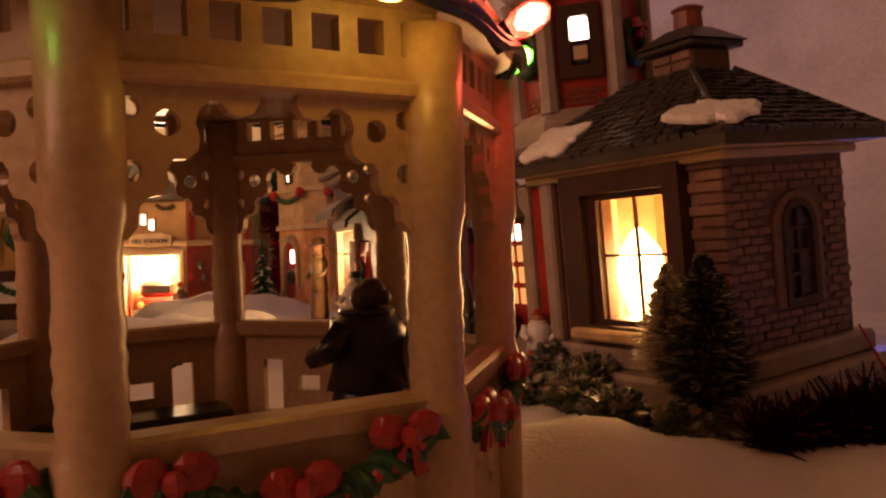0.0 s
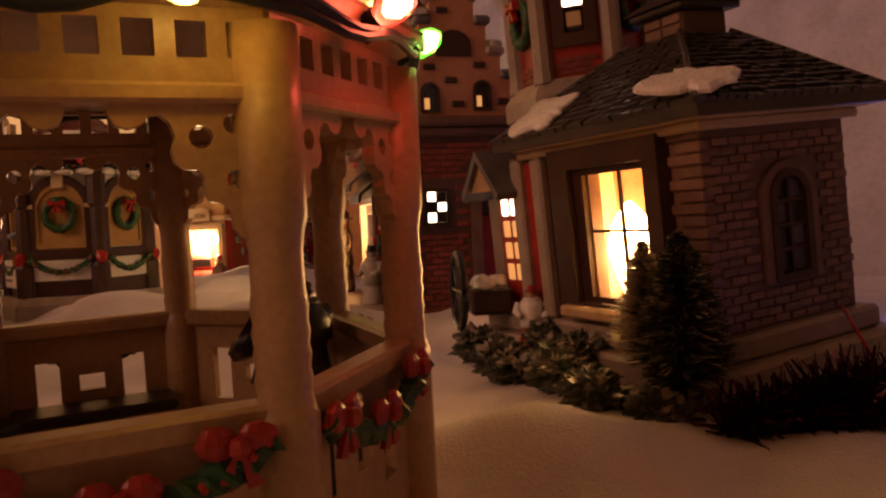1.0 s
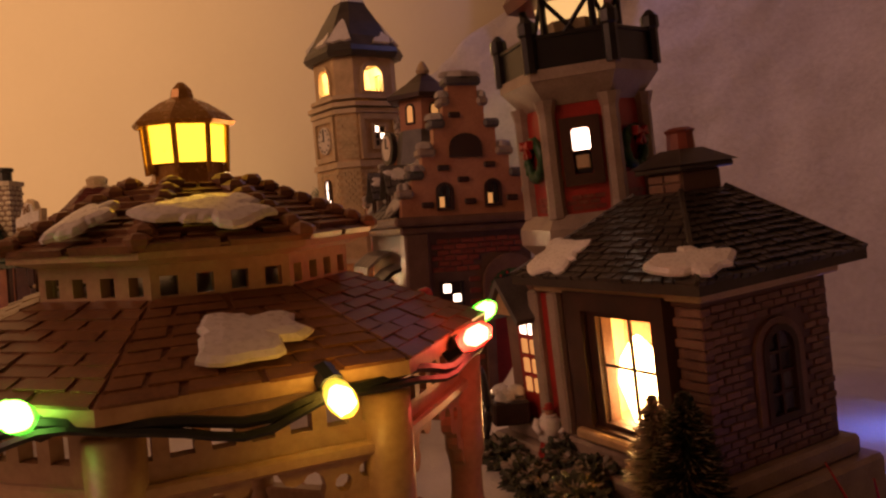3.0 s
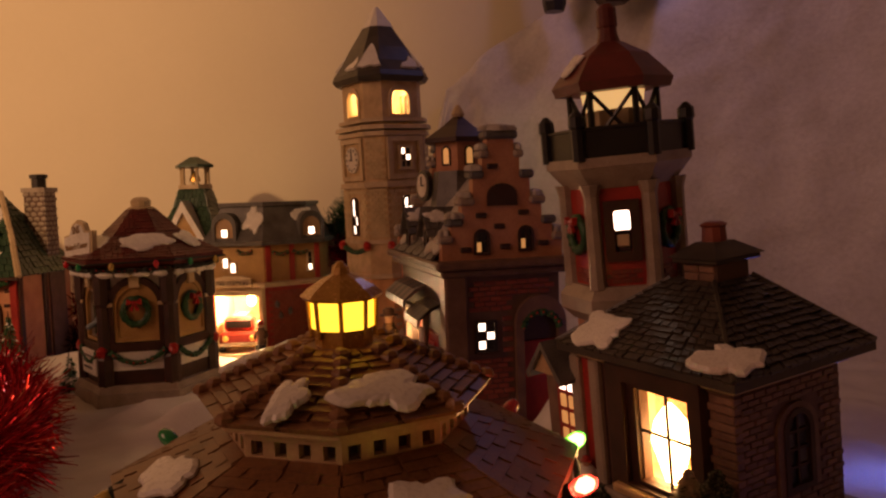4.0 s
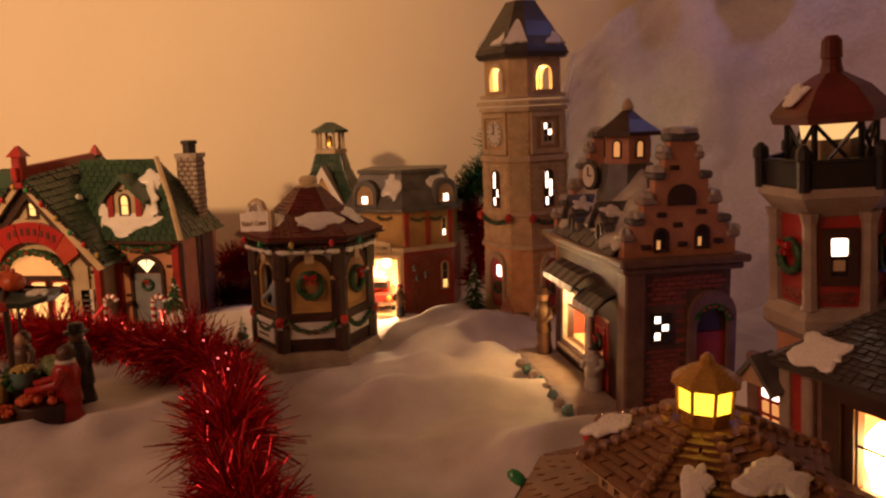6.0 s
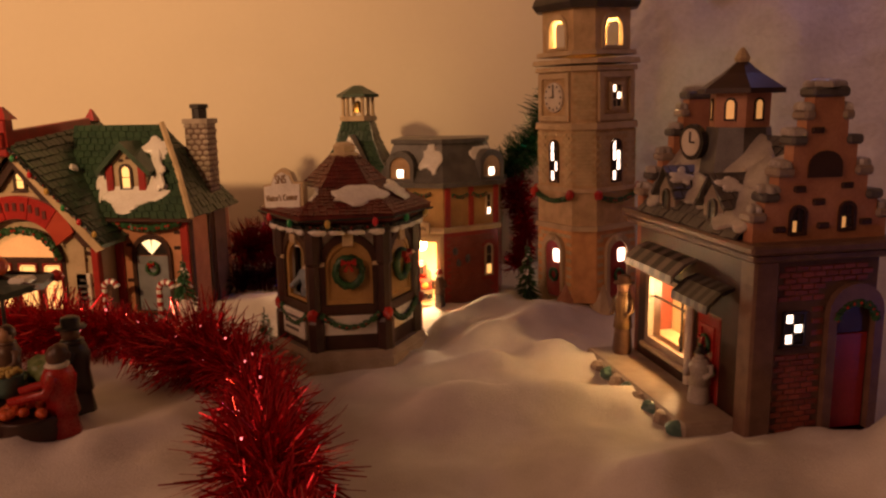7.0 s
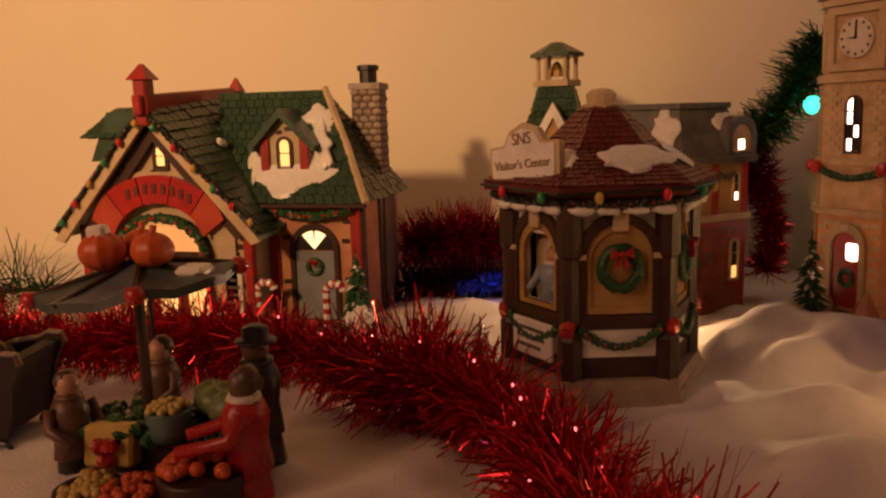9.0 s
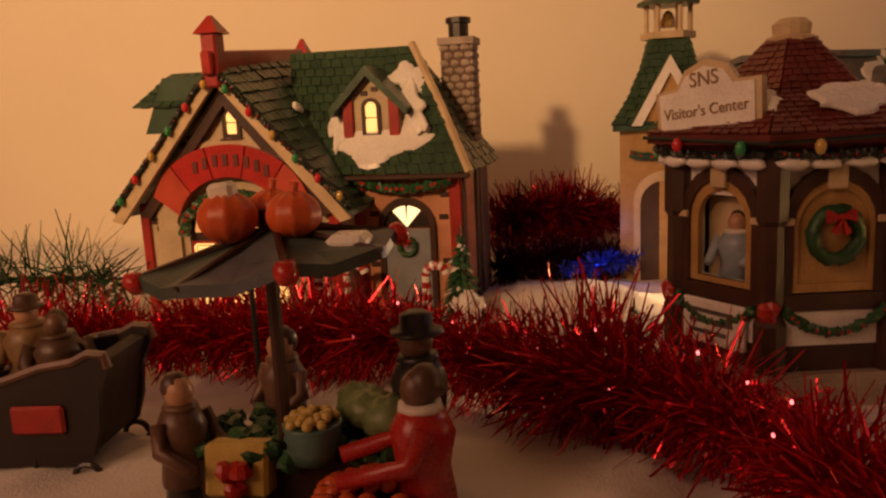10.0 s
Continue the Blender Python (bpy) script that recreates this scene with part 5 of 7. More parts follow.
figure("fireman_figurine", "painted figurine standing beside the open garage", -20.3, 60.0, 0.5, 3.0, COATBROWN, DARK, hat=RED)


# ---- lighthouse cottage ----
def cottage():
    t = thing("lighthouse_cottage", "brick lighthouse cottage with dark tiled roof and bright lit window", "lighthouse cottage", 7.25, 19.3, 1.3, 31.46, ry=-4.5)
    fm = rotz(-90)  # front wall: faces -x, u = -y

    def fr(u0, u1):
        return -u1, -u0

    # plinth
    b = B()
    box(b, -0.9, 6.0, -0.8, 10.6, -1.6, 0.35, 0.12)
    part("plinth", b, GREYSTONE, t, "grey stepped plinth")
    b = B()
    box(b, -0.45, 5.5, -0.4, 10.2, 0.35, 0.95, 0.1)
    part("upper_plinth", b, GREYSTONE, t)
    # front wall with a big window and a door
    b = B()
    wall(b, 10.0, 0.9, 6.0, [(-4.3, -1.7, 1.75, 5.2), (-9.35, -8.1, 1.0, 5.0)], 0.4, fm, -10.0)
    part("front_wall", b, BRICKDULL, t)
    b = B()
    wall(b, 5.05, 0.9, 6.0, [(2.15, 3.3, 2.2, 4.7)], 0.4, Matrix.Translation((0.0, 0.0, 0)), 0.0)
    right = part("side_wall", b, MORTARDULL, t, "dull brick side wall")
    b = B()
    wall(b, 9.6, 0.9, 6.0, (), 0.4, Matrix.Translation((5.05, 0.4, 0)) @ Matrix.Rotation(math.pi / 2, 4, "Z"), 0.0)
    part("rear_wall", b, BRICKDULL, t)
    # lit interior
    b = B()
    box(b, 0.42, 4.9, 0.45, 6.4, 1.0, 1.2)
    part("room_floor", b, INSIDE, t)
    b = B()
    box(b, 4.5, 4.8, 0.45, 6.4, 1.2, 5.7)
    box(b, 0.42, 4.5, 6.2, 6.4, 1.2, 5.7)
    box(b, 0.42, 4.5, 0.45, 0.6, 1.2, 5.7)
    part("room_lining", b, INSIDE, t, "warm lit inner wall")
    b = B()
    box(b, 0.42, 4.9, 0.45, 6.4, 5.7, 5.9)
    part("room_ceiling", b, INSIDE, t)
    b = B()
    lathe(b, [(0.3, 1.3), (0.5, 2.0), (0.75, 2.9), (0.6, 3.6), (0.3, 4.05), (0.08, 4.3)], 14, 1.3, 4.2)
    part("bulb", b, FLAME, t, "glowing bulb")
    # window frame
    b = B()
    band(b, [(-5.6, 1.2), (-1.0, 1.2), (-1.0, 6.0), (-5.6, 6.0)], [(-4.75, 1.6), (-1.55, 1.6), (-1.55, 5.4), (-4.75, 5.4)], -0.45, 0.08, fm)
    win = part("bay_window", b, BROWN, t, "brown timber window frame")
    b = B()
    band(b, [(-4.75, 1.6), (-1.55, 1.6), (-1.55, 5.4), (-4.75, 5.4)], [(-4.35, 1.75), (-1.7, 1.75), (-1.7, 5.2), (-4.35, 5.2)], -0.2, 0.1, fm)
    part("inner_frame", b, BROWN, win)
    b = B()
    box(b, -3.06, -2.98, 0.0, 0.1, 1.75, 5.2, 0, fm)
    box(b, -4.35, -1.7, 0.0, 0.1, 3.55, 3.63, 0, fm)
    part("glazing_bar", b, DARK, win)
    b = B()
    box(b, -5.4, -0.9, -0.7, 0.0, 1.15, 1.5, 0.08, fm)
    part("sill", b, TAN, win)
    # quoins at the corner, cornice
    for j in range(17):
        b = B()
        w = 0.75 if j % 2 else 1.05
        z = 1.0 + j * 0.295
        box(b, -w, 0.06, -0.1, 0.3, z, z + 0.26, 0.04, fm)
        part("quoin", b, BRICKDULL, t)
    b = B()
    box(b, -0.35, 5.3, -0.35, 7.4, 5.9, 6.15, 0.06)
    box(b, -0.55, 5.5, -0.55, 7.4, 6.15, 6.4, 0.06)
    part("cornice", b, TANLIGHT, t)
    # pilasters and red door
    for u0, u1 in ((6.2, 6.75), (7.35, 7.9)):
        b = B()
        box(b, -u1, -u0, -0.35, 0, 0.95, 5.9, 0.08, fm)
        part("pilaster", b, GREYSTONE, t)
    b = B()
    box(b, -7.35, -6.75, -0.12, 0.02, 1.0, 5.8, 0.02, fm)
    part("red_panel", b, RED, t)
    b = B()
    box(b, -9.35, -8.1, -0.02, 0.25, 1.0, 5.0, 0.05, fm)
    door = part("door", b, RED, t, "dark red door with small lit panes")
    for c in range(2):
        for r in range(4):
            b = B()
            u, z = -9.1 + c * 0.55, 2.0 + r * 0.72
            box(b, u, u + 0.4, -0.06, 0.02, z, z + 0.55, 0.04, fm)
            part("pane", b, GLOWW if r == 3 else GLOWDIM, door)
    b = B()
    slab(b, [(-9.55, 5.05), (-7.85, 5.05), (-8.7, 6.2)], -0.9, 0.0, fm)
    por = part("porch_gable", b, CREAM, t)
    for s in (-1, 1):
        b = B()
        slab(b, [(-8.7, 6.1), (-8.7, 6.4), (-8.7 + s * 1.2, 4.95), (-8.7 + s * 1.08, 4.75)], -1.1, 0.2, fm)
        part("porch_roof", b, SLATE, por)
    # hip roof
    E = [(-0.85, -0.85), (5.9, -0.85), (5.9, 7.9), (-0.85, 7.9)]
    A = [(2.3, 2.6), (4.2, 2.6), (4.2, 4.7), (2.3, 4.7)]
    b = B()
    prism(b, E, 6.2, 6.5)
    prism(b, E, 6.5, 8.75, A)
    roof = part("roof", b, ROOFDARK, t, "dark tiled hip roof")
    for k in range(4):
        j = (k + 1) % 4
        b = B()
        shingles(b, (*E[k], 6.5), (*E[j], 6.5), (*A[j], 8.75), (*A[k], 8.75), 14, 22, 0.08, 0.08)
        part("tile_slope", b, ROOFDARK, roof, kind="stuff")
    b = B()
    for k in range(4):
        tube(b, [(*E[k], 6.55), (*A[k], 8.8)], 0.1, 6)
    part("hip_ridge", b, ROOFDARK, roof)
    b = B()
    patch(b, (-0.3, -0.15, 7.02), (1, -0.8, 0), (3.15, 3.45, 2.25), 1.25, 0.8, 0.34, 1)
    patch(b, (-0.2, 5.9, 7.12), (0, 1, 0), (3.15, 0.5, 2.25), 1.4, 1.0, 0.28, 2)
    pieces("roof_snow", b, SNOW, roof, "white glazed snow")
    # chimney
    b = B()
    box(b, 2.55, 4.25, 3.4, 4.9, 8.6, 10.1, 0.06)
    ch = part("chimney", b, MORTAR, t)
    for j in range(4):
        for k in range(2):
            b = B()
            z = 8.85 + 0.31 * j
            box(b, 2.48, 2.6, 3.43 + k * 0.74, 4.1 + k * 0.74, z, z + 0.26, 0.03)
            part("brick", b, BRICKDULL, ch)
    b = B()
    box(b, 2.25, 4.55, 3.1, 5.2, 10.1, 10.3, 0.05)
    prism(b, [(2.15, 3.0), (4.65, 3.0), (4.65, 5.3), (2.15, 5.3)], 10.3, 10.8, [(2.9, 3.7), (3.9, 3.7), (3.9, 4.6), (2.9, 4.6)])
    part("chimney_cap", b, ROOFDARK, ch)
    b = B()
    lathe(b, [(0.45, 10.8), (0.42, 11.3), (0.5, 11.4), (0.3, 11.5)], 10, 3.4, 4.15)
    part("chimney_pot", b, BRICKRED, ch)
    for o in [ch] + list(ch.children):
        o.data.transform(Matrix.Translation((-0.0015, -0.008, -0.007)))
    # side window
    sm = Matrix.Identity(4)
    pane_window(t, sm, 2.72, 3.4, 1.05, 2.4, BROWN, SLATE, 2, 4, [(1, 0), (1, 1), (0, 2), (1, 3)], 0.2, 0.2, True)
    b = B()
    band(b, arch(2.0, 2.0, 5.0, 2.72, 10), arch(1.45, 2.1, 4.75, 2.72, 10), -0.14, 0.05)
    part("window_arch", b, BRICKDULL, t)
    bricks(right, sm, 5.05, 1.0, 5.9, 0.56, 0.225, BRICKDULL, [(1.75, 3.7, 1.95, 4.95)], 0.06, 0.0)
    # lighthouse
    cx, cy, ph = 3.9, 8.1, -161.5

    def hexr(r):
        return ngon(6, r, ph, cx, cy)

    b = B()
    prism(b, hexr(2.75), 0.9, 7.2)
    lh = part("tower_foot", b, PEACH, t)
    before = set(bpy.data.objects)
    b = B()
    prism(b, hexr(2.6), 7.2, 7.7, hexr(3.15))
    prism(b, hexr(3.15), 7.7, 8.3)
    prism(b, hexr(3.15), 8.3, 8.8, hexr(2.75))
    part("tower_base", b, GREYSTONE, t, "grey moulded tower base")
    b = B()
    prism(b, hexr(2.45), 8.8, 13.0, hexr(2.4))
    part("tower_shaft", b, RED, t, "dull red tower shaft")
    for k in range(6):
        x, y = ngon(6, 2.5, ph, cx, cy)[k]
        b = B()
        lathe(b, [(0.42, 8.7), (0.36, 9.2), (0.34, 12.6), (0.5, 13.1)], 8, x, y)
        part("corner_pilaster", b, GREYSTONE, t)
        m = Matrix.Translation((cx, cy, 0)) @ rotz(ph + 30 + 60 * k + 90) @ Matrix.Translation((0, -2.12, 0))
        if k % 2 == 0:
            pane_window(t, m, 0, 11.1, 0.72, 1.7, BROWN, GLOWW, 1, 2, [(0, 1)], 0.2, 0.42)
            b = B()
            box(b, -0.28, 0.28, -0.1, -0.02, 10.45, 10.95, 0.04, m)
            part("window_card", b, TANLIGHT, t)
        else:
            wreath(t, 0, -0.15, 11.0, 0.7, m)
        b = B()
        brick_sheet(b, m, 1.7, 8.9, 9.7, 0.45, 0.2, proud=0.06)
        part("brick_course", b, BRICKRED, t, kind="stuff")
    b = B()
    prism(b, hexr(2.45), 12.9, 13.5, hexr(3.0))
    part("gallery_cove", b, GREYSTONE, t)
    b = B()
    prism(b, hexr(3.0), 13.5, 13.8, hexr(3.25))
    part("gallery_moulding", b, GREYSTONE, t)
    b = B()
    prism(b, hexr(3.3), 13.8, 14.2)
    part("gallery_deck", b, GREYSTONE, t)
    g = hexr(3.15)
    for k in range(6):
        j = (k + 1) % 6
        p, q = Vector((*g[k], 14.2)), Vector((*g[j], 14.2))
        mm = Matrix.Translation(p) @ Matrix.Rotation(math.atan2(q.y - p.y, q.x - p.x), 4, "Z")
        L = (q - p).length
        b = B()
        wall(b, L, 0, 1.15, (), 0.18, mm, 0.0)
        o = part("gallery_rail", b, BLACK, t, "black gallery railing")
        b = B()
        box(b, 0, L, -0.08, 0.26, 1.1, 1.25, 0.03, mm)
        part("top_rail", b, BLACK, o)
        b = B()
        lathe(b, [(0.3, 14.1), (0.3, 15.4), (0.38, 15.5), (0.36, 15.9), (0.1, 16.15)], 8, *g[k])
        part("gallery_post", b, BLACK, t)
    b = B()
    prism(b, hexr(1.75), 14.2, 14.7)
    part("lantern_floor", b, BLACK, t)
    g = hexr(1.95)
    for k in range(6):
        j = (k + 1) % 6
        p, q = Vector((*g[k], 0)), Vector((*g[j], 0))
        b = B()
        tube(b, [p + Vector((0, 0, 14.2)), p + Vector((0, 0, 17.0))], 0.15, 6)
        part("lantern_post", b, BLACK, t)
        b = B()
        tube(b, [p + Vector((0, 0, 16.9)), q + Vector((0, 0, 14.7))], 0.1, 6)
        tube(b, [q + Vector((0, 0, 16.9)), p + Vector((0, 0, 14.7))], 0.1, 6)
        part("cross_brace", b, BLACK, t)
    b = B()
    prism(b, hexr(1.2), 14.6, 17.0, hexr(1.35))
    part("lantern_glass", b, TANLIGHT, t, "cream inner lantern drum")
    b = B()
    prism(b, hexr(1.32), 16.15, 16.95, hexr(1.45))
    part("lamp", b, GLOWL, t, "glowing lantern light")
    b = B()
    prism(b, hexr(2.6), 16.9, 17.3, hexr(2.75))
    prism(b, hexr(2.75), 17.3, 17.6, hexr(2.5))
    prism(b, hexr(2.5), 17.6, 18.4, hexr(1.7))
    prism(b, hexr(1.7), 18.4, 19.0, hexr(0.6))
    dome = part("dome_roof", b, MAROON, t, "dark red domed roof")
    b = B()
    lathe(b, [(0.6, 18.8), (0.45, 19.3), (0.42, 19.6), (0.48, 19.65), (0.45, 20.4), (0.25, 20.6)], 12, cx, cy)
    part("finial", b, MAROON, dome)
    b = B()
    patch(b, (cx - 1.7, cy + 0.6, 18.1), (0.3, 1, 0), (1, 0, 0.9), 0.9, 0.7, 0.25, 4)
    pieces("snow", b, SNOW, dome)

    # the tower is slimmer than its drawing and stands further out
    fit_m = Matrix.Translation((3.25, 8.2, 7.2 - 0.35)) @ Matrix.Diagonal((0.89, 0.89, 0.95, 1)) @ Matrix.Translation((-cx, -cy, -7.2))
    fit_m.translation *= 0.01
    for o in set(bpy.data.objects) - before:
        if o.type == "MESH" and o.parent is not None:
            o.data.transform(fit_m)


cottage()


def border(name, label, pts, r, gaps=()):
    """A row of frosted bush clumps along the path edge."""
    t = thing(name, label, "hedge")
    pts = [Vector(p) for p in pts]
    for p, q in zip(pts, pts[1:]):
        n = max(int((q - p).length / (r * 0.85)), 1)
        for i in range(n):
            c = p.lerp(q, i / n)
            b = B()
            ic = bmesh.ops.create_icosphere(b, subdivisions=4, radius=r)
            sd = random.uniform(0, 90)
            for v in ic["verts"]:
                d = v.co.normalized()
                k = 0.8 + 0.55 * noise.noise(d * 2.6 + Vector((sd, 0, 0))) + 0.4 * noise.noise(d * 6.0 + Vector((0, sd, 0))) + 0.22 * noise.noise(d * 17.0 + Vector((0, sd, sd)))
                v.co = Vector((c.x, c.y, c.z)) + Vector((d.x, d.y, d.z * 0.75)) * r * k
            for f in b.faces:
                q = f.calc_center_median()
                if f.normal.z > 0.1 and noise.noise(q * 3.2) > 0.12:
                    f.material_index = 1
            part("clump", b, [FROST, FROSTTIP], t)


FROST = M("dusty_green_bush", (0.075, 0.085, 0.05), (0.03, 0.035, 0.022), 0.6, 500, 0.7)
FROSTTIP = M("frosted_tip", (0.34, 0.30, 0.24), (0.18, 0.16, 0.12), 0.5, 500, 0.5)
border("front_border", "low frosted green border hedge along the snowy path", [(1.2, 26.0, 1.3), (2.0, 23.6, 1.2), (3.4, 21.6, 1.2), (4.2, 19.7, 1.0), (5.6, 18.3, 0.8), (6.8, 17.4, 0.7)], 0.8)
border("inner_border", "short frosted border hedge under the cottage window", [(3.4, 24.4, 1.7), (4.2, 22.6, 1.6), (5.1, 20.9, 1.6)], 0.7)

BRUSH = M("bottle_brush_needles", (0.06, 0.085, 0.045), (0.025, 0.04, 0.02), 0.5, 700)
FROSTN = M("frosted_needles", (0.72, 0.63, 0.48), (0.48, 0.40, 0.29), 0.5, 700)


def brush_tree(name, label, x, y, z, h, r, frost, n=2600):
    t = thing(name, label, "bottle-brush tree", x, y, z)
    b = B()
    lathe(b, [(0.12, 0), (0.08, h)], 6)
    part("stem", b, BROWN, t)
    for nm, mat, share in (("needles", BRUSH, 1 - frost), ("frosted_needles", FROSTN, frost)):
        vs, fs = [], []
        for i in range(int(n * share)):
            f = random.random() ** 0.8
            rr = r * (1.02 - f) ** 0.62 * (0.55 + 0.45 * min(f * 7, 1)) * (1 + 0.14 * math.sin(f * 40))
            a = random.uniform(0, 6.283)
            l = rr * random.uniform(0.75, 1.06)
            zz = h * f * 0.97 + 0.15
            p = Vector((0, 0, zz))
            q = Vector((math.cos(a) * l, math.sin(a) * l, zz + l * random.uniform(-.15, .3)))
            s = Vector((-math.sin(a), math.cos(a), random.uniform(-1, 1))) * 0.03
            k = len(vs)
            vs += [(p - s) * .01, (p + s) * .01, (q + s * .4) * .01, (q - s * .4) * .01]
            fs.append((k, k + 1, k + 2, k + 3))
        me = bpy.data.meshes.new(nm)
        me.from_pydata(vs, [], fs)
        me.materials.append(mat)
        o = new(nm, me)
        o.parent = t
        o["kind"] = "stuff"


brush_tree("brush_tree", "dark green bottle-brush tree with a frosted side", 6.2, 18.6, 1.2, 3.6, 1.25, 0.22, 8000)
brush_tree("frosted_bush", "pale frosted bristle bush under the cottage window", 5.5, 19.3, 1.7, 2.9, 0.95, 0.95, 2600)


def bench_wheel():
    t = thing("handcart", "dark wooden handcart with a large wheel by the cottage door", "handcart", 0.6, 26.6, 1.5, 12)
    b = B()
    ring = [Vector((0, math.cos(a) * 1.25, 1.5 + math.sin(a) * 1.25)) for a in np.linspace(0, 2 * math.pi, 22)]
    tube(b, ring, 0.14, 6)
    w = part("wheel_rim", b, DARK, t)
    for k in range(8):
        a = k * math.pi / 4
        b = B()
        tube(b, [(0, 0, 1.5), (0, math.cos(a) * 1.2, 1.5 + math.sin(a) * 1.2)], 0.07, 5)
        part("spoke", b, DARK, w)
    b = B()
    box(b, 0.3, 1.7, -0.8, 0.9, 0.7, 1.6, 0.1)
    part("cart_body", b, BROWN, t)
    b = B()
    for x, y in ((0.8, -0.4), (1.4, 0.3), (0.9, 0.7)):
        ball(b, x, y, 1.65, 0.42, 0.8, 10, 0.12)
    part("snow", b, SNOW, t)


bench_wheel()
figure("red_cap_figurine", "tiny figurine in white and red beside the cottage step", 3.0, 25.0, 1.3, 1.9, SNOW, RED, hat=RED, wide=1.5)


# ---- gazebo ----
def gazebo():
    cx, cy, R, ph = -3.65, 11.2, 4.45, 8.0
    t = thing("gazebo", "cream octagonal gazebo with fretwork brackets and two-tier brown roof", "gazebo", cx, cy, 0.42, rx=2.2)
    V = ngon(8, R, ph)
    b = B()
    prism(b, ngon(8, 5.0, ph), -1.2, 0.35, ngon(8, 4.9, ph))
    prism(b, ngon(8, 4.7, ph), 0.35, 0.7)
    part("base", b, CREAM, t)
    for x, y in V:
        b = B()
        lathe(b, [(0.36, 0.6), (0.36, 3.05), (0.33, 3.12), (0.29, 3.3), (0.31, 3.45), (0.29, 3.55), (0.31, 3.7), (0.29, 3.8), (0.31, 3.95), (0.29, 4.05), (0.31, 4.2), (0.285, 4.4), (0.28, 4.8), (0.31, 5.0), (0.35, 5.15), (0.36, 7.1)], 18, x, y)
        part("post", b, CREAM, t, "", True)
    for k in range(8):
        p, q = Vector((*V[k], 0)), Vector((*V[(k + 1) % 8], 0))
        L = (q - p).length
        m = Matrix.Translation((p + q) / 2) @ Matrix.Rotation(math.atan2(q.y - p.y, q.x - p.x), 4, "Z")
        # fascia with a row of slots
        b = B()
        n = 7
        holes = [(-L / 2 + L * (i + 0.22) / n, -L / 2 + L * (i + 0.82) / n, 6.75, 7.1) for i in range(n)]
        wall(b, L, 6.35, 7.25, holes, 0.22, m @ Matrix.Translation((0, -0.1, 0)))
        fas = part("fascia", b, CREAM, t)
        b = B()
        box(b, -L / 2, L / 2, -0.22, 0.2, 6.3, 6.5, 0.04, m)
        part("fascia_bead", b, CREAM, fas)
        # brackets
        for s in (-1, 1):
            b = B()
            x0 = s * L / 2 * 0.96
            pr = [(0, 6.32), (1.42, 6.32), (1.46, 6.22), (1.4, 6.1), (1.28, 6.06), (1.16, 6.1), (1.1, 6.18), (1.0, 6.2), (0.9, 6.12), (0.86, 5.98), (0.9, 5.86), (0.88, 5.74), (0.78, 5.66), (0.66, 5.66), (0.6, 5.56), (0.62, 5.44), (0.56, 5.34), (0.44, 5.32), (0.36, 5.24), (0.34, 5.06), (0.26, 4.96), (0.12, 4.94), (0, 5.0)]
            fret(b, [(x0 - s * x, z) for x, z in pr][:: -s], [(x0 - s * 0.3, 6.1, 0.1), (x0 - s * 0.62, 5.98, 0.12), (x0 - s * 0.3, 5.55, 0.1)], -0.09, 0.09, m)
            part("bracket", b, CREAM, t, "fretwork bracket")
        # railing: kick rail, pierced panel, top rail
        b = B()
        wall(b, L - 0.5, 1.0, 3.0, [(-0.95, -0.55, 1.5, 2.5), (0.55, 0.95, 1.5, 2.5), (-0.22, 0.22, 1.9, 2.2)], 0.16, m @ Matrix.Translation((0, -0.08, 0)))
        rail = part("rail_panel", b, CREAM, t)
        b = B()
        box(b, -L / 2 + 0.1, L / 2 - 0.1, -0.2, 0.2, 2.95, 3.25, 0.05, m)
        part("top_rail", b, CREAM, rail)
        # bench
        if k not in (1,):
            b = B()
            box(b, -L / 2 + 0.3, L / 2 - 0.3, 0.25, 1.25, 1.55, 1.75, 0.05, m)
            part("bench", b, DARK, t, "dark bench seat")
        # swag with bows on the outside
        sw_ = swag(rail, [m @ p2 for p2 in sag((-L / 2 + 0.2, -0.33, 2.95), (L / 2 - 0.2, -0.33, 2.95), 0.5)], 0.17)
        for x, z in ((-1.15, 2.9), (0.0, 2.62), (1.1, 2.95)):
            b = B()
            for s in (-1, 1):
                ball(b, x + s * 0.2, -0.4, z + 0.05, 0.21, 0.85, 10, 0.08, 1.0, 0.5)
                slab(b, [(x, z), (x + s * 0.24, z - 0.4), (x + s * 0.08, z - 0.44)], -0.46, -0.38)
            ball(b, x, -0.5, z, 0.12, 1, 6)
            bmesh.ops.transform(b, matrix=m, verts=b.verts)
            part("bow", b, RED, rail, "glossy red bow")
    # lower roof
    E, U = ngon(8, 4.95, ph), ngon(8, 2.6, ph)
    b = B()
    prism(b, ngon(8, 4.35, ph), 7.15, 7.35, ngon(8, 4.85, ph))
    prism(b, E, 7.35, 7.55)
    part("soffit", b, CREAM, t)
    b = B()
    prism(b, E, 7.55, 8.45, U)
    lower = part("lower_roof", b, ROOFBROWN, t, "smooth brown lower roof")
    for k in range(8):
        b = B()
        j = (k + 1) % 8
        shingles(b, (*E[k], 7.56), (*E[j], 7.56), (*U[j], 8.46), (*U[k], 8.46), 9, 4, 0.022, 0.02)
        part("tile_slope", b, ROOFBROWN, lower, kind="stuff")
    b = B()
    for k, rr in ((6, 0.9), (4, 0.9), (1, 0.8)):
        a = radians(ph + 45 * k + 22.5)
        nx, ny = math.cos(a), math.sin(a)
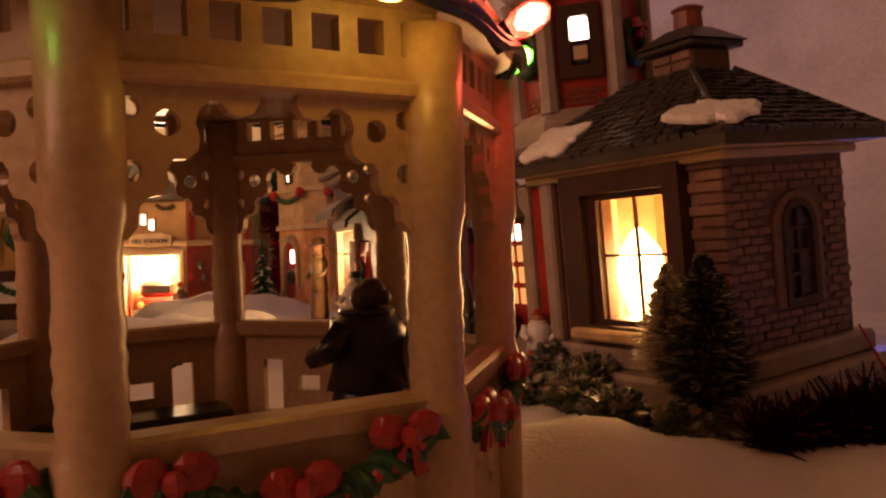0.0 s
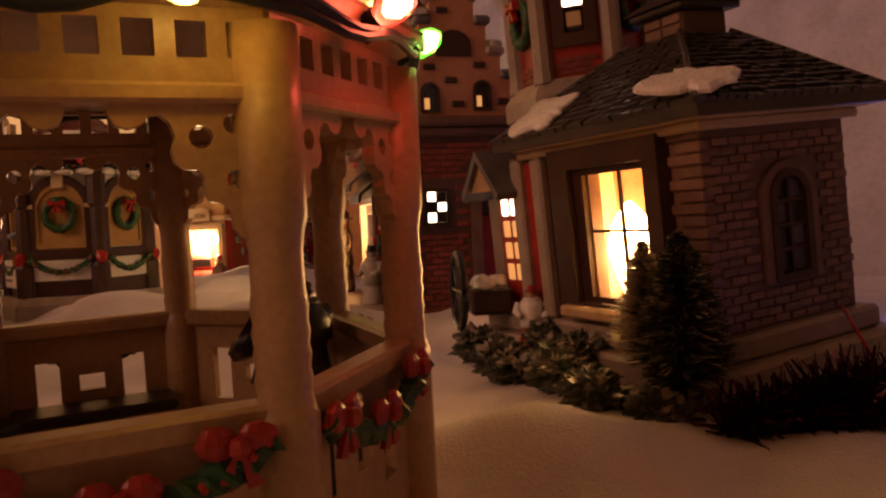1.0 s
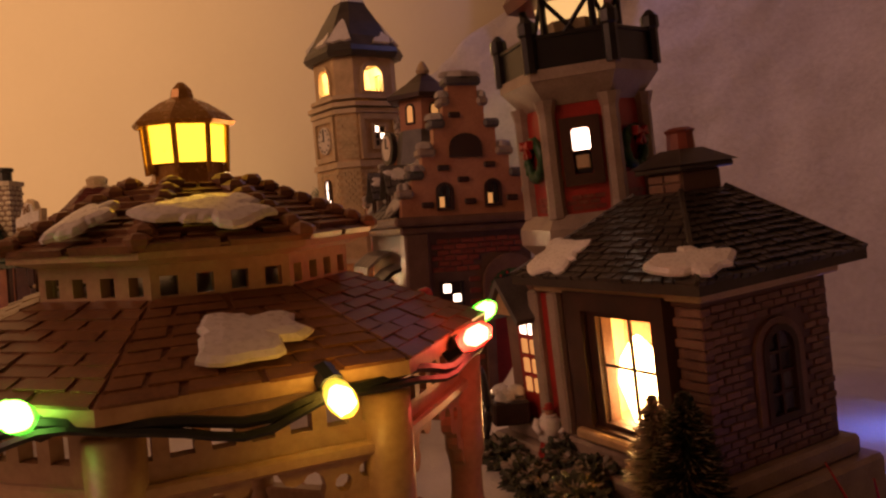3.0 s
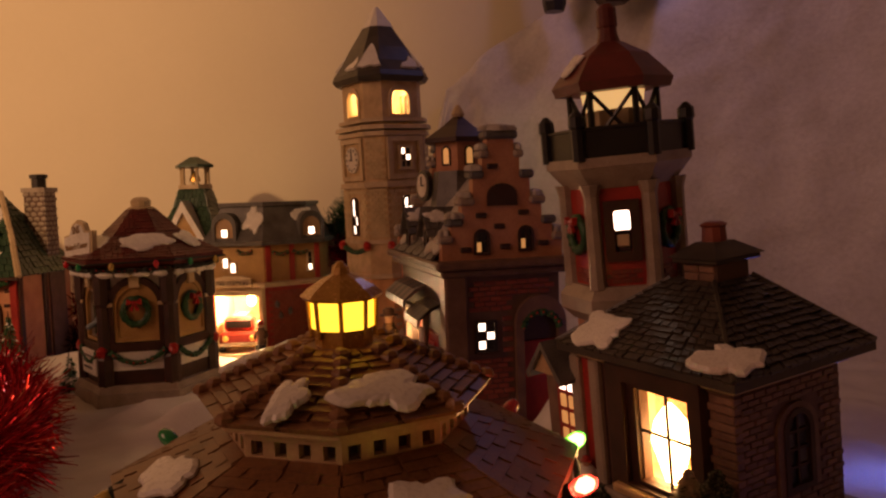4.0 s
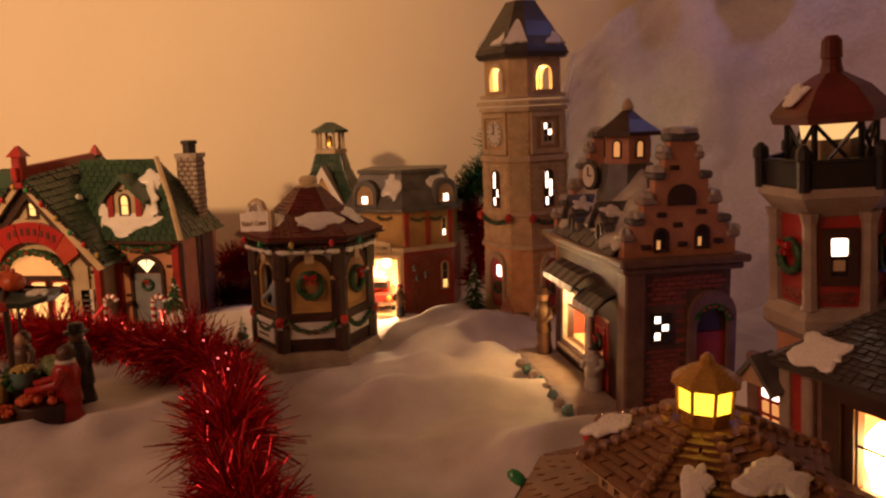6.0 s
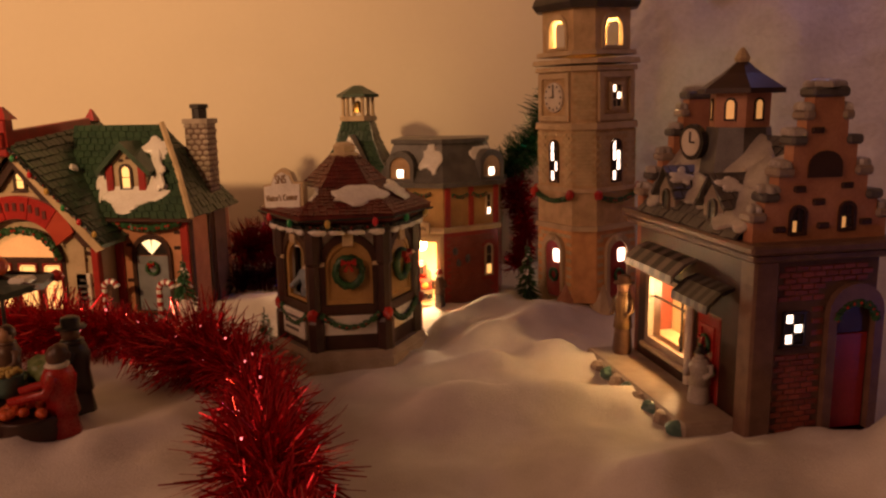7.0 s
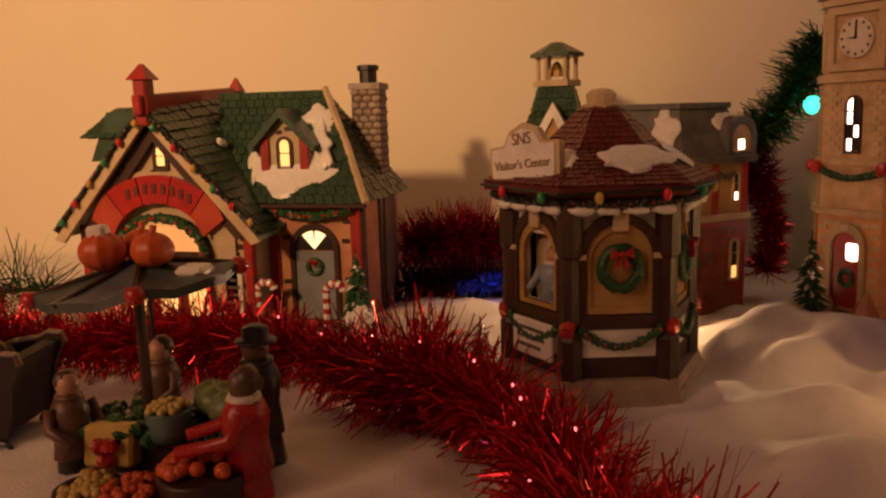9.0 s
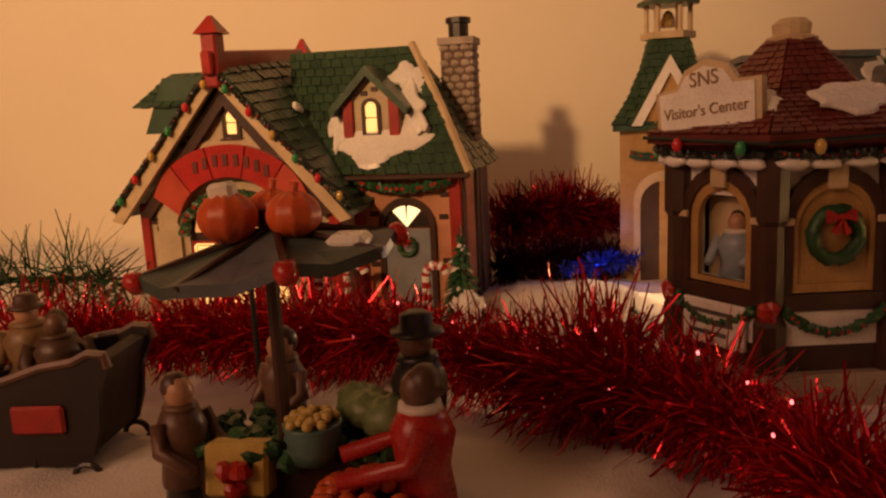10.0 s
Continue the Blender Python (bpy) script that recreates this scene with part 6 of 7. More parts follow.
        patch(b, (nx * 3.7, ny * 3.7, 8.0), (-ny, nx, 0), (-nx, -ny, 0.36), rr, 0.7, 0.2, k + 20)
    pieces("snow", b, SNOW, lower, "white glazed snow")
    # clerestory
    C = ngon(8, 2.58, ph)
    for k in range(8):
        p, q = Vector((*C[k], 0)), Vector((*C[(k + 1) % 8], 0))
        L = (q - p).length
        m = Matrix.Translation((p + q) / 2) @ Matrix.Rotation(math.atan2(q.y - p.y, q.x - p.x), 4, "Z")
        b = B()
        n = 4
        wall(b, L, 8.35, 9.05, [(-L / 2 + L * (i + 0.25) / n, -L / 2 + L * (i + 0.75) / n, 8.5, 8.78) for i in range(n)], 0.2, m)
        part("clerestory", b, CREAM, t, "pierced cream band")
    b = B()
    prism(b, ngon(8, 2.6, ph), 8.95, 9.05, ngon(8, 2.95, ph))
    prism(b, ngon(8, 3.0, ph), 9.05, 9.2)
    part("upper_soffit", b, CREAM, t)
    E, U = ngon(8, 3.05, ph), ngon(8, 0.85, ph)
    b = B()
    prism(b, E, 9.15, 10.1, U)
    upper = part("upper_roof", b, ROOFBROWN, t)
    for k in range(8):
        b = B()
        j = (k + 1) % 8
        shingles(b, (*E[k], 9.17), (*E[j], 9.17), (*U[j], 10.12), (*U[k], 10.12), 10, 2, 0.06, 0.03)
        part("tile_slope", b, ROOFBROWN, upper, kind="stuff")
        tb = B()
        for i in range(8):
            p = Vector((*E[k], 9.25)).lerp(Vector((*U[k], 10.2)), (i + 0.3) / 8)
            ball(tb, p.x, p.y, p.z, 0.2, 0.7, 6, 0.1)
        part("hip_tile", tb, ROOFBROWN, upper, kind="stuff")
    b = B()
    for k, rr in ((6, 1.15), (5, 0.5), (3, 0.7), (1, 0.6)):
        a = radians(ph + 45 * k + 22.5)
        nx, ny = math.cos(a), math.sin(a)
        patch(b, (nx * 2.35, ny * 2.35, 9.62), (-ny, nx, 0), (-nx, -ny, 0.4), rr, 0.75, 0.2, k + 30)
    pieces("upper_snow", b, SNOW, upper)
    # lantern
    b = B()
    lathe(b, [(0.78, 9.9), (0.6, 10.1), (0.6, 10.45), (0.66, 10.47)], 8, ph=ph)
    lan = part("lantern", b, GOLDLIT, t, "small lit golden lantern")
    for k in range(8):
        a = radians(ph + 22.5 + 45 * k)
        m = rotz(ph + 22.5 + 45 * k + 90) @ Matrix.Translation((0, -0.59, 0))
        b = B()
        slab(b, [(-0.22, 10.47), (0.22, 10.47), (0.25, 11.1), (-0.25, 11.1)], -0.02, 0.02, m)
        part("pane", b, GLOWY, lan)
        x, y = ngon(8, 0.66, ph)[k]
        b = B()
        tube(b, [(x, y, 10.3), (x * 1.08, y * 1.08, 11.15)], 0.05, 6)
        part("bar", b, GOLDLIT, lan)
    b = B()
    lathe(b, [(0.82, 11.08), (0.87, 11.15), (0.7, 11.3), (0.42, 11.48), (0.2, 11.58), (0.17, 11.72), (0.05, 11.84)], 8, ph=ph)
    part("cap", b, GOLDLIT, lan)
    # loose cable with bulbs round the eave
    s = thing("string_lights", "dark cable of coloured bulbs draped round the gazebo eave", "string lights", cx, cy, 0.42, rx=2.2)
    b = B()
    pts = []
    for i in range(97):
        a = radians(i * 3.75)
        pts.append((4.78 * math.cos(a), 4.78 * math.sin(a), 7.28 + 0.08 * math.sin(a * 8 + 1) + 0.04 * math.sin(a * 19)))
    tube(b, pts, 0.075, 6)
    tube(b, [(x * 1.01, y * 1.01, z - 0.1 + 0.06 * math.sin(i * 0.7)) for i, (x, y, z) in enumerate(pts)], 0.06, 6)
    part("cable", b, CABLE, s)
    for a, c, on in ((310, "yellow", 1), (344, "red", 1), (12, "green", 1), (268, "green", 1), (232, "red", 0), (195, "yellow", 0), (160, "green", 0), (120, "red", 0), (80, "yellow", 0), (45, "red", 0)):
        r = 4.75
        x, y = r * math.cos(radians(a)), r * math.sin(radians(a))
        m = Matrix.Translation((x, y, 7.4)) @ rotz(a - 90) @ Matrix.Rotation(radians(-120 if c == "yellow" else -60), 4, "X")
        b = B()
        lathe(b, [(0.16, -0.3), (0.18, 0.0)], 8, m=m)
        so = part("socket", b, CABLE, s)
        b = B()
        lathe(b, [(0.13, 0.0), (0.18, 0.12), (0.19, 0.3), (0.14, 0.46), (0.04, 0.54)], 14, m=m)
        part("bulb", b, (BULB_ON if on else BULB_OFF)[c], so, "%s %s bulb" % ("lit" if on else "unlit", c), True)
        if on:
            b = B()
            lathe(b, [(0.03, 0.1), (0.1, 0.2), (0.1, 0.36), (0.03, 0.45)], 8, m=m)
            part("filament", b, FILAMENT, so, "", True)


gazebo()
lamp("yellow_bulb_light", "POINT", (-0.0025, 0.0675, 0.078), 0.0026, (1.0, 0.46, 0.05), 0.003)
lamp("red_bulb_light", "POINT", (0.0155, 0.096, 0.079), 0.0055, (1.0, 0.08, 0.05), 0.003)
figure("seated_figurine", "dark painted figurine sitting on the gazebo bench", -1.3, 13.0, 1.9, 2.8, DARK, DARK, skin=COATBROWN, hat=None, rz=-120, wide=1.7)


# ---- toy shop house ----
def toyhouse():
    t = thing("toy_house", "cream toy shop house with green shingle roof and red arched sign", "toy shop", -50.9, 53.5, 0.3)
    # gable wing
    gz0, ez, az = 0, 6.9, 14.0
    b = B()
    slab(b, [(-5.6, 0), (5.8, 0), (5.8, ez), (0, 13.3), (-5.6, ez)], 0, 10.8)
    bw = part("gable_wing", b, IVORY, t)
    b = B()
    band(b, [(-4.7, 0.2), (4.8, 0.2), (4.8, 7.0)] + [(4.75 * math.cos(a), 7.0 + 3.3 * math.sin(a)) for a in np.linspace(0.1, math.pi - 0.1, 13)] + [(-4.7, 7.0)],
         [(-3.4, 0.2), (3.6, 0.2), (3.6, 5.6)] + [(3.55 * math.cos(a), 5.6 + 2.6 * math.sin(a)) for a in np.linspace(0.1, math.pi - 0.1, 13)] + [(-3.4, 5.6)], -0.25, 0.05)
    ar = part("arch_trim", b, IVORY, t)
    # red fan of the sign
    for i in range(5):
        a0, a1 = math.pi * (0.08 + 0.84 * i / 5), math.pi * (0.08 + 0.84 * (i + 1) / 5)
        b = B()
        pts = [(4.6 * math.cos(a), 6.4 + 3.6 * math.sin(a)) for a in np.linspace(a0 + .01, a1 - .01, 5)] + [(3.1 * math.cos(a), 5.6 + 2.7 * math.sin(a)) for a in np.linspace(a1 - .01, a0 + .01, 5)]
        slab(b, pts, -0.75, -0.25)
        part("fan_segment", b, ORANGE if i in (0, 4) else BRIGHTRED, ar, "red sign segment")
    b = B()
    for i in range(8):
        a = math.pi * (0.3 + 0.05 * i)
        x, z = 3.9 * math.cos(a), 6.0 + 3.2 * math.sin(a)
        box(b, x - 0.14, x + 0.14, -0.82, -0.74, z - 0.3, z + 0.3)
    part("lettering", b, MAROON, ar, "unreadable dark lettering")
    # lit shop opening behind the fan
    b = B()
    slab(b, arch(6.0, 0.4, 7.6, 0.1, 10, 2.4), -0.12, 0.02)
    part("shop_front", b, BROWN, t)
    for x in (-2.0, 0.1, 2.1):
        pane_window(t, Matrix.Translation((0, -0.1, 0)), x, 3.0, 1.3, 3.4, RED, GLOWA, 1, 2, [(0, 0), (0, 1)], 0.14, 0.12)
    b = B()
    slab(b, arch(5.2, 5.3, 7.3, 0.1, 10, 1.9), -0.2, -0.1)
    part("fanlight", b, GLOWDIM, t, "dim lit fanlight")
    swag(t, [Vector((2.9 * math.cos(a), -0.6, 5.2 + 2.2 * math.sin(a))) for a in np.linspace(0, math.pi, 14)], 0.3)
    for s in (-1, 1):
        b = B()
        box(b, s * 5.55 - 0.28, s * 5.55 + 0.28, -0.2, 0.4, 0, 6.9, 0.06)
        part("corner_post", b, RED, t)
    # wall bricks painted on the plaster
    for x, z in ((-2.6, 10.0), (-2.2, 10.35), (2.2, 10.3), (2.7, 10.0), (1.9, 9.8), (-4.9, 5.9), (-4.6, 5.5), (5.0, 5.6), (4.6, 5.1), (5.1, 3.2), (4.7, 0.9), (5.2, 1.3)):
        b = B()
        box(b, x - 0.32, x + 0.32, -0.1, 0.1, z - 0.15, z + 0.15, 0.04)
        part("accent_brick", b, BROWN, t)
    pane_window(t, Matrix.Translation((0, -0.02, 0)), 0.2, 11.1, 0.6, 1.2, BROWN, GLOWA, 1, 2, [(0, 0), (0, 1)], 0.14, 0.22, True, BROWN)
    b = B()
    box(b, 3.95, 5.1, -0.25, -0.02, 1.2, 4.1, 0.05)
    sg = part("notice_board", b, WHITE, t, "white notice board with lines of lettering")
    b = B()
    for i, w in enumerate((0.4, 0.8, 0.5, 0.9, 0.6)):
        box(b, 4.52 - w / 2, 4.52 + w / 2, -0.3, -0.24, 3.6 - i * 0.45 - 0.1, 3.6 - i * 0.45 + 0.08)
    part("lettering", b, SLATE, sg)
    # gable roof
    for s in (-1, 1):
        ex, y0, y1 = 6.75, -1.0, 11.5
        a, c = Vector((s * ex, y0, 6.5)), Vector((s * ex, y1, 6.5))
        r0, r1 = Vector((0, y0, az)), Vector((0, y1, az + 1.3))
        b = B()
        vs = [b.verts.new(p) for p in (a, c, r1, r0)]
        f = b.faces.new(vs)
        g = bmesh.ops.extrude_face_region(b, geom=[f])
        bmesh.ops.translate(b, vec=(0, 0, -0.35), verts=[v for v in g["geom"] if isinstance(v, bmesh.types.BMVert)])
        sl = part("roof_slope", b, GREEN, t, "green shingle roof slope")
        b = B()
        if s > 0:
            shingles(b, a, c, r1, r0, 15, 20, 0.09, 0.1)
        else:
            shingles(b, c, a, r0, r1, 15, 20, 0.09, 0.1)
        part("shingle", b, GREEN, sl, kind="stuff")
        b = B()
        slab(b, [(s * 6.9, 6.1), (s * 6.3, 5.9), (0, 13.1), (0, 14.0)], -1.15, -0.85)
        vb = part("verge_board", b, TANLIGHT, t)
        b = B()
        slab(b, [(s * 5.6, 6.3), (s * 5.0, 6.1), (0, 12.0), (0, 12.7)], -0.5, -0.1)
        part("inner_verge", b, BROWN, vb)
        swag(vb, [Vector((s * (6.7 - 6.7 * f), -1.25, 6.7 + 7.2 * f + 0.12 * math.sin(f * 40))) for f in np.linspace(0, 1, 14)], 0.16, CABLE, "verge_garland")
    b = B()
    box(b, -0.28, 0.28, -0.8, 10.9, 13.6, 14.75, 0.08, Matrix.Rotation(radians(4), 4, "X"))
    part("red_ridge", b, RED, t, "red ridge beam")
    b = B()
    box(b, -0.42, 0.42, -1.4, -0.4, 12.9, 15.6, 0.1)
    prism(b, [(-0.68, -1.6), (0.68, -1.6), (0.68, -0.2), (-0.68, -0.2)], 15.55, 16.45, [(-0.1, -1.0), (0.1, -1.0), (0.1, -0.8), (-0.1, -0.8)])
    part("gable_post", b, RED, t, "red post with a pyramid cap")
    b = B()
    prism(b, ngon(4, 0.7, 45, -0.2, 10.9), 15.2, 16.2, ngon(4, 0.1, 45, -0.2, 10.9))
    part("ridge_end", b, RED, t)
    # left rear wing
    b = B()
    slab(b, [(-8.4, 10.6), (-2.0, 10.6), (-2.0, 13.9), (-6.9, 13.9)], 5.0, 9.0)
    part("rear_roof", b, GREEN, t)
    b = B()
    shingles(b, (-9.0, 4.8, 12.2), (-3.0, 4.8, 12.2), (-2.6, 6.6, 14.2), (-7.2, 6.6, 14.2), 5, 9)
    part("rear_shingle", b, GREEN, t, kind="stuff")
    # door wing
    b = B()
    box(b, 5.8, 11.8, 2.5, 10.5, 0, 8.2)
    dw = part("door_wing", b, PEACH, t, "peach plaster door wing")
    for x in (6.1, 11.5):
        b = B()
        box(b, x - 0.32, x + 0.32, 2.25, 2.7, 0, 8.0, 0.06)
        part("timber_post", b, RED, dw)
    b = B()
    box(b, 11.6, 12.0, 2.45, 3.0, 0, 8.0, 0.06)
    box(b, 11.7, 12.0, 6.0, 6.6, 0, 8.0, 0.06)
    part("side_timber", b, BROWN, dw)
    m = Matrix.Translation((0, 2.5, 0))
    b = B()
    band(b, arch(3.2, 0.6, 6.7, 8.75, 10), arch(2.6, 0.6, 6.3, 8.75, 10), -0.25, 0.05, m)
    df = part("door_frame", b, BROWN, dw)
    b = B()
    box(b, 7.45, 10.05, -0.1, 0.05, 0.6, 4.95, 0.05, m)
    door = part("door", b, GREY, df, "grey-blue front door with a wreath")
    for i in range(4):
        a0, a1 = math.pi * (0.03 + 0.245 * i), math.pi * (0.03 + 0.245 * i + 0.205)
        b = B()
        slab(b, [(8.75, 5.08)] + [(8.75 + 1.2 * math.cos(a), 5.08 + 1.15 * math.sin(a)) for a in np.linspace(a0, a1, 5)], -0.12, -0.02, m)
        part("fan_pane", b, FANLIT if i in (1, 2) else DARK, df)
    b = B()
    slab(b, arch(2.6, 5.0, 6.3, 8.75, 10, 1.25), -0.05, 0.04, m)
    part("fan_panel", b, BROWN, df)
    wreath(door, 8.75, -0.2, 4.0, 0.45, m)
    b = B()
    ball(b, 9.7, -0.2, 2.7, 0.12, 1, 8)
    bmesh.ops.transform(b, matrix=m, verts=b.verts)
    part("door_knob", b, BRASS, door)
    for x, z in ((6.7, 6.6), (6.9, 5.8), (10.9, 6.8), (10.8, 5.6), (6.8, 3.0), (10.9, 3.2)):
        b = B()
        box(b, x - 0.25, x + 0.25, -0.08, 0.05, z - 0.14, z + 0.14, 0.03, m)
        part("accent_brick", b, BROWN, dw)
    b = B()
    box(b, 6.8, 10.8, -2.4, 0.0, -0.3, 0.45, 0.1, m)
    part("doorstep", b, BROWN, dw)
    swag(dw, sag((6.2, 1.9, 7.7), (11.4, 1.9, 7.7), 0.5, 12), 0.28)
    # door-wing roof, hipped at the outer end
    F0, F1 = Vector((3.0, 1.7, 8.0)), Vector((12.4, 1.7, 8.0))
    K0, K1 = Vector((3.0, 11.2, 8.0)), Vector((12.4, 11.2, 8.0))
    R0, R1 = Vector((1.0, 6.2, 14.9)), Vector((8.5, 6.2, 14.9))
    b = B()
    vv = [b.verts.new(p) for p in (F0, F1, K1, K0, R0, R1)]
    for f in ((0, 1, 5, 4), (1, 2, 5), (2, 3, 4, 5), (3, 0, 4), (0, 3, 2, 1)):
        b.faces.new([vv[i] for i in f])
    dr = part("door_roof", b, GREEN, t, "green shingle hip roof")
    b = B()
    shingles(b, F0, F1, R1, R0, 14, 15, 0.09, 0.1)
    shingles(b, F1, K1, R1, R1, 14, 14, 0.09, 0.1)
    part("shingle", b, GREEN, dr, kind="stuff")
    b = B()
    box(b, 5.6, 12.5, 1.5, 1.9, 7.7, 8.0, 0.08)
    part("eave_board", b, BROWN, dr)
    b = B()
    tube(b, [(12.5, 1.6, 8.0), (10.6, 4.0, 11.4), (8.5, 6.2, 15.0)], 0.25, 6)
    part("hip_verge", b, TANLIGHT, dr)
    # snow patches
    b = B()
    patch(b, (2.6, 3.0, 11.75), (0, 1, 0), (-6.75, 0, 7.6), 0.5, 0.4, 0.3, 1)
    patch(b, (2.4, 7.0, 13.3), (1, 0.2, -0.4), (-0.4, 1, 1.0), 1.9, 1.5, 0.5, 2)
    patch(b, (7.2, 2.9, 9.9), (1, 0, 0), (0, 4.5, 6.9), 2.9, 2.0, 0.35, 3)
    patch(b, (9.0, 3.8, 11.5), (0.8, 0, 0.55), (0, 4.5, 6.9), 1.0, 2.4, 0.4, 4)
    patch(b, (4.9, 3.5, 10.9), (1, 0, 0), (0, 4.5, 6.9), 0.7, 2.2, 0.35, 6)
    patch(b, (8.6, 4.9, 13.0), (1, 0, -0.3), (0, 4.5, 6.9), 1.2, 1.2, 0.35, 8)
    pieces("roof_snow", b, SNOW, t, "white glazed snow")
    # dormer on the door-wing roof
    b = B()
    slab(b, [(5.3, 9.4), (8.5, 9.4), (8.5, 11.6), (6.9, 13.3), (5.3, 11.6)], 2.9, 6.0)
    d = part("dormer", b, IVORY, t, "cream dormer with red shutters and a lit window")
    m = Matrix.Translation((0, 2.88, 0))
    pane_window(d, m, 6.95, 11.0, 0.65, 1.7, BROWN, GLOWA, 1, 2, [(0, 0), (0, 1)], 0.14, 0.2, True)
    for x in (5.65, 8.25):
        b = B()
        box(b, x - 0.3, x + 0.3, -0.18, 0.02, 9.6, 12.0, 0.05, m)
        part("shutter", b, RED, d)
    for s in (-1, 1):
        b = B()
        slab(b, [(6.9, 13.2), (6.9, 13.75), (6.9 + s * 2.2, 11.5), (6.9 + s * 2.1, 11.1)], 2.3, 6.2)
        part("dormer_roof", b, GREEN, d)
    for x, z in ((6.6, 12.3), (7.2, 12.5)):
        b = B()
        box(b, x - 0.2, x + 0.2, -0.06, 0.05, z - 0.12, z + 0.12, 0.03, m)
        part("accent_brick", b, BROWN, d)
    # stone chimney
    b = B()
    lathe(b, [(1.75, -0.5), (1.65, 8.0), (1.35, 9.0), (1.28, 15.0)], 4, 10.8, 8.2, 45)
    ch = part("chimney", b, MORTAR, t)
    for k in range(4):
        mm = Matrix.Translation((10.8, 8.2, 0)) @ rotz(90 * k) @ Matrix.Translation((0, -0.92, 0))
        for j in range(15):
            for i in range(3):
                b2 = B()
                ball(b2, -0.62 + 0.62 * i + (0.16 if j % 2 else -0.1), 0.02, 8.7 + j * 0.43, 0.3, 0.62, 6, 0.15, 1.0, 0.45)
                bmesh.ops.transform(b2, matrix=mm, verts=b2.verts)
                if k in (0, 1):
                    part("stone", b2, STONE, ch)
                else:
                    b2.free()
    b = B()
    prism(b, ngon(4, 1.5, 45, 10.8, 8.2), 14.9, 15.3)
    part("chimney_cap", b, STONE, ch)
    b = B()
    lathe(b, [(0.6, 15.3), (0.6, 16.1), (0.75, 16.15), (0.75, 16.45), (0.5, 16.5)], 10, 10.8, 8.2)
    part("chimney_pot", b, DARK, ch)


toyhouse()


def cane(x, y, z):
    t = thing("candy_cane", "red and white striped candy cane by the front door", "candy cane", x, y, z, group="candy canes")
    pts = [(0, 0, zz) for zz in np.linspace(0, 3.6, 10)] + [(0.7 - 0.7 * math.cos(a), 0, 3.6 + 0.7 * math.sin(a)) for a in np.linspace(0.3, 2.9, 8)]
    for i in range(len(pts) - 1):
        b = B()
        tube(b, [pts[i], pts[i + 1]], 0.3, 8)
        part("stripe", b, BRIGHTRED if i % 2 else SNOW, t)
    t.scale = (0.8, 0.8, 0.8)
    return t


cane(-45.0, 53.6, 0.3)
cane(-40.6, 53.6, 0.3)
fir("potted_fir", "small green fir beside the doorway", -38.8, 54.0, 0.3, 5.4, 1.5, LEAF, SNOW)
figure("small_snowman", "small white snowman figurine beside the fir", -38.2, 52.6, 0.4, 2.6, SNOW, SNOW, SNOW, LEAF, wide=1.6)
fir("snowy_fir", "small dark fir with snow-tipped branches on the blanket", -13.3, 57.3, 1.3, 5.2, 1.35, LEAF, SNOW, 6, 70)
fir("kiosk_fir", "small dark snowy fir beside the kiosk", -30.2, 47.2, 0.8, 2.9, 1.0, LEAF, SNOW, 5, 60)
fir("back_fir", "small snowy fir behind the sleigh", -54.5, 47.5, 0.5, 4.2, 1.2, LEAF, SNOW, 5, 60)


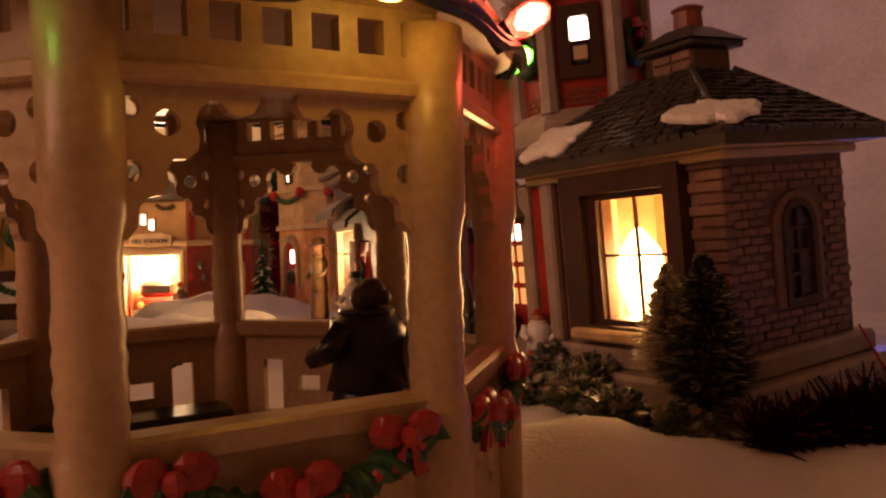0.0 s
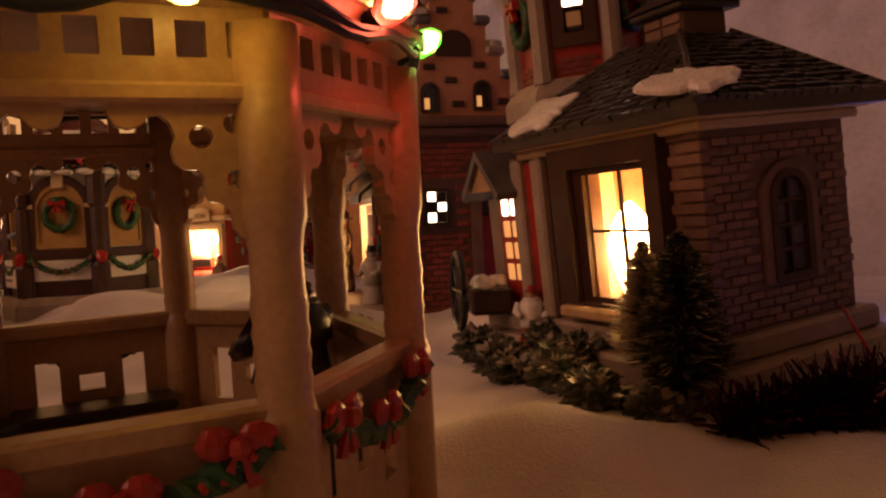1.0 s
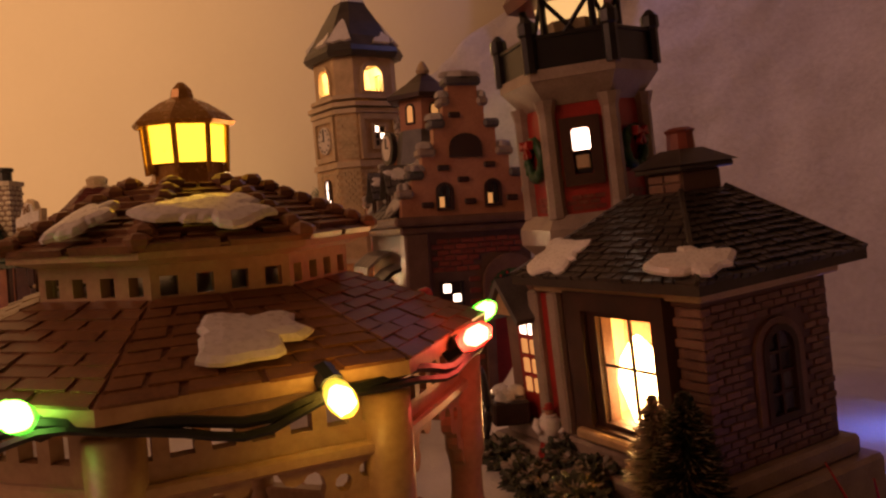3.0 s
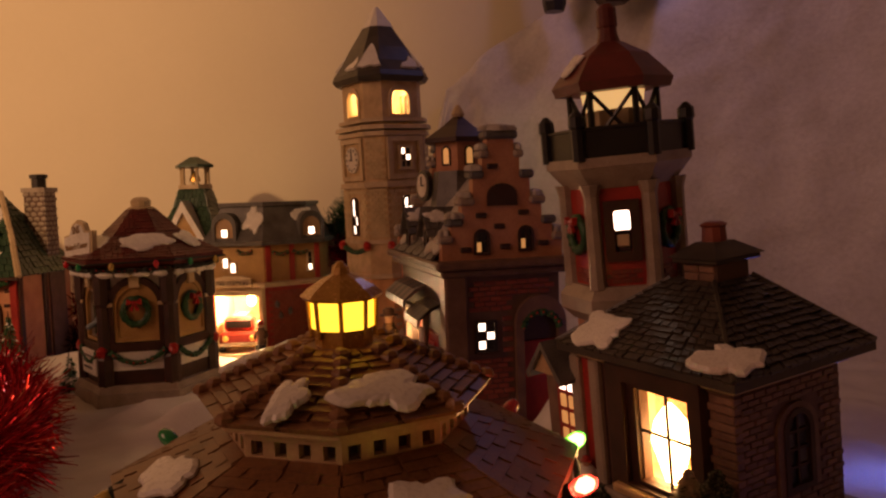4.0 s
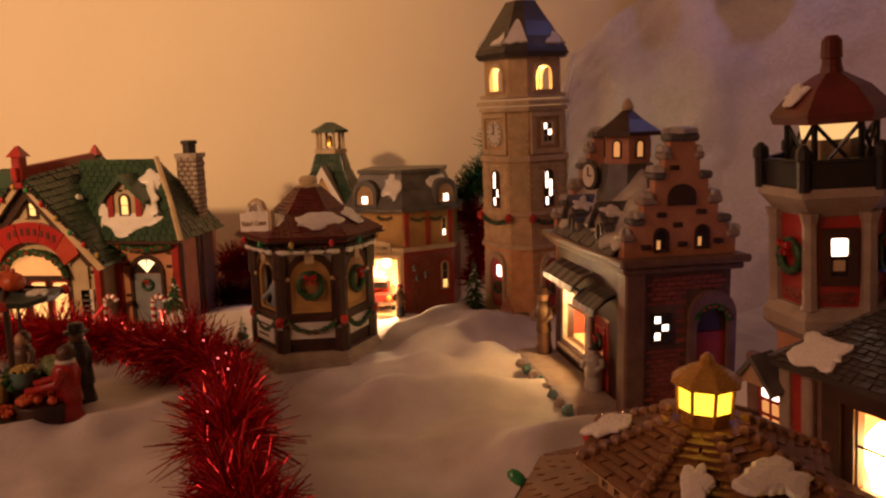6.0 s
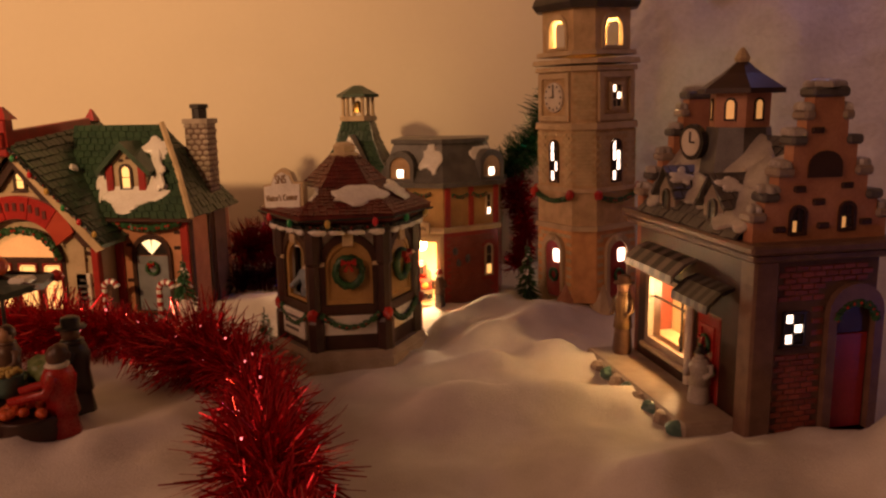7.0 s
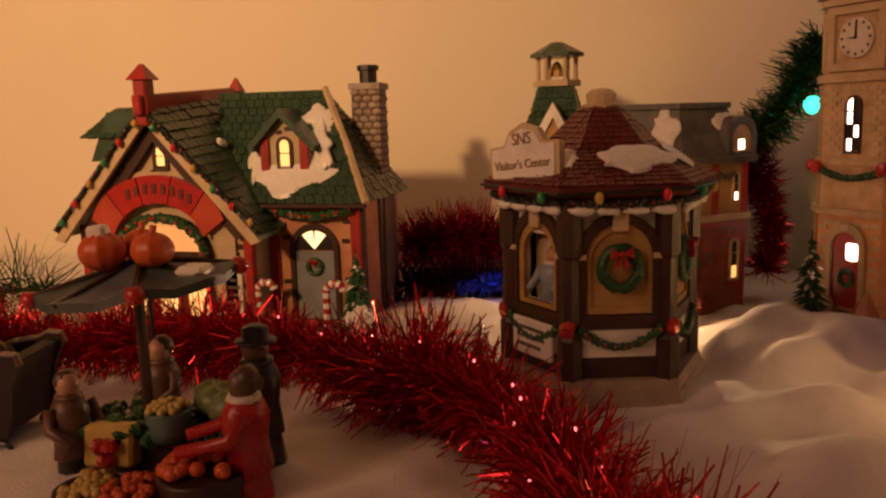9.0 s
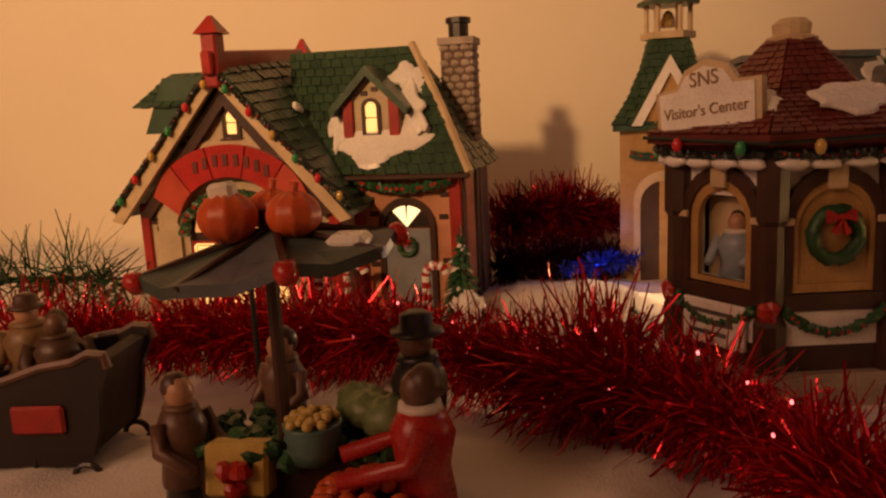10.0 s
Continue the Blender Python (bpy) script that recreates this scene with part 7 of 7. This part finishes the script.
# ---- market stall and sleigh ----
def stall():
    t = thing("market_stall", "market stall with a dark green umbrella and heaped fruit baskets", "market stall", -39.2, 33.6, 0.9, 6)
    b = B()
    tube(b, [(0, 0, -0.6), (0, 0, 8.4)], 0.19, 8)
    part("pole", b, BROWN, t)
    b = B()
    rim = []
    for k in range(8):
        a = radians(22.5 + 45 * k)
        rim.append(Vector((3.4 * math.cos(a), 2.8 * math.sin(a), 7.35 + 0.4 * math.cos(a) - 0.15 * (k % 2))))
    apex = Vector((0.2, 0, 8.0))
    for k in range(8):
        p, q = rim[k], rim[(k + 1) % 8]
        i = len(b.faces)
        rows = [[apex.lerp(p, f) + Vector((0, 0, -0.35 * math.sin(f * math.pi) * 0.4)), apex.lerp((p + q) / 2, f * 0.96) + Vector((0, 0, -0.25 * f)), apex.lerp(q, f) + Vector((0, 0, -0.35 * math.sin(f * math.pi) * 0.4))] for f in (0.04, 0.35, 0.7, 1.0)]
        rows.append([v + Vector((0, 0, -0.3)) for v in rows[-1]])
        gv = [[b.verts.new(v) for v in r] for r in rows]
        for r0, r1 in zip(gv, gv[1:]):
            for c in range(2):
                b.faces.new((r0[c], r0[c + 1], r1[c + 1], r1[c]))
        setmat(b, i, k % 2)
    hub = B()
    lathe(hub, [(0.35, 7.75), (0.3, 8.05), (0.1, 8.2)], 8, 0.2, 0)
    um = part("umbrella", hub, BROWN, t, "dark green and grey canvas umbrella")
    for pn in pieces("canvas_panel", b, [AWNING, BLUEGREY], um):
        so = pn.modifiers.new("thickness", "SOLIDIFY")
        so.thickness = 0.0012
    for k in range(8):
        b = B()
        tube(b, [apex, rim[k] + Vector((0, 0, -0.1))], 0.09, 5)
        part("rib", b, BROWN, um)
    b = B()
    for p in rim[::2]:
        ball(b, p.x, p.y, p.z - 0.2, 0.32, 0.9, 8, 0.2)
    pieces("red_flower", b, BRIGHTRED, um, "", True)
    # fruit and parcels on top of the umbrella
    for x, y, r in ((-0.75, -0.6, 0.72), (0.85, -0.4, 0.66), (-0.1, 0.7, 0.62)):
        b = B()
        r *= 1.1
        ball(b, 0, 0, 0, 1.0, 0.85, 30)
        for v in b.verts:
            a = math.atan2(v.co.y, v.co.x)
            k = r * (0.86 + 0.1 * abs(math.cos(a * 5)))
            v.co = Vector((x + v.co.x * k, y + v.co.y * k, 8.3 + v.co.z * k))
        tube(b, [(x, y, 8.6), (x + 0.1, y, 9.1)], 0.12, 5)
        part("pumpkin", b, PUMPKIN, um, "orange pumpkin", True)
    b = B()
    box(b, -0.2, 0.45, -0.9, -0.4, 8.5, 9.2, 0.1, Matrix.Rotation(radians(-6), 4, "Y"))
    part("parcel", b, WHITE, um, "small white parcel")
    b = B()
    box(b, 1.7, 2.7, -0.9, 0.2, 7.4, 7.8, 0.15)
    part("ledge_snow", b, SNOW, um)
    # counter and baskets
    b = B()
    box(b, -2.8, 3.0, -0.4, 1.8, -0.6, 1.9, 0.12)
    part("counter", b, BROWN, t)
    b = B()
    for i in range(70):
        x, y = random.uniform(-2.8, 3.0), random.uniform(-0.8, 1.9)
        ball(b, x, y, 1.9 + random.uniform(0, 0.35), random.uniform(0.22, 0.4), 0.8, 6, 0.3)
    part("greenery", b, LEAF, t, kind="stuff")
    for x, y, z, r, mat, fruit, name in ((2.6, -1.7, -0.5, 1.5, BROWN, PUMPKIN, "orange_basket"), (0.9, -0.4, 1.9, 0.78, TEALTUB, LEMON, "lemon_tub"), (-1.2, -2.0, -0.6, 1.1, BROWN, LEMON, "corn_basket"), (0.4, -2.2, -0.6, 1.1, BROWN, PUMPKIN, "apple_basket")):
        b = B()
        lathe(b, [(r * 0.75, z), (r * 0.9, z + 0.35), (r * 0.86, z + 0.5), (r * 0.97, z + 0.85 * r), (r * 0.92, z + 0.95 * r), (r, z + 1.25 * r), (r * 0.98, z + 1.33 * r), (r * 0.88, z + 1.3 * r)], 22, x, y, jit=0.012)
        bk = part(name, b, mat, t, "", True)
        for i in range(36):
            a, q = random.uniform(0, 6.283), r * 0.82 * math.sqrt(random.random())
            b = B()
            ball(b, x + q * math.cos(a), y + q * math.sin(a), z + 1.3 * r + 0.32 * r * (1 - (q / r) ** 2), r * random.uniform(0.14, 0.2), 0.9, 8, 0.03)
            part("fruit", b, fruit, bk, "", True)
    for x, y in ((2.2, 0.7), (2.8, 0.2), (1.8, 1.2)):
        b = B()
        ball(b, x, y, 2.8, 0.72, 0.8, 16, 0.14)
        part("cabbage", b, CABBAGE, t, "pale green cabbage", True)
    b = B()
    box(b, -1.9, -0.2, -1.3, -0.5, 0.9, 2.3, 0.1, Matrix.Rotation(radians(-10), 4, "X"))
    sb = part("display_board", b, LEMON, t, "yellow display board with a red bow")
    b = B()
    for x, z in ((-1.2, 1.9), (-0.8, 1.9), (-1.0, 1.4)):
        ball(b, x, -1.2, z, 0.3, 0.9, 8, 0.2)
    part("bow", b, BRIGHTRED, sb)
    b = B()
    box(b, -2.9, -0.4, -1.5, -0.3, -0.6, 0.5, 0.15)
    part("crate", b, WHITE, t, "white crate")


CABBAGE = M("cabbage_leaf", (0.20, 0.26, 0.10), (0.10, 0.14, 0.05), 0.5, 400, 0.5)
stall()
figure("shopper_figurine", "painted figurine in a red coat with white collar at the stall", -35.2, 32.8, 0.4, 5.3, BRIGHTRED, BRIGHTRED, COATBROWN, None, -72, arm=1.35, wide=1.05, collar=True)
figure("companion_figurine", "painted figurine in a dark green coat behind the red one", -35.9, 35.2, 0.5, 5.7, DARK, DARK, COATBROWN, DARK, rz=-70)
figure("vendor_figurine", "painted figurine in a brown coat behind the fruit stall", -42.0, 33.2, 0.4, 4.7, COATBROWN, DARK, rz=62, arm=1.1)
figure("child_figurine", "small painted figurine in brown beside the stall", -40.6, 36.6, 0.5, 4.9, COATBROWN, COATBROWN, rz=-20)


def lantern_post(x, y, z, h):
    t = thing("lantern_post", "small dark street lantern with a frosted lamp", "street lamp", x, y, z)
    b = B()
    lathe(b, [(0.4, -0.5), (0.3, 0.2), (0.12, 0.5), (0.1, h)], 8)
    part("post", b, BLACK, t)
    b = B()
    lathe(b, [(0.18, h), (0.42, h + 0.9), (0.1, h + 1.3)], 6)
    part("lamp_glass", b, CREAM, t)


lantern_post(-43.5, 40.5, 0.4, 6.0)


def sleigh():
    t = thing("sleigh", "dark sleigh with red trim and curled iron runners", "sleigh", -51.4, 35.6, 0.9, 10)
    b = B()
    # side outline: curled dash in front, low door, high rolled seat back
    prof = [(-4.4, 0.5), (4.1, 0.4), (4.9, 0.7), (5.2, 1.6), (5.3, 2.7), (5.7, 3.5), (5.6, 3.9), (5.1, 3.95), (4.6, 3.7), (3.6, 3.55), (2.2, 3.1), (0.4, 2.5), (-1.4, 2.4), (-2.6, 2.9), (-3.6, 4.0), (-4.8, 4.6), (-5.4, 4.2), (-5.2, 2.2)]
    for y in (-1.6, 1.35):
        b = B()
        slab(b, prof, y, y + 0.25)
        part("side_panel", b, SLEIGHDARK, t, "dark painted sleigh side")
    b = B()
    box(b, -4.4, 4.4, -1.36, 1.36, 0.45, 0.9, 0.05)
    part("floor_board", b, SLEIGHDARK, t)
    b = B()
    slab(b, [(4.4, 0.6), (4.9, 0.8), (5.25, 2.7), (5.6, 3.7), (5.2, 3.8), (4.7, 2.8)], -1.36, 1.36)
    part("seat_back", b, SLEIGHDARK, t)
    b = B()
    box(b, 2.2, 4.6, -1.36, 1.36, 0.9, 1.9, 0.2)
    part("seat", b, HAIRDARK, t)
    b = B()
    slab(b, [(-4.4, 0.5), (-5.1, 2.2), (-5.3, 4.1), (-4.9, 4.3), (-4.7, 2.4), (-4.1, 0.8)], -1.36, 1.36)
    part("dash_board", b, SLEIGHDARK, t)
    for y in (-1.68, 1.68):
        b = B()
        box(b, 2.5, 4.2, y - 0.1, y + 0.1, 1.5, 2.4, 0.09)
        part("red_trim", b, RED, t, "red painted trim panel")
        b = B()
        tube(b, [(x, y * 0.94, z + 0.03) for x, z in prof[5:17]], 0.14, 6)
        part("rail", b, COATBROWN, t)
        b = B()
        pts = [(-4.6, y, -0.35), (4.2, y, -0.35)] + [(4.7 + 0.42 * math.sin(a), y, 0.07 - 0.42 * math.cos(a)) for a in np.linspace(0, 4.6, 14)]
        tube(b, pts, 0.1, 6)
        r = part("runner", b, BLACK, t)
        for x in (-3.2, 0, 3.0):
            b = B()
            tube(b, [(x, y, -0.35), (x, y * 0.9, 0.7)], 0.1, 6)
            part("strut", b, BLACK, r)


sleigh()
figure("passenger_figurine", "painted figurine in a brown fur coat riding the sleigh", -47.9, 35.9, 1.9, 4.1, HAIRDARK, SLEIGHDARK, COATBROWN, None, 30, wide=1.35)
figure("bonnet_figurine", "painted figurine in a tan shawl riding the sleigh", -49.3, 36.3, 1.9, 4.4, STATUETAN, COATBROWN, FLESH, HAIRDARK, 10, wide=1.25)
figure("driver_figurine", "painted figurine in a dark coat driving the sleigh", -51.8, 35.2, 1.6, 5.0, SLEIGHDARK, SLEIGHDARK, COATBROWN, COATBROWN, 20, wide=1.35)



# ---- tinsel ----
def lay(pts, up):
    return [(x, y, ground_z(x, y) + up) for x, y in pts]


tinsel("tinsel_garland", "glossy red tinsel garland lying across the snow blanket", lay([(-57, 43), (-52, 45), (-47.5, 45.5), (-43, 45), (-38.5, 44.5), (-34.5, 42.5), (-31, 40.5), (-28.5, 38.5), (-26.3, 35.5), (-24.8, 32), (-23.6, 28.5), (-22.2, 25), (-20.5, 21.5), (-18, 18)], 1.8), 3.15, 12500, TINRED, z_floor=0.4)
# the toy house's shadow on this garland is put into its colour
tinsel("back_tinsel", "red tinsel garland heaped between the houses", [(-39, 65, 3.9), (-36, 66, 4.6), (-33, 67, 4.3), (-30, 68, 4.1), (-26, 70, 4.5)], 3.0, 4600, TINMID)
# fills the shaded gap; its near-black red is the shade itself
tinsel("dark_tinsel", "red tinsel between the houses, the shade put into its dark colour", [(-38.5, 63, 1.6), (-35, 64, 1.9), (-31, 65, 1.7)], 2.2, 2400, TINSHADE)
# the blue bulb's glow is coloured into these strands
tinsel("blue_tinsel", "tinsel low between the houses, a bulb's blue light put into its colour", [(-34.5, 62.3, 1.6), (-32, 62.8, 1.9), (-30, 63, 2.3)], 1.1, 500, TINBLUELIT)
lamp("blue_bulb_between", "POINT", (-0.318, 0.612, 0.036), 0.008, (0.1, 0.2, 1.0), 0.003)
# same darkened red, for the dimness behind the station
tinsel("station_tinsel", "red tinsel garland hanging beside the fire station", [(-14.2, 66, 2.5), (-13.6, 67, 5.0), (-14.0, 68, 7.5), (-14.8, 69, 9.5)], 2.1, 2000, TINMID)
tinsel("green_tinsel", "dark green tinsel branch against the wall", [(-15.5, 69, 10.5), (-13.5, 69.5, 12.5), (-11.5, 70, 15.0), (-10.6, 70.5, 18)], 2.7, 1700, TINGREEN)
tinsel("left_tinsel", "dark green tinsel garland behind the sleigh", [(-66, 52, 3.0), (-61, 52.5, 3.2), (-57, 52, 2.9)], 3.6, 340, TINGREEN)
# strands coloured dark to stand in for a mass of fabric and shadow
tinsel("corner_tinsel", "dark red tinsel standing in for the dark shadowy mass at the foot of the cottage", [(x, y, ground_z(x, y) + up) for x, y, up in ((6.6, 16.5, 0.15), (8.0, 16.7, 0.35), (9.6, 16.9, 0.6), (11.4, 17.1, 0.9), (14.0, 17.0, 1.1), (18.0, 17.0, 1.2), (23.0, 17.5, 1.2))], 1.05, 6500, TINSHADE, z_floor=0.4)


def twigs():
    t = thing("red_twigs", "thin dark red twigs standing up out of the tinsel", "twig")
    for x, y, h, lean in ((10.2, 17.3, 2.6, -0.9), (10.6, 17.2, 2.2, -0.2), (11.3, 17.4, 2.9, 0.6), (12.4, 17.2, 2.3, -0.5), (13.3, 17.4, 3.0, 0.3)):
        z = ground_z(x, y)
        b = B()
        tube(b, [(x, y, z), (x + lean * 0.3, y, z + h * 0.5), (x + lean, y + 0.2, z + h)], 0.07, 5, 0.025)
        part("twig", b, TINMID, t)


twigs()
tinsel("corner_red_tinsel", "red tinsel strands beside the cottage", lay([(11.5, 15.8), (14.5, 15.4), (18, 15.0)], 0.4), 1.0, 500, TINRED, z_floor=0.4)



def fairy_lights():
    t = thing("fairy_lights", "tiny glowing red beads imitating glints on the red tinsel garland", "fairy lights")
    for x, y, dz in ((-52, 45, 2.4), (-46, 45.6, 2.9), (-41, 45, 2.0), (-37, 44, 3.2), (-34, 42.4, 1.6), (-31, 40.6, 3.6), (-29.3, 39.4, 2.4), (-28, 38, 3.9), (-27.4, 36.2, 2.6), (-26, 35, 3.8), (-25.4, 33, 2.0), (-24.4, 31, 3.4), (-23.8, 29, 2.2), (-22.6, 26.5, 3.4), (-55, 44, 3.0), (-49.5, 45.2, 3.4), (-44.5, 45.2, 2.3), (-39.5, 44.8, 3.5), (-35.6, 43.4, 2.6), (-32.6, 41.6, 2.9), (-30.2, 40, 1.8), (-27.6, 37.2, 3.0), (-25.0, 32.2, 3.9), (-23.2, 27.6, 2.9), (-21.6, 24, 2.4)):
        b = B()
        ball(b, x + random.uniform(-.8, .8), y - 1.2 * random.random(), ground_z(x, y) + dz, 0.05, 1.3, 6)
        # a glowing bead added to imitate a sparkle reflected by the foil
        part("bulb", b, SPARK, t)


SPARK = M("lit_fairy_bulb", (1.0, 0.3, 0.25), None, 0.3, 300, 0, emit=3.0, ecol=(1.0, 0.16, 0.16))
fairy_lights()


def pendant():
    b = B()
    m = Matrix.Translation((-11.2, 68.5, 13.6)) @ Matrix.Scale(0.75, 4)
    lathe(b, [(0.3, 0.5), (0.75, 0.1), (0.8, -0.4), (0.5, -0.9), (0.1, -1.1)], 12, m=m)
    tagged(part("green_bulb", b, BULB_OFF["teal"], None, "", True), "lit teal green bulb in the tinsel branch", "light bulb")


pendant()
lamp("teal_bulb_light", "POINT", (-0.112, 0.67, 0.136), 0.004, (0.1, 1.0, 0.55), 0.004)


def eave_lights(name, label, pts, cols):
    """Unlit string of bulbs along an eave."""
    t = thing(name, label, "string lights")
    pts = [Vector(p) for p in pts]
    b = B()
    tube(b, pts, 0.07, 5)
    part("cable", b, CABLE, t)
    k = 0
    for p, q in zip(pts, pts[1:]):
        for f in (0.3, 0.8):
            c = p.lerp(q, f)
            b = B()
            ball(b, c.x, c.y - 0.1, c.z - 0.2, 0.19, 1.4, 8)
            part("bulb", b, BULB_OFF[cols[k % len(cols)]], t, "", True)
            k += 1


kp = [Vector((x, y, 0)) for x, y in ngon(6, 5.45, -120)]
km = pose(-24.54, 47.53, 10.0, 0, 0, 14)
eave_lights("kiosk_lights", "unlit coloured bulb string along the kiosk eave", [km @ (kp[i % 6] + Vector((0, 0, 0.15 * (i % 2)))) for i in (5, 6, 7, 8)], ("red", "green", "yellow"))
eave_lights("toy_house_lights", "unlit coloured bulb string along the toy shop gable", [(-57.6, 52.2, 7.0), (-55.5, 52.2, 9.3), (-53.2, 52.2, 11.8), (-50.9, 52.2, 14.0), (-48.5, 52.2, 11.6), (-46.2, 52.2, 9.2), (-44.0, 52.2, 7.4)], ("green", "red", "yellow"))


def hill_top():
    b = B()
    lathe(b, [(0.9, 30.2), (1.1, 31), (1.0, 34), (0.8, 38)], 8, 6.0, 68, jit=0.1)
    tagged(part("hill_ornament", b, DARK, None), "dark ornament standing on the fabric hill", "ornament")
    b = B()
    prism(b, ngon(5, 2.6, 20, 11.5, 66), 31.5, 37, ngon(5, 3.2, 20, 11.5, 66))
    prism(b, ngon(5, 1.2, 20, 11.0, 66), 30.2, 31.5, ngon(5, 2.6, 20, 11.5, 66))
    tagged(part("hill_boulder", b, BROWN, None), "brown rock-like ornament on the fabric hill", "ornament")


hill_top()
